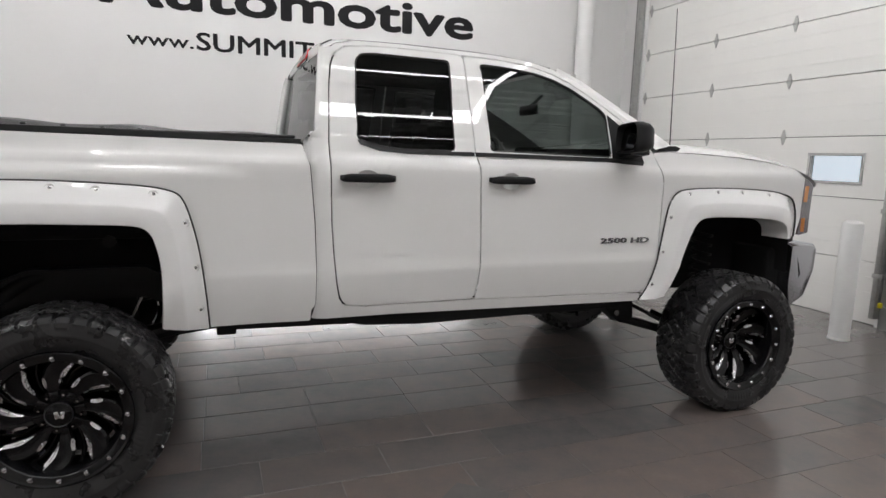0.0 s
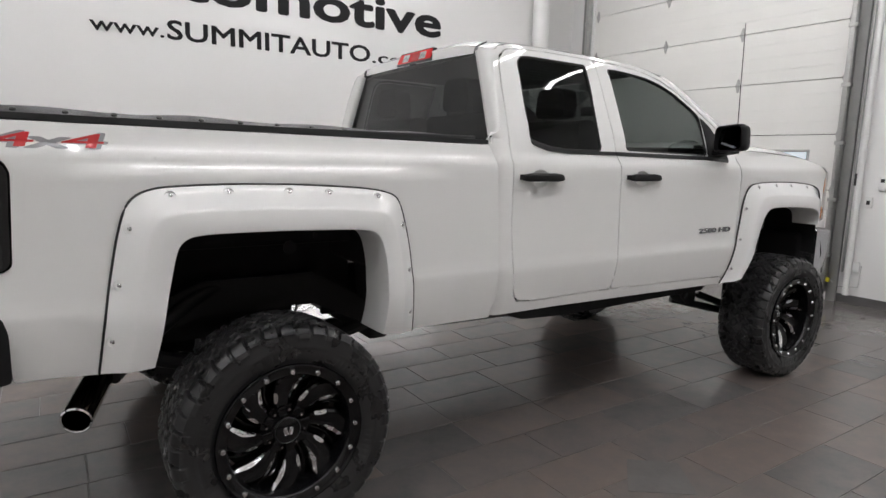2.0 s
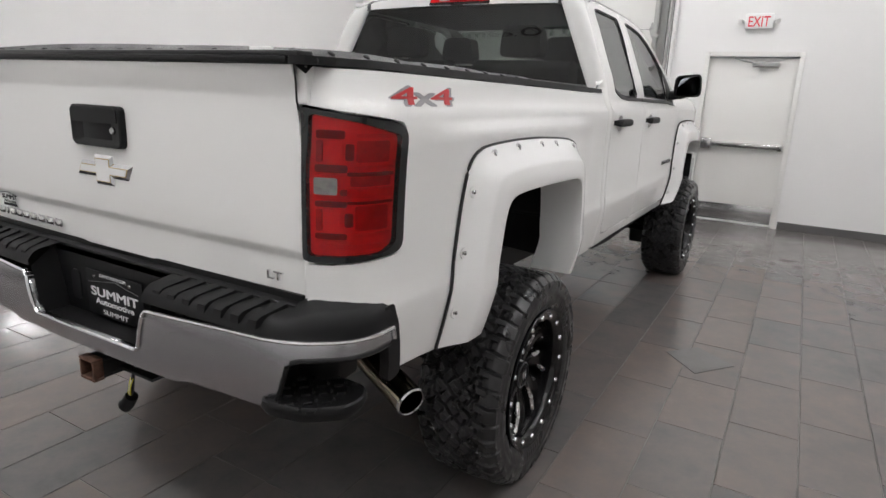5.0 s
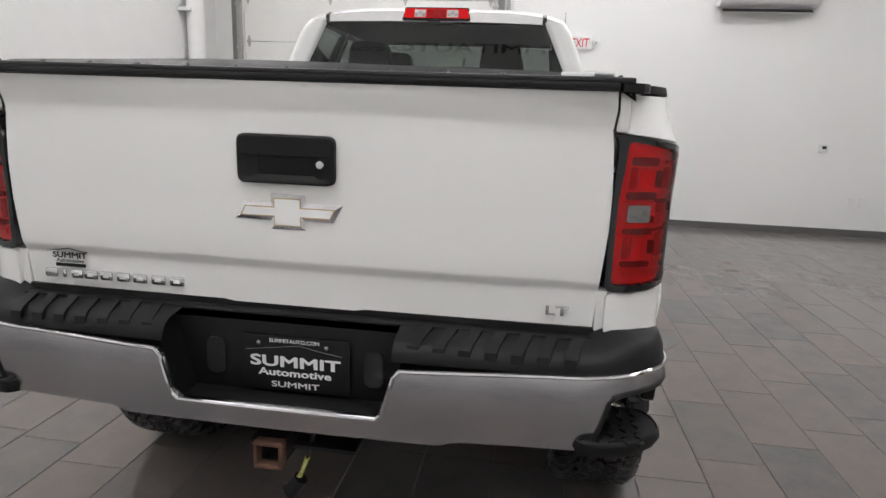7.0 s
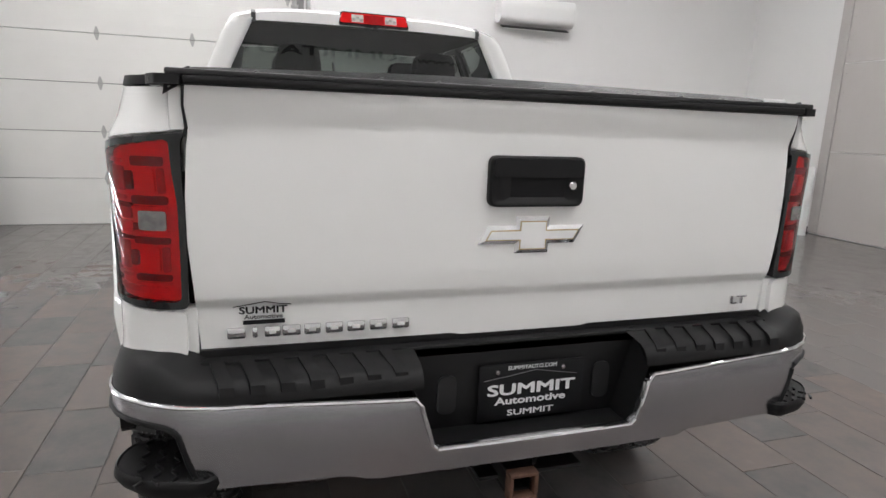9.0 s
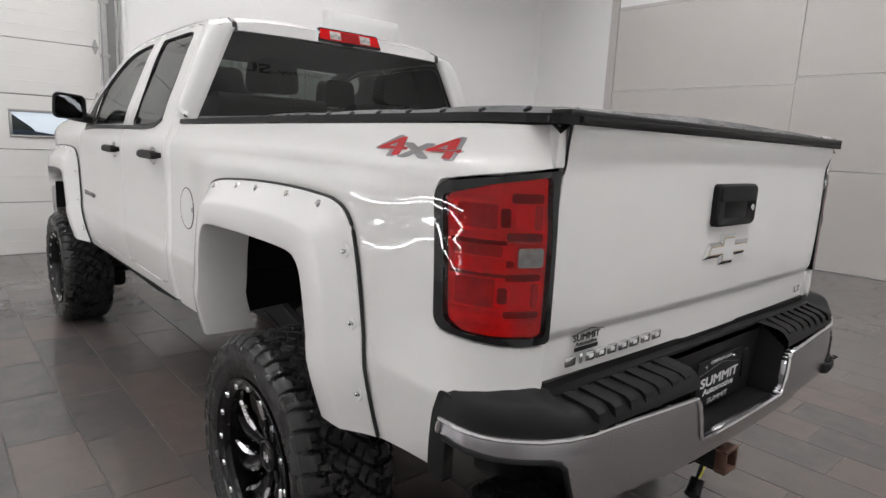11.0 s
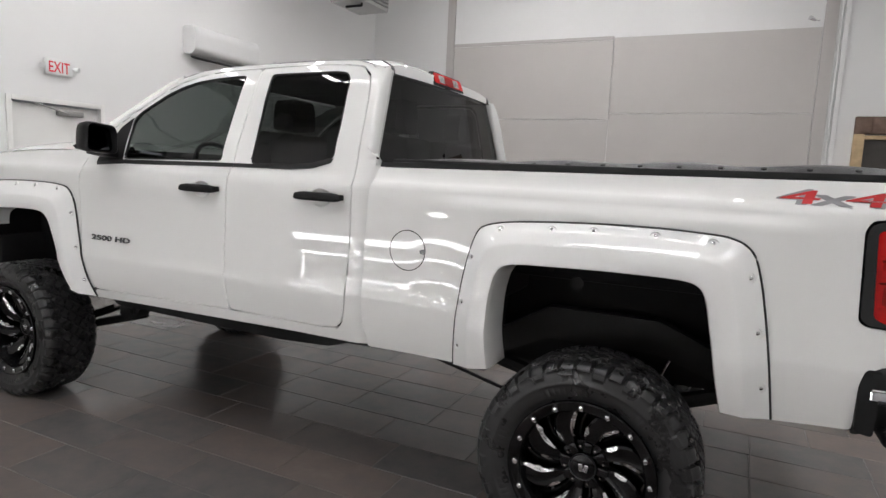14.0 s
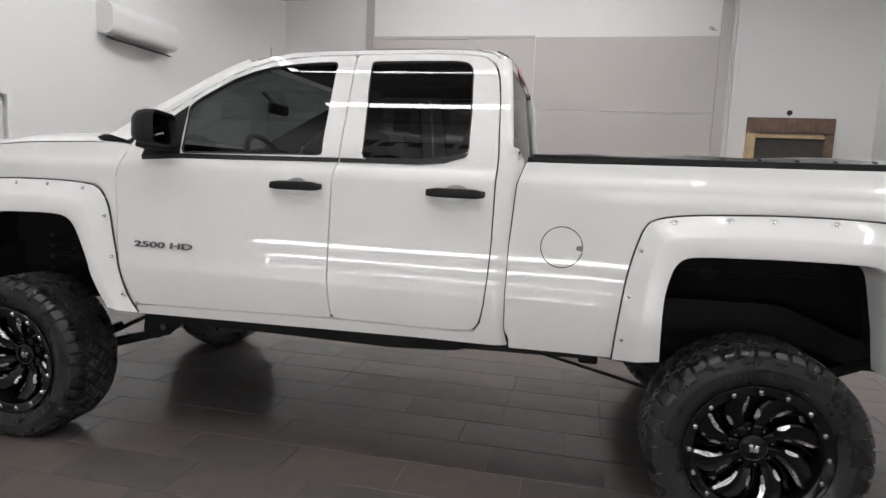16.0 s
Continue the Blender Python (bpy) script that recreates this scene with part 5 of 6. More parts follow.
for y0, y1 in ((-0.128, -0.062), (0.062, 0.128)):
    cl = part("cargo_lens", prism([(y0, 2.064), (y0, 2.106), (y1, 2.106), (y1, 2.064)], lambda u, v, w: lamp_face(u, v, w + 0.010), 0.003), LENS_WHITE, bl, "clear cargo lens")
    for k in range(3):
        part("reflector_cell", prism([(y0 + 0.003 + k * 0.021, 2.070 + 0.010 * (k % 2)), (y0 + 0.003 + k * 0.021, 2.086 + 0.008 * (k % 2)), (y0 + 0.021 + k * 0.021, 2.086 + 0.008 * (k % 2)), (y0 + 0.021 + k * 0.021, 2.070 + 0.010 * (k % 2))],
                                     lambda u, v, w: lamp_face(u, v, w + 0.013), 0.0015), LENS_GREY, cl)

EDGE = [(2.45, 0.690, 2.020), (2.52, 0.695, 1.995), (2.62, 0.705, 1.950), (2.75, 0.715, 1.885), (2.92, 0.735, 1.800), (3.05, 0.755, 1.735), (3.28, 0.80, 1.610)]
DSEAM = [(2.40, 2.0), (2.50, 1.956), (2.60, 1.898), (2.70, 1.834), (2.80, 1.766), (2.88, 1.708), (3.0, 1.605)]
for s in (-1, 1):
    lines = []
    for t in range(3):
        row = []
        for (ex, ey, ez), (dx, dz) in zip(EDGE, DSEAM):
            p, q = Vector((dx, half_width(dz) + 0.002, dz)), Vector((ex, ey, ez))
            m = p.lerp(q, t / 2)
            if t == 1:
                m += Vector((0.012, 0.02, 0.025))
            row.append((m.x, s * m.y, m.z))
        lines.append(row)
    loft("windscreen_pillar", lines, PAINT, truck, sharp=80)
lines = []
for ex, ey, ez in EDGE:
    lines.append([(ex + 0.16 * (1 - q * q), ey * q, ez + 0.045 * (1 - q * q)) for q in np.linspace(-1, 1, 15)])
loft("windscreen", lines, WINDSHIELD, truck, "clear windscreen")
lines = []
for x, z7, zf in ((3.05, 1.605, 1.590), (3.22, 1.632, 1.594), (3.375, 1.642, 1.590), (3.652, 1.637, 1.578), (3.846, 1.621, 1.560), (4.05, 1.592, 1.527), (4.20, 1.565, 1.490), (4.30, 1.525, 1.455), (4.36, 1.475, 1.42), (4.37, 1.42, 1.40)):
    zh = zf + (z7 - zf) / 0.68
    ye = side_map(1)(x, zf)[1] - 0.004
    lines.append([(x + (0.05 if x > 4.1 else 0) * (1 - q * q), ye * q, zf + (zh - zf) * (1 - abs(q) ** 4)) for q in np.linspace(-1, 1, 25)])
loft("bonnet", lines, PAINT, truck, sharp=80)
for s in (-1, 1):
    part("cowl_vent", prism([(3.045, 1.595), (3.07, 1.632), (3.18, 1.636), (3.22, 1.622), (3.19, 1.600)], lambda u, v, w: (u, s * (0.60 + w), v - 0.004), 0.30), BLACK_PLASTIC, truck, "black cowl grille")
part("antenna", tube([(3.20, -0.83, 1.60), (3.185, -0.83, 2.0), (3.17, -0.83, 2.42)], 0.0035, 6, 0.002), RUBBER_TRIM, truck, "thin black whip aerial")
part("grille", box((4.20, -0.80, 0.98), (4.36, 0.80, 1.42), 0.02), BLACK_SATIN, truck, "dark front grille")
# front bumper
sec = rounded([(4.12, 1.045), (4.36, 1.025), (4.355, 0.86), (4.28, 0.67), (4.15, 0.60), (4.12, 0.75)], 0.02, 3)
lines = []
for y, q, dx in ((-0.986, 0.01, -0.02), (-0.985, 0.55, -0.02), (-0.98, 0.9, 0.0), (-0.93, 1.0, 0.03), (-0.7, 1.0, 0.07), (-0.3, 1.0, 0.09), (0.3, 1.0, 0.09), (0.7, 1.0, 0.07), (0.93, 1.0, 0.03), (0.98, 0.9, 0.0), (0.985, 0.55, -0.02), (0.986, 0.01, -0.02)):
    lines.append([(4.22 + (p.x - 4.22) * q + (dx if p.x > 4.2 else 0), y, 0.84 + (p.y - 0.84) * q) for p in sec])
loft("front_bumper", lines, BUMPER_CHROME, truck, "chrome front bumper", closed=True)
part("front_valance", box((4.02, -0.9, 0.62), (4.2, 0.9, 1.0), 0.03), VOID, truck)


# rear bumper
def bumper_map(u, v, off=0.0):
    a, s = abs(u), (1 if u >= 0 else -1)
    bulge = 0.012 * math.sin(min(max((v - 0.70) / 0.26, 0), 1) * math.pi)
    if a < 0.70:
        x, y, nx, ny = -1.165 + 0.02 * (a / 0.7) ** 2, a, -1, 0
    else:
        t = min((a - 0.70) / 0.33, 1.0) * math.pi / 2
        x, y, nx, ny = -1.145 + 0.20 * (1 - math.cos(t)) ** 1.15, 0.70 + 0.29 * math.sin(t), -math.cos(t), math.sin(t)
        if a > 1.03:
            x += a - 1.03
    return (x + nx * (off + bulge), s * (y + ny * (off + bulge)), v)


BC = (0.74, 0.78, 0.82, 0.86, 0.90, 0.94, 0.98, 1.02)
cuts = [c * k for c in BC for k in (-1, 1)]
bump = new("rear_bumper")
bump.parent = truck
tagged(bump, "chrome step bumper with black pads and corner steps")
hc = [(0.0, 0.706), (0.435, 0.706), (0.47, 0.722), (0.770, 0.728), (0.786, 0.79), (0.802, 0.860), (0.825, 0.880), (0.90, 0.885), (1.04, 0.887), (1.08, 0.891), (1.08, 0.922), (0.90, 0.926), (0.60, 0.915), (0.327, 0.902), (0.312, 0.885), (0.284, 0.785), (0.268, 0.768), (0.0, 0.764)]
sheet("chrome_face", rounded(hc[1:-1] + [(-y, z) for y, z in hc[1:-1]][::-1], 0.008, 2), bumper_map, BUMPER_CHROME, bump, du=0.08, dv=0.03, cu=cuts, thick=0.02, ref=(0, 0, 0.8), label="dulled chrome face bar")
edge = [(y, z + 0.001) for y, z in hc[9:-1]]
uv = []
full = edge + [(-y, z) for y, z in edge[::-1]]
for (u0, v0), (u1, v1) in zip(full, full[1:]):
    uv += [(u0 + (u1 - u0) * k / 6, v0 + (v1 - v0) * k / 6) for k in range(6)]
part("chrome_bead", tube([bumper_map(u, v, 0.003) for u, v in uv + full[-1:]], 0.006, 8), CHROME, bump, "bright chrome top bead")
# black upper pad: outer lip, step surface, raised ends
lines = []
us = [k / 120 * 2.16 - 1.08 for k in range(121)]
for v, off, pull in ((0.925, 0.0, 0.0), (0.945, 0.002, 0.0), (0.965, -0.012, 0.0), (0.975, -0.03, 0.0), (0.985, -0.10, 0.0), (0.987, -0.14, 0.0)):
    row = []
    for u in us:
        q = min(max((abs(u) - 0.78) / 0.10, 0), 1)
        lift = 0.030 * q * q * (3 - 2 * q) * min(max((v - 0.93) / 0.03, 0), 1)
        p = bumper_map(u, v + lift, max(off, -0.14 + 0.08 * min(max((abs(u) - 0.80) / 0.15, 0), 1)))
        row.append(p)
    lines.append(row)
keep = []
for side in (-1, 1):
    idx = [i for i, u in enumerate(us) if u * side > 0.30]
    keep.append(loft("step_pad", [[row[i] for i in idx] for row in lines], BLACK_PLASTIC, bump, "ribbed black plastic step pad", sharp=45))
for side, pad in zip((-1, 1), keep):
    for k in range(7):
        y = side * (0.355 + k * 0.064)
        rib = [(-1.156, 0.945), (-1.152, 0.966), (-1.140, 0.975), (-1.066, 0.992), (-1.060, 0.975)]
        part("pad_rib", prism(rib, lambda u, v, w: (u, y + side * (w + (u + 1.10) * 0.25), v), 0.030), BLACK_PLASTIC, pad)
part("back_pad", box((-1.06, -0.80, 0.955), (-0.98, 0.80, 0.990), 0.006), BLACK_PLASTIC, bump)
# dark strip fills the gap under the gate in place of its shade
part("gate_gap_shade", box((-1.03, -0.80, 0.985), (-0.97, 0.80, 1.008)), STEEL_BLACK, bump)
well = bmesh.new()
for lo, hi in (((-1.06, -0.34, 0.74), (-1.045, 0.34, 0.985)), ((-1.165, -0.30, 0.745), (-1.045, 0.30, 0.760))):
    add_box(well, lo, hi, 0.004)
for side in (-1, 1):
    vs = [well.verts.new(p) for p in ((-1.15, side * 0.325, 0.915), (-1.055, side * 0.335, 0.98), (-1.055, side * 0.275, 0.755), (-1.16, side * 0.272, 0.755))]
    well.faces.new(vs)
part("plate_well", well, BLACK_PLASTIC, bump, "black licence plate recess")
for y in (0.215, -0.235):
    oval = rounded([(y - 0.026, 0.80), (y - 0.026, 0.905), (y + 0.026, 0.905), (y + 0.026, 0.80)], 0.025, 5)
    part("light_pocket", prism([(p.x, p.y) for p in oval], lambda u, v, w: (-1.06 - w, u, v), 0.006), BLACK_SATIN, bump)
pl = part("licence_plate", box((-1.076, -0.172, 0.772), (-1.071, 0.132, 0.928), 0.002), INK, bump, "black dealer plate with white lettering")
for body, h, w, y, z, b in (("SUMMITAUTO.COM", 0.011, 0.140, 0.052, 0.911, 0.01), ("SUMMIT", 0.031, 0.252, 0.106, 0.842, 0.03), ("Automotive", 0.021, 0.205, 0.085, 0.815, 0.03), ("SUMMIT", 0.017, 0.135, 0.048, 0.782, 0.02)):
    letters("plate_lettering", body, h, w, REAR(y, z, -1.0762), WHITE_INK, pl, "", 0.0006, b)
part("plate_ridge", tube([(-1.0768, 0.12, 0.885), (-1.0768, 0.06, 0.893), (-1.0768, -0.03, 0.906), (-1.0768, -0.10, 0.893), (-1.0768, -0.15, 0.885)], 0.0008, 5), DECAL_GREY, pl)
for y in (0.082, -0.108):
    part("plate_screw", lathe([(0.007, 0), (0.006, 0.003), (0.0, 0.0035)], 12, m=pose(-1.076, y, 0.907, 0, 0, 90)), STAINLESS, pl)
for s in (-1, 1):
    # recess under the chrome band, the black lip over it, the corner step in it
    sheet("recess_wall", rounded([(s * 0.775, 0.745), (s * 0.80, 0.87), (s * 0.82, 0.884), (s * 1.09, 0.890), (s * 1.10, 0.75), (s * 0.95, 0.74)], 0.01), lambda u, v: bumper_map(u, v, -0.14), BLACK_PLASTIC, bump, du=0.05, cu=cuts, thick=0.03, ref=(0, 0, 0.8), label="black bumper end")
    lip = [bumper_map(s * u, v, 0.0) for u, v in ((0.772, 0.729), (0.788, 0.79), (0.803, 0.858), (0.812, 0.870), (0.828, 0.877), (0.86, 0.880), (0.90, 0.881), (0.94, 0.881), (0.98, 0.882), (1.02, 0.883), (1.06, 0.886))]
    part("recess_lip", tube(lip, 0.007, 8), BLACK_PLASTIC, bump)
    sheet("end_side", rounded([(s * 1.062, 0.765), (s * 1.055, 0.985), (s * 1.10, 0.985), (s * 1.115, 0.93), (s * 1.115, 0.775)], 0.015), lambda u, v: bumper_map(u, v, -0.004), BLACK_PLASTIC, bump, du=0.03, cu=cuts, thick=0.03, ref=(0, 0, 0.8))
    foot = rounded([(-0.95, 0.75), (-0.952, 0.955), (-1.0, 0.985), (-1.07, 0.988), (-1.150, 0.900), (-1.175, 0.775), (-1.10, 0.745)], 0.035, 5)
    bm = bmesh.new()
    rows = [[bm.verts.new((-1.05 + (q.x + 1.05) * k, s * (0.86 + (q.y - 0.86) * k), z)) for q in foot] for k, z in ((0.62, 0.712), (0.93, 0.722), (1.02, 0.742), (1.0, 0.760), (0.96, 0.764), (0.94, 0.760))]
    for a, b in zip(rows, rows[1:]):
        for k in range(len(foot)):
            bm.faces.new((a[k], a[(k + 1) % len(foot)], b[(k + 1) % len(foot)], b[k]))
    bm.faces.new(rows[0]), bm.faces.new(rows[-1])
    st = part("corner_step", bm, BLACK_PLASTIC, bump, "black plastic corner step with tread nubs")
    for i in range(7):
        for j in range(6):
            x, y = -1.145 + i * 0.030, 0.785 + j * 0.035
            if y > 0.95 + 0.25 * min(0.0, x + 1.06) or y > 0.96:
                continue
            mm = pose(x, s * y, 0.761, 0, 0, 40 if (i + j) % 2 else -40)
            part("tread_nub", box((-0.011, -0.0035, -0.003), (0.011, 0.0035, 0.005), 0.0015, m=mm), BLACK_PLASTIC, st)
    part("step_riser", box((-1.12, min(s * 0.735, s * 0.765), 0.735), (-0.95, max(s * 0.735, s * 0.765), 0.90), 0.01), BLACK_PLASTIC, bump)

# hitch and trailer plug
hitch = new("tow_hitch")
hitch.parent = truck
tagged(hitch, "black receiver hitch with a rusty tube end")
part("cross_tube", tube([(-0.92, -0.55, 0.66), (-0.92, 0.55, 0.66)], 0.035, 12), STEEL_BLACK, hitch)
bm = bmesh.new()
for lo, hi in (((-1.13, -0.010, 0.586), (-0.90, 0.064, 0.597)), ((-1.13, -0.010, 0.646), (-0.90, 0.064, 0.657)), ((-1.13, -0.010, 0.597), (-0.90, 0.001, 0.646)), ((-1.13, 0.053, 0.597), (-0.90, 0.064, 0.646))):
    add_box(bm, lo, hi, 0.002)
part("receiver", bm, STEEL_BLACK, hitch)
bm = bmesh.new()
for lo, hi in (((-1.165, -0.013, 0.583), (-1.13, 0.067, 0.593)), ((-1.165, -0.013, 0.650), (-1.13, 0.067, 0.660)), ((-1.165, -0.013, 0.593), (-1.13, -0.003, 0.650)), ((-1.165, 0.057, 0.593), (-1.13, 0.067, 0.650))):
    add_box(bm, lo, hi, 0.003)
part("collar", bm, RUST, hitch, "rusty square tube collar")
part("cover", box((-1.15, -0.05, 0.69), (-1.08, 0.05, 0.735), 0.01), BLACK_SATIN, hitch)
part("chain_plate", box((-1.08, -0.19, 0.60), (-0.95, 0.12, 0.612), 0.004), STEEL_BLACK, hitch)
plug = part("trailer_plug", tube(smooth_line([(-1.05, -0.06, 0.64), (-1.055, -0.045, 0.57), (-1.05, -0.03, 0.525), (-1.05, -0.012, 0.485)], 4), 0.006, 8), RUBBER_TRIM, hitch, "hanging trailer plug")
part("plug_body", tube([(-1.05, -0.02, 0.49), (-1.052, 0.004, 0.455), (-1.054, 0.016, 0.445)], 0.022, 12, 0.026), BLACK_PLASTIC, plug)
for k in range(3):
    part("wire", tube(smooth_line([(-1.058, -0.050 + 0.006 * k, 0.565), (-1.062, -0.036 + 0.004 * k, 0.53), (-1.056, -0.022 + 0.006 * k, 0.495)], 3), 0.0022, 5), (YELLOW, WHITE_INK, YELLOW)[k], plug)

# exhaust
ex = new("exhaust")
ex.parent = truck
part("tail_pipe", tube(smooth_line([(0.3, -0.42, 0.80), (-0.1, -0.50, 0.92), (-0.35, -0.56, 0.80), (-0.48, -0.62, 0.70), (-0.57, -0.72, 0.655)], 4), 0.035, 12), STEEL_BLACK, ex)
tip = Matrix.Translation((-0.679, -0.882, 0.606)) @ Vector((-0.33, -0.90, -0.24)).to_track_quat("Y", "Z").to_matrix().to_4x4()
part("tip", lathe([(0.040, -0.24), (0.050, -0.20), (0.050, 0.055), (0.0485, 0.060), (0.044, 0.058), (0.043, 0.0), (0.036, -0.22)], 32, m=tip), TIP, ex, "polished black exhaust tip")
part("tip_ring", lathe([(0.0505, 0.050), (0.0515, 0.058), (0.047, 0.0625), (0.044, 0.060)], 32, m=tip), CHROME, ex)

# tonneau cover
cov = new("bed_cover")
cov.parent = truck
tagged(cov, "black soft vinyl bed cover with snap fasteners")
lines = []
xs = list(np.linspace(0.985, -1.055, 60))
for x in xs:
    row = []
    base = float(np.interp(x, [-1.05, -0.85, 0.0, 0.985], [1.627, 1.630, 1.620, 1.602]))
    for q in np.linspace(-1, 1, 33):
        y = q * 0.845
        crown = 0.016 * (1 - q ** 2) + 0.013 * math.sin((x + 1.0) / 2.04 * math.pi * 4) ** 2 * (1 - q ** 8)
        crown += 0.003 * noise.noise((x * 3, y * 3, 0.3)) * (1 - q ** 6)
        drop = 0.030 * max(0, (abs(q) - 0.965) / 0.035) ** 1.0
        end = 0.026 * max(0, (-1.035 - x) / 0.02)
        row.append((x, y, base + crown - drop - end))
    lines.append(row)
loft("vinyl", lines, VINYL, cov, sharp=70)
for s in (-1, 1):
    part("side_rail", box((-1.045, min(s * 0.80, s * 0.872), 1.594), (0.985, max(s * 0.80, s * 0.872), 1.608), 0.004), BLACK_SATIN, cov)
part("rear_rail", box((-1.074, -0.838, 1.611), (-1.02, 0.838, 1.624), 0.004), BLACK_SATIN, cov)
for k in range(13):
    y = -0.80 + k * 1.60 / 12
    part("snap", lathe([(0.011, -0.004), (0.010, 0.0015), (0.006, 0.003), (0.0, 0.0032)], 12, m=Matrix.Translation((-1.052, y, 1.6235)) @ pose(0, 0, 0, 60, 0, 0)), BLACK_SATIN, cov)
for s in (-1, 1):
    for k in range(14):
        x = -0.95 + k * 0.142
        z = float(np.interp(x, [-1.05, -0.85, 0.0, 0.985], [1.627, 1.630, 1.620, 1.602])) - 0.004
        part("snap", lathe([(0.011, -0.004), (0.010, 0.001), (0.006, 0.003), (0.0, 0.0035)], 12, m=Matrix.Translation((x, s * 0.835, z + 0.001)) @ pose(0, 0, 0, 60 if s > 0 else 120, 0, 0)), BLACK_SATIN, cov)
part("maker_tag", box((-1.062, -0.745, 1.624), (-1.056, -0.67, 1.633), 0.001, m=pose(0, 0, 0)), WHITE_INK, cov, "small pale maker tag")

# dark lining behind the panels: cab tub, bed box, wheel wells; solid black boxes added to keep the gaps dark
for lo, hi, nm in (((1.13, -0.90, 0.76), (3.0, 0.90, 1.30), "cab_tub"), ((0.45, -0.90, 1.00), (1.04, 0.90, 1.55), "bed_box"), ((-0.98, -0.78, 1.02), (-0.52, 0.78, 1.55), "bed_box"), ((-0.55, -0.62, 1.10), (0.48, 0.62, 1.55), "bed_box"),
                   ((3.05, -0.55, 0.85), (4.1, 0.55, 1.5), "engine_bay"), ((-0.98, -0.80, 0.80), (-0.66, 0.80, 1.02), "rear_valance")):
    part(nm, box(lo, hi, 0.02), VOID, truck, smooth=False)
for s in (-1, 1):
    for x0, outer in ((0.0, [(-0.52, 0.80), (-0.46, 1.12), (-0.36, 1.27), (-0.1, 1.30), (0.2, 1.30), (0.37, 1.26), (0.46, 1.08), (0.50, 0.80)]),
                      (0.0, [(3.02, 0.78), (3.12, 1.06), (3.24, 1.24), (3.42, 1.30), (3.75, 1.30), (3.98, 1.24), (4.06, 1.12), (4.08, 0.85)])):
        pts = smooth_line([(x, z, 0) for x, z in outer], 4)
        loft("wheel_well", [[(p.x, s * 0.99, p.y) for p in pts], [(p.x, s * 0.60, p.y + 0.03) for p in pts]], VOID, truck, sharp=60)
        if outer[0][0] > 1:
            part("inner_panel", box((3.05, min(s * 0.55, s * 0.60), 0.80), (4.08, max(s * 0.55, s * 0.60), 1.32)), VOID, truck, smooth=False)
        else:
            for x0, x1, z0 in (((-0.70, 0.56, 0.64),) if s > 0 else ((-0.70, 0.24, 0.66), (0.24, 0.40, 0.84), (0.40, 0.54, 0.70))):
                part("inner_panel", box((x0, min(s * 0.37, s * 0.40), z0), (x1, max(s * 0.37, s * 0.40), 1.14)), VOID, truck, smooth=False)
            for hx, hz, hr in ((-0.30, 1.12, 0.022), (-0.18, 1.13, 0.012), (0.02, 1.12, 0.010), (0.16, 1.05, 0.030), (0.28, 1.10, 0.012)):
                part("drain_hole", tube([(hx, s * 0.619, hz + 0.04), (hx, s * 0.624, hz + 0.04)], hr, 16), STEEL_BLACK, truck)

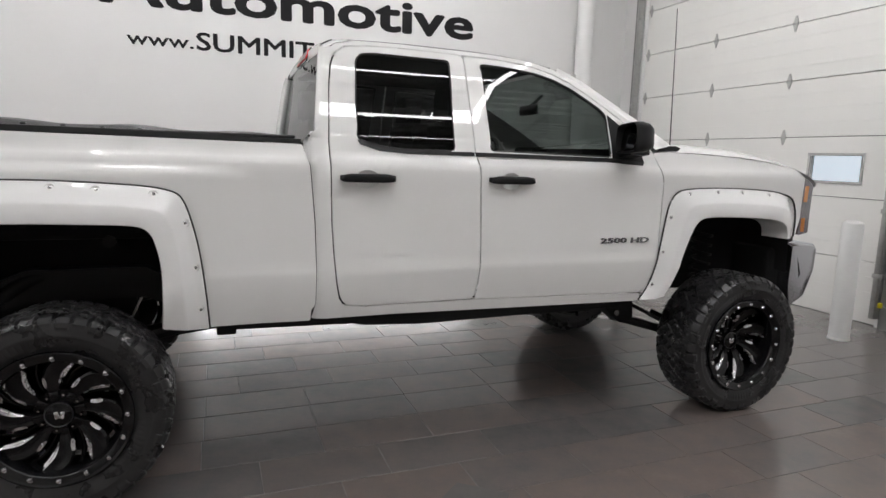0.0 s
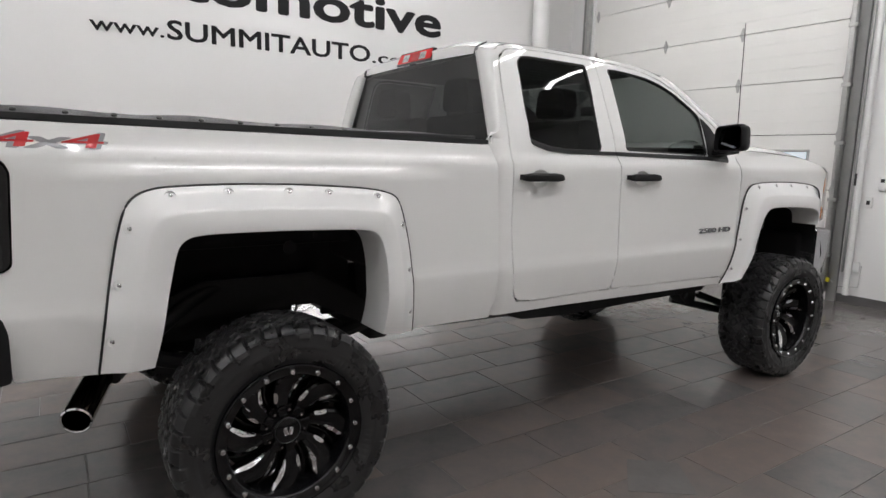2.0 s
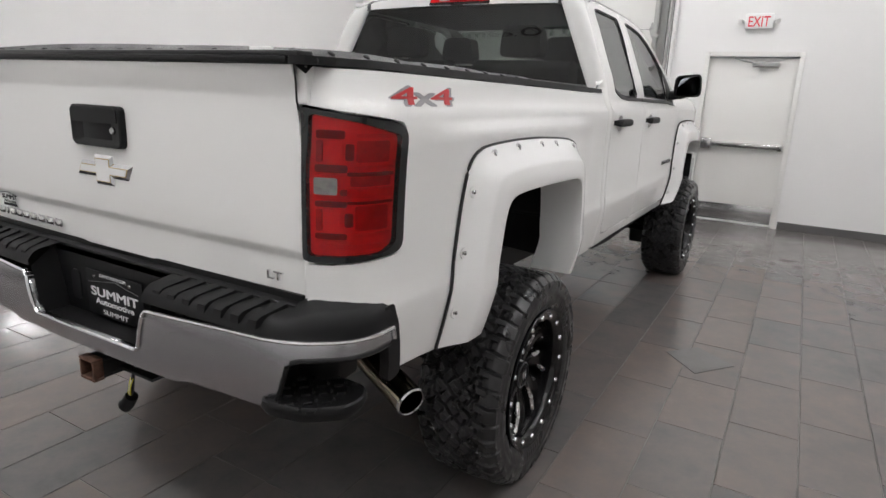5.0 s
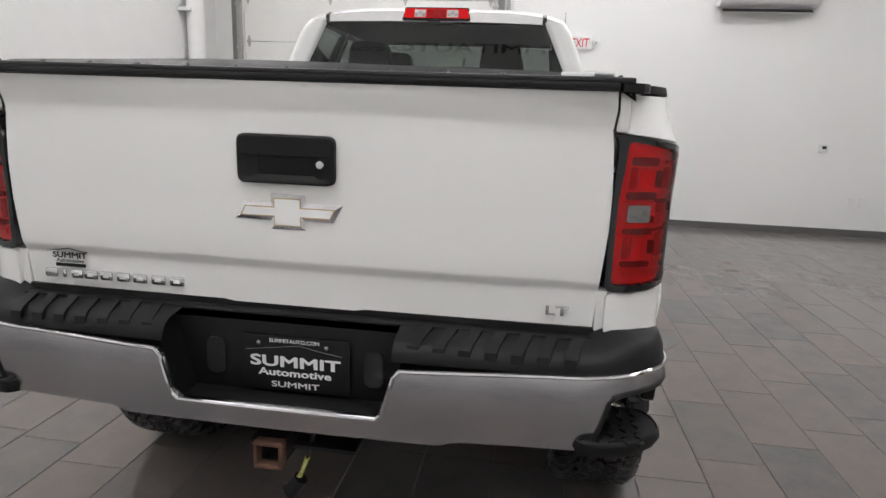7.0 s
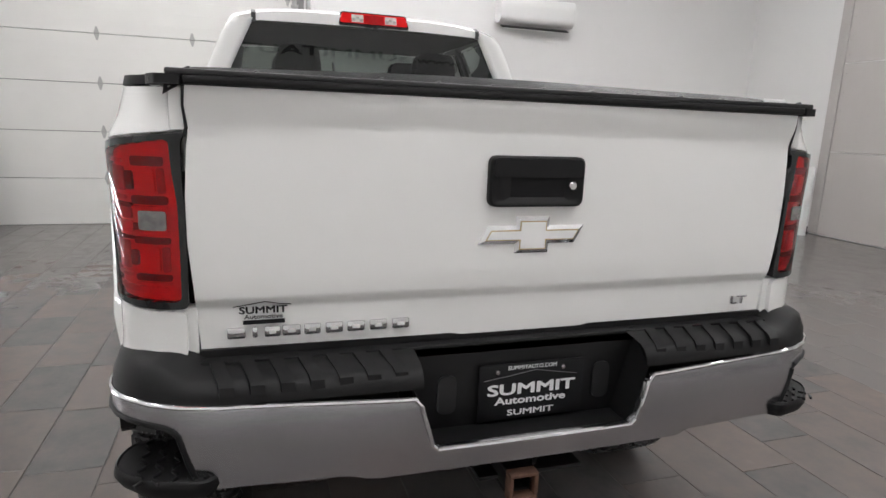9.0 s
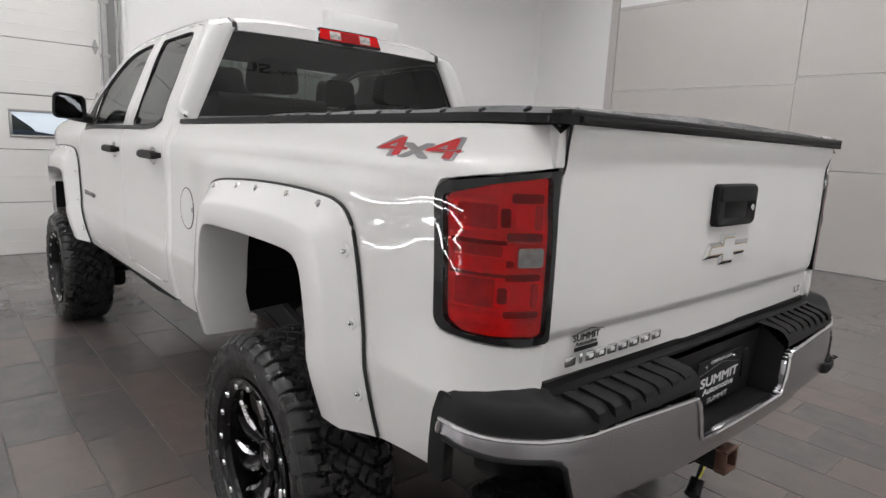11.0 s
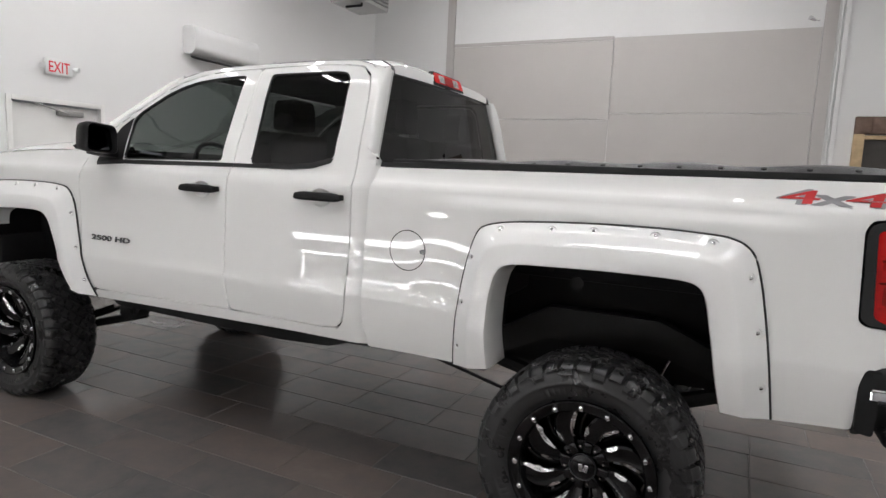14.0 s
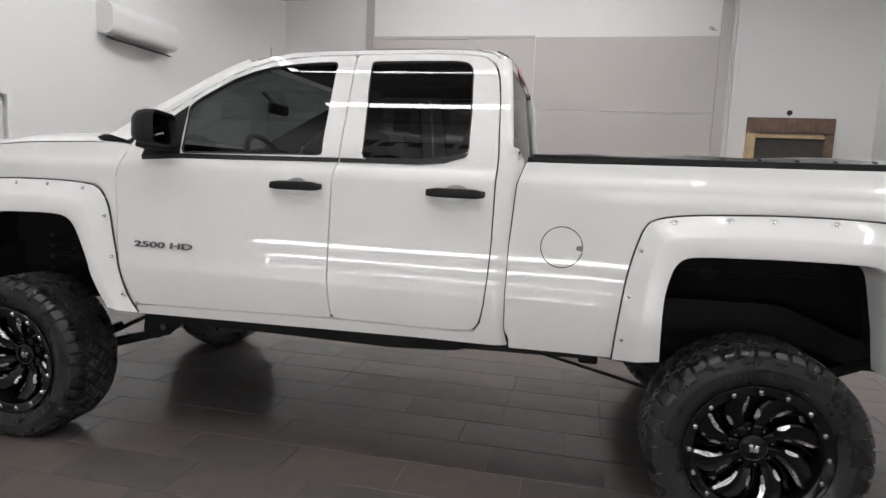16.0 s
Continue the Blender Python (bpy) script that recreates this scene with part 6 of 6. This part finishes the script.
# chassis
ch = new("chassis")
ch.parent = truck
tagged(ch, "black steel frame, axles and suspension")
for s in (-1, 1):
    part("frame_rail", prism([(-1.0, 0.80), (-0.5, 0.82), (-0.2, 0.95), (0.3, 0.95), (0.7, 0.72), (2.9, 0.68), (3.2, 0.82), (4.1, 0.82), (4.1, 0.68), (3.2, 0.68), (2.9, 0.56), (0.7, 0.60), (0.3, 0.80), (-0.2, 0.80), (-0.5, 0.70), (-1.0, 0.68)],
                             lambda u, v, w: (u, s * (0.46 + w), v), 0.08), STEEL_BLACK, ch, smooth=False)
    part("leaf_spring", tube(smooth_line([(-0.72, s * 0.52, 0.78), (-0.35, s * 0.52, 0.62), (0.0, s * 0.52, 0.55), (0.4, s * 0.52, 0.62), (0.78, s * 0.52, 0.72)], 4), 0.035, 8), STEEL_BLACK, ch)
    part("lift_block", box((-0.07, min(s * 0.48, s * 0.56), 0.44), (0.07, max(s * 0.48, s * 0.56), 0.60), 0.008), STEEL_BLACK, ch)
    part("rear_damper", tube([(-s * 0.10, s * 0.44, 0.42), (-s * 0.20, s * 0.43, 0.66)], 0.030, 12), STEEL_BLACK, ch)
    part("damper_rod", tube([(-0.20, 0.43, 0.65), (-0.29, 0.43, 0.86)] if s > 0 else [(0.21, -0.43, 0.66), (0.315, -0.43, 0.88)], 0.008, 8), STAINLESS, ch, "thin bright damper rod")
    if s > 0:
        part("traction_bar", tube([(0.30, s * 0.58, 0.48), (1.25, s * 0.52, 0.68)], 0.009, 8), STEEL_BLACK, ch)
    part("front_knuckle", box((3.55, min(s * 0.60, s * 0.78), 0.25), (3.78, max(s * 0.60, s * 0.78), 0.62), 0.03), STEEL_BLACK, ch)
    for ax in (3.12, 3.45):
        part("control_arm", tube([(ax, s * 0.48, 0.50), (3.45 + (ax - 3.12) * 0.5, s * 0.66, 0.42), (3.62, s * 0.76, 0.38)], 0.028, 10), STEEL_BLACK, ch)
    part("tie_rod", tube([(3.42, s * 0.30, 0.52), (3.44, s * 0.78, 0.46)], 0.014, 8), STEEL_BLACK, ch)
    part("torsion_arm", tube([(2.55, s * 0.50, 0.66), (3.10, s * 0.50, 0.58)], 0.022, 10), STEEL_BLACK, ch)
    part("drop_bracket", prism(rounded([(2.85, 0.70), (3.15, 0.70), (3.17, 0.52), (3.08, 0.49), (3.0, 0.55), (2.92, 0.64)], 0.03), lambda u, v, w: (u, s * (0.55 + w), v), 0.10), STEEL_BLACK, ch)
    part("bracket_bolt", tube([(3.03, s * 0.645, 0.57), (3.03, s * 0.665, 0.57)], 0.022, 6), STAINLESS, ch)
    part("front_coil", tube([(3.68 + 0.06 * math.cos(a * 0.6), s * (0.66 + 0.06 * math.sin(a * 0.6)), 0.55 + a * 0.006) for a in range(90)], 0.011, 6), STEEL_BLACK, ch)
part("rear_axle", tube([(0, -0.78, 0.43), (0, 0.78, 0.43)], 0.05, 16), STEEL_BLACK, ch)
part("differential", lathe([(0.0, -0.14), (0.10, -0.12), (0.16, -0.05), (0.17, 0.03), (0.12, 0.12), (0.0, 0.15)], 20, m=pose(0, 0, 0.43, 0, 0, 90)), STEEL_BLACK, ch)
part("drive_shaft", tube([(0.15, 0, 0.45), (1.9, 0, 0.68)], 0.045, 14), STEEL_BLACK, ch)
part("fuel_tank", box((0.75, 0.10, 0.56), (1.9, 0.44, 0.80), 0.05), VOID, ch)
part("skid_plate", box((1.95, -0.40, 0.56), (2.75, 0.40, 0.64), 0.03), STEEL_BLACK, ch)
part("silencer", tube([(0.75, -0.25, 0.66), (1.55, -0.25, 0.66)], 0.10, 16), STEEL_BLACK, ch)
part("belly_pan", prism(rounded([(1.1, 0.74), (2.9, 0.72), (2.85, 0.68), (1.6, 0.665), (1.3, 0.68)], 0.02), lambda u, v, w: (u, -0.90 + w, v), 1.80), VOID, ch, smooth=False)
for x in (0.62, 2.8):
    part("crossmember", box((x, -0.5, 0.56), (x + 0.10, 0.5, 0.66), 0.012), STEEL_BLACK, ch)

# cabin
cab = new("cabin")
cab.parent = truck
tagged(cab, "dark cloth cabin behind tinted glass")


def seat(x, y, w):
    out = rounded([(x - 0.20, 1.18), (x + 0.02, 1.18), (x - 0.10, 1.74), (x - 0.24, 1.74)], 0.05, 4)
    part("seat_back", prism([(p.x, p.y) for p in out], lambda u, v, k: (u, y - w / 2 + k, v), w), CLOTH, cab)
    hr = rounded([(-0.13, 1.755), (-0.11, 1.93), (0.11, 1.93), (0.13, 1.755)], 0.05, 4)
    part("headrest", prism([(y + p.x, p.y) for p in hr], lambda u, v, k: (x - 0.24 + k, u, v), 0.11), CLOTH, cab)
    part("seat_base", box((x - 0.15, y - w / 2, 1.10), (x + 0.38, y + w / 2, 1.24), 0.04), CLOTH, cab)


for y in (-0.40, 0.40):
    seat(2.12, y, 0.50)
for y in (-0.40, 0.40):
    seat(1.42, y, 0.60)
part("dashboard", prism(rounded([(2.62, 1.20), (2.60, 1.48), (2.72, 1.57), (3.15, 1.56), (3.15, 1.20)], 0.05, 4), lambda u, v, k: (u, -0.82 + k, v), 1.64), CLOTH, cab)
wheel_m = Matrix.Translation((2.52, 0.40, 1.50)) @ pose(0, 0, 0, 0, 0, 90) @ pose(0, 0, 0, 25, 0, 0)
part("steering_wheel", lathe([(0.19 + 0.016 * math.cos(a * math.tau / 8), 0.016 * math.sin(a * math.tau / 8)) for a in range(8)], 32, m=wheel_m, closed=True), BLACK_SATIN, cab)
part("steering_hub", tube([(2.60, 0.40, 1.46), (2.51, 0.40, 1.505)], 0.06, 12), BLACK_SATIN, cab)
part("inner_mirror", box((2.66, -0.13, 1.83), (2.69, 0.11, 1.90), 0.015), BLACK_SATIN, cab)
part("mirror_stem", tube([(2.68, 0, 1.88), (2.78, 0, 1.97)], 0.012, 8), BLACK_SATIN, cab)
part("headliner", box((1.2, -0.70, 2.035), (2.42, 0.70, 2.045)), CLOTH, cab, smooth=False)


# ---- wheels ----
def tyre_mesh():
    """An all-terrain tyre turned round the y axis: one moulded skin with diagonal centre blocks, shoulder blocks and sidewall lugs."""
    n = 768
    half = [(0.434, 0.126), (0.431, 0.134), (0.427, 0.142), (0.421, 0.149), (0.414, 0.1545), (0.406, 0.1585), (0.398, 0.161), (0.390, 0.1625), (0.381, 0.1635), (0.372, 0.1645),
            (0.362, 0.1655), (0.354, 0.1655), (0.350, 0.1640), (0.345, 0.1635), (0.334, 0.1625), (0.322, 0.1605), (0.310, 0.157), (0.300, 0.1525), (0.293, 0.148), (0.287, 0.145), (0.280, 0.148), (0.272, 0.140), (0.262, 0.128)]
    tread = [(0.438 - 0.004 * (y / 0.12) ** 2, y) for y in np.linspace(-0.122, 0.122, 61)]
    prof = np.array([(r, -y) for r, y in half[::-1]] + tread + half)
    r, y = prof[:, 0][:, None], prof[:, 1][:, None]
    d = np.gradient(prof, axis=0)
    nr, ny = d[:, 1] / np.hypot(d[:, 0], d[:, 1]), -d[:, 0] / np.hypot(d[:, 0], d[:, 1])
    k = np.arange(n)[None, :] / n
    side = np.where(y < 0, -1.0, 1.0)
    ay = np.abs(y)

    def groove(f, w):
        """1 on the block, 0 in the groove, for a phase f that counts the blocks."""
        t = np.abs((f % 1.0) - 0.5) * 2
        return np.clip((1 - t - w) / 0.10, 0, 1)

    zig = 0.16 * np.abs(((k * 72) % 1.0) - 0.5)
    wave = 0.10 * np.sign(np.sin(y * 105))
    centre = groove(k * 36 + y / 0.088 + zig, 0.09) * groove(k * 36 - y / 0.058 + 0.25 + wave, 0.10)
    centre *= 1 - 0.25 * (1 - groove(k * 72 + y / 0.044 + 2 * zig, 0.05))
    shift = np.where(y < 0, 0.5, 0.0)
    tooth = 0.22 * np.clip((ay - 0.085) / 0.06, 0, 1)
    shoulder = groove(k * 42 + shift + tooth, 0.13) * (1 - 0.4 * (1 - groove(k * 84 + shift + tooth, 0.08)) * (ay < 0.118))
    edge = 0.088 + 0.010 * np.sign(np.sin(math.tau * (k * 42 + shift)))
    rim = np.clip(np.abs(ay - edge) / 0.0035 - 0.9, 0, 1)
    h = np.where(ay < edge, centre, shoulder) * np.where(ay < 0.135, rim, 1.0)
    depth = np.where((ay <= 0.135) & (r > 0.42), 0.0150, np.clip(0.0125 * (r - 0.385) / 0.035, 0, 0.0125))
    lug = groove(k * 42 + shift + 0.22, 0.17) * np.where((np.floor(k * 42 + shift + 0.22) % 2) > 0, (r > 0.384), (r > 0.398))
    on_side = (r < 0.414) & (r > 0.375)
    lift = np.where(on_side, 0.0055 * lug, -depth * (1 - h))
    # plain raised bars where the small print stands
    print_ = (r > 0.316) & (r < 0.338) & (((k * 92) % 1.0) < 0.62) & (np.floor(k * 11.5) % 2 < 1)
    lift = np.where(print_, 0.0016, lift)
    ring = (r > 0.3495) & (r < 0.3545)
    lift = np.where(ring, 0.0015, lift)
    rr, yy = r + nr[:, None] * lift, y + ny[:, None] * lift
    ang = math.tau * k
    co = np.stack([rr * np.cos(ang), yy + 0 * ang, np.maximum(rr * np.sin(ang), -0.43)], axis=-1).reshape(-1, 3)
    m = len(prof)
    i, j = np.meshgrid(np.arange(m - 1), np.arange(n), indexing="ij")
    q = (j + 1) % n
    faces = np.stack([i * n + j, (i + 1) * n + j, (i + 1) * n + q, i * n + q], axis=-1).reshape(-1, 4)
    me = bpy.data.meshes.new("tyre")
    me.from_pydata(co.tolist(), [], faces.tolist())
    me.update()
    me.materials.append(TYRE)
    me.shade_smooth()
    me.set_sharp_from_angle(angle=radians(32))
    return me


def spoke_mesh(r0, r1, w0, w1, y0, y1, swirl, phase, thick, edges, lip=0.0035):
    """One swept blade with a hooked end; also its two bright milled edges."""
    rows = []
    for k in range(13):
        q = k / 12
        r = r0 + (r1 - r0) * q
        a = phase + swirl * q ** 1.8
        w = w0 + (w1 - w0) * math.sin(q * math.pi / 2) ** 1.4
        if q > 0.85:
            w *= 1 - 0.25 * (q - 0.85) / 0.15
        rows.append((r, a, w, y0 + (y1 - y0) * (q ** 0.8)))

    def at(r, a, side, w, y):
        return Vector((r * math.cos(a) - math.sin(a) * side * w, y, r * math.sin(a) + math.cos(a) * side * w))

    body = bmesh.new()
    grid = []
    for r, a, w, y in rows:
        grid.append([body.verts.new(at(r, a, s, w * k, y + h)) for s, k, h in ((-1, 1.0, -thick), (-1, 1.0, -0.006), (-1, 0.80, 0.0), (-1, 0.3, -0.004), (1, 0.3, -0.004), (1, 0.80, 0.0), (1, 1.0, -0.006), (1, 1.0, -thick))])
    for p, q in zip(grid, grid[1:]):
        for k in range(7):
            body.faces.new((p[k], p[k + 1], q[k + 1], q[k]))
    body.faces.new(grid[0]), body.faces.new(grid[-1])
    milled = []
    for s, rng in edges:
        bm = bmesh.new()
        prev = None
        n = rng[1] - rng[0]
        for i, (r, a, w, y) in enumerate(rows[rng[0]:rng[1]]):
            t = 0.25 + 0.75 * math.sin(math.pi * min(1, (i + 0.6) / n))
            cur = [bm.verts.new(at(r, a, s, w * 1.03, y - 0.006 - lip * 2 * t)), bm.verts.new(at(r, a, s, w * 1.02, y - 0.003)), bm.verts.new(at(r, a, s, w * (1 - 0.42 * t), y + 0.0022))]
            if prev:
                bm.faces.new((prev[0], prev[1], cur[1], cur[0])), bm.faces.new((prev[1], prev[2], cur[2], cur[1]))
            prev = cur
        milled.append(bm)
    return body, milled


def joined(bms):
    out = bmesh.new()
    for bm in bms:
        me = bpy.data.meshes.new("tmp")
        bm.to_mesh(me)
        bm.free()
        out.from_mesh(me)
        bpy.data.meshes.remove(me)
    return out


TYRE_MESH = tyre_mesh()


def wheel(x, y, turn, spin, lip, dish):
    """lip: how far the rim's flange stands out from the wheel's middle; dish: how deep the spokes lie behind it."""
    w = new("wheel")
    w.parent = truck
    w.matrix_local = pose(x, y, 0.43, 0, 0, turn) @ pose(0, 0, 0, 0, 0, 0)
    tagged(w, "black alloy wheel with milled spokes on a mud-terrain tyre")
    t = new("tyre", TYRE_MESH)
    t.parent = w
    face = lip - dish
    rim = part("rim", lathe([(0.270, -0.14), (0.255, -0.12), (0.240, -0.05), (0.236, face - 0.05), (0.237, lip - 0.030), (0.243, lip - 0.012), (0.249, lip - 0.006), (0.271, lip - 0.004),
                             (0.275, lip - 0.002), (0.282, lip + 0.003), (0.288, lip + 0.001), (0.288, lip - 0.012), (0.278, lip - 0.02)], 96), RIM, w)
    part("rim_edge", lathe([(0.2835, lip + 0.0032), (0.2865, lip + 0.0038), (0.2885, lip + 0.001)], 96), RIM, rim)
    part("drum", lathe([(0.0, face - 0.085), (0.15, face - 0.085), (0.17, face - 0.095), (0.232, face - 0.12)], 48), VOID, w, "dark brake drum behind the spokes")
    for k in range(8):
        ph = spin + k * math.tau / 8
        body, (m0, m1) = spoke_mesh(0.062, 0.238, 0.016, 0.050, face - 0.004, face + dish * 0.62 - 0.016, 0.34, ph, 0.05, ((1, (4, 13)), (-1, (4, 8))))
        sp = part("spoke", body, RIM, w, sharp=30)
        part("milled_edge", joined([m0, m1]), MILLED, sp, sharp=60)
        body, (m0, m1) = spoke_mesh(0.09, 0.236, 0.006, 0.012, face - 0.035, face + dish * 0.3 - 0.03, 0.30, ph + 0.40, 0.03, ((1, (7, 11)), (-1, (7, 8))))
        sp = part("lower_spoke", body, RIM, w, sharp=30)
        m1.free()
        part("milled_edge", m0, MILLED, sp, sharp=60)
        # knuckle between hub and spoke, with its stud
        mm = pose(0, 0, 0, 0, -math.degrees(ph), 0)
        part("knuckle", box((0.05, face - 0.03, -0.017), (0.098, face + 0.010, 0.017), 0.006, m=mm), RIM, w)
        nut = Vector((0.078 * math.cos(ph + 0.39), 0, 0.078 * math.sin(ph + 0.39)))
        part("lug_nut", tube([nut + Vector((0, face - 0.03, 0)), nut + Vector((0, face + 0.002, 0))], 0.0060, 8, 0.0045), STAINLESS, w)
    hub = part("hub", lathe([(0.100, face - 0.06), (0.098, face - 0.014), (0.060, face - 0.010), (0.054, face + 0.016), (0.046, face + 0.022), (0.0, face + 0.024)], 40), RIM, w)
    part("hub_ring", lathe([(0.049, face + 0.0215), (0.051, face + 0.0235), (0.054, face + 0.0195)], 40), BLACK_SATIN, hub)
    # plain bright shape on the cap
    for dx in (-0.011, 0.009):
        part("cap_mark", box((dx - 0.009, face + 0.0235, -0.018 + abs(dx) * 0.4), (dx + 0.006, face + 0.026, 0.016), 0.002, m=pose(0, 0, 0, 0, 12 if dx > 0 else -12, 0)), MILLED, hub)
    first = None
    for k in range(16):
        a = (k + 0.5) * math.tau / 16 + spin
        if first is None:
            first = part("rim_bolt", lathe([(0.0112, -0.004), (0.0112, 0.003), (0.0085, 0.0070), (0.0, 0.0085)], 12), MILLED, w, "small silver rim bolt")
            ob = first
        else:
            ob = new("rim_bolt", first.data)
            ob.parent = w
        ob.location = (0.2605 * math.cos(a), lip - 0.005, 0.2605 * math.sin(a))
    valve = Vector((0.228 * math.cos(spin + 0.1), lip - 0.03, 0.228 * math.sin(spin + 0.1)))
    part("valve", tube([valve, valve + Vector((-0.02 * math.cos(spin), 0.02, -0.02 * math.sin(spin)))], 0.004, 8), STAINLESS, w)
    return w


wheel(0.0, 0.91, 0, 0.15, 0.157, 0.085)
wheel(0.0, -0.94, 180, 0.60, 0.157, 0.085)
wheel(3.663, 0.92, 0, 0.40, 0.160, 0.135)
wheel(3.670, -0.945, 180, 0.25, 0.160, 0.135)


# ---- floor: porcelain tiles in a broken bond ----
floor = structure("floor", box((BX - 0.05, RY - 0.05, -0.10), (FX + 0.2, LY + 0.05, -0.0035)), GROUT, "glossy grey-brown porcelain tile floor with thin joints", "floor")
PX, PY, Y0 = 0.60, 0.31, 0.085
ROW = {-4: 0.20, -3: 0.53, -2: 0.54, -1: 0.545, 0: 0.15, 1: 0.55, 2: 0.355, 3: 0.157, 4: 0.30}


def tile_shape(x0, y0, x1, y1, base):
    c, g = 0.0014, 0.0023
    vs = [(x, y, -0.006) for x, y in ((x0 + g, y0 + g), (x1 - g, y0 + g), (x1 - g, y1 - g), (x0 + g, y1 - g))]
    vs += [(x, y, -c) for x, y, _ in vs]
    vs += [(x, y, 0.0) for x, y in ((x0 + g + c, y0 + g + c), (x1 - g - c, y0 + g + c), (x1 - g - c, y1 - g - c), (x0 + g + c, y1 - g - c))]
    fs = [(8, 9, 10, 11)] + [(k, (k + 1) % 4, 4 + (k + 1) % 4, 4 + k) for k in range(4)] + [(4 + k, 4 + (k + 1) % 4, 8 + (k + 1) % 4, 8 + k) for k in range(4)]
    return vs, [tuple(i + base for i in f) for f in fs]


one, one_faces = tile_shape(-PX / 2, -PY / 2, PX / 2, PY / 2, 0)
TILE_MESH = bpy.data.meshes.new("tile")
TILE_MESH.from_pydata(one, [], one_faces)
TILE_MESH.materials.append(TILE)
far_v, far_f, tilt = [], [], random.Random(8)
for k in range(int((RY - Y0) / PY) - 2, int((LY - Y0) / PY) + 2):
    y0 = Y0 + k * PY
    off = ROW.get(k, (0.15, 0.55, 0.35)[k % 3])
    for i in range(-8, 13):
        x0 = off + i * PX
        xa, xb, ya, yb = max(x0, BX), min(x0 + PX, FX + 0.1), max(y0, RY), min(y0 + PY, LY)
        if xb - xa < 0.02 or yb - ya < 0.02:
            continue
        cx, cy = x0 + PX / 2, y0 + PY / 2
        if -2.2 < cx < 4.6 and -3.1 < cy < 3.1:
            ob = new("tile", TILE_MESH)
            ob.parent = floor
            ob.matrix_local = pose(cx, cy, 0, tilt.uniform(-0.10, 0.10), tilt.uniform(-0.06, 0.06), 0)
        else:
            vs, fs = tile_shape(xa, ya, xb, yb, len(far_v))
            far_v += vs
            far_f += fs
rest = finish("far_tiles", far_v, far_f, TILE_FAR_LIT, floor, "grey-brown porcelain tiles further off, coloured paler for the brighter floor there", smooth=False)
tagged(rest, kind="stuff")

# a loose pale tile laid askew on the floor beside the truck
loose = thing("loose_tile", "pale grey loose tile lying askew on the floor", "tile", (1.655, -1.545, 0))
part("slab", prism(rounded([(0.01, 0.205), (0.205, 0.045), (0.03, -0.19), (-0.225, 0.0)], 0.006, 2), lambda u, v, w: (u, v, 0.0012 + w), 0.003), LOOSE, loose)
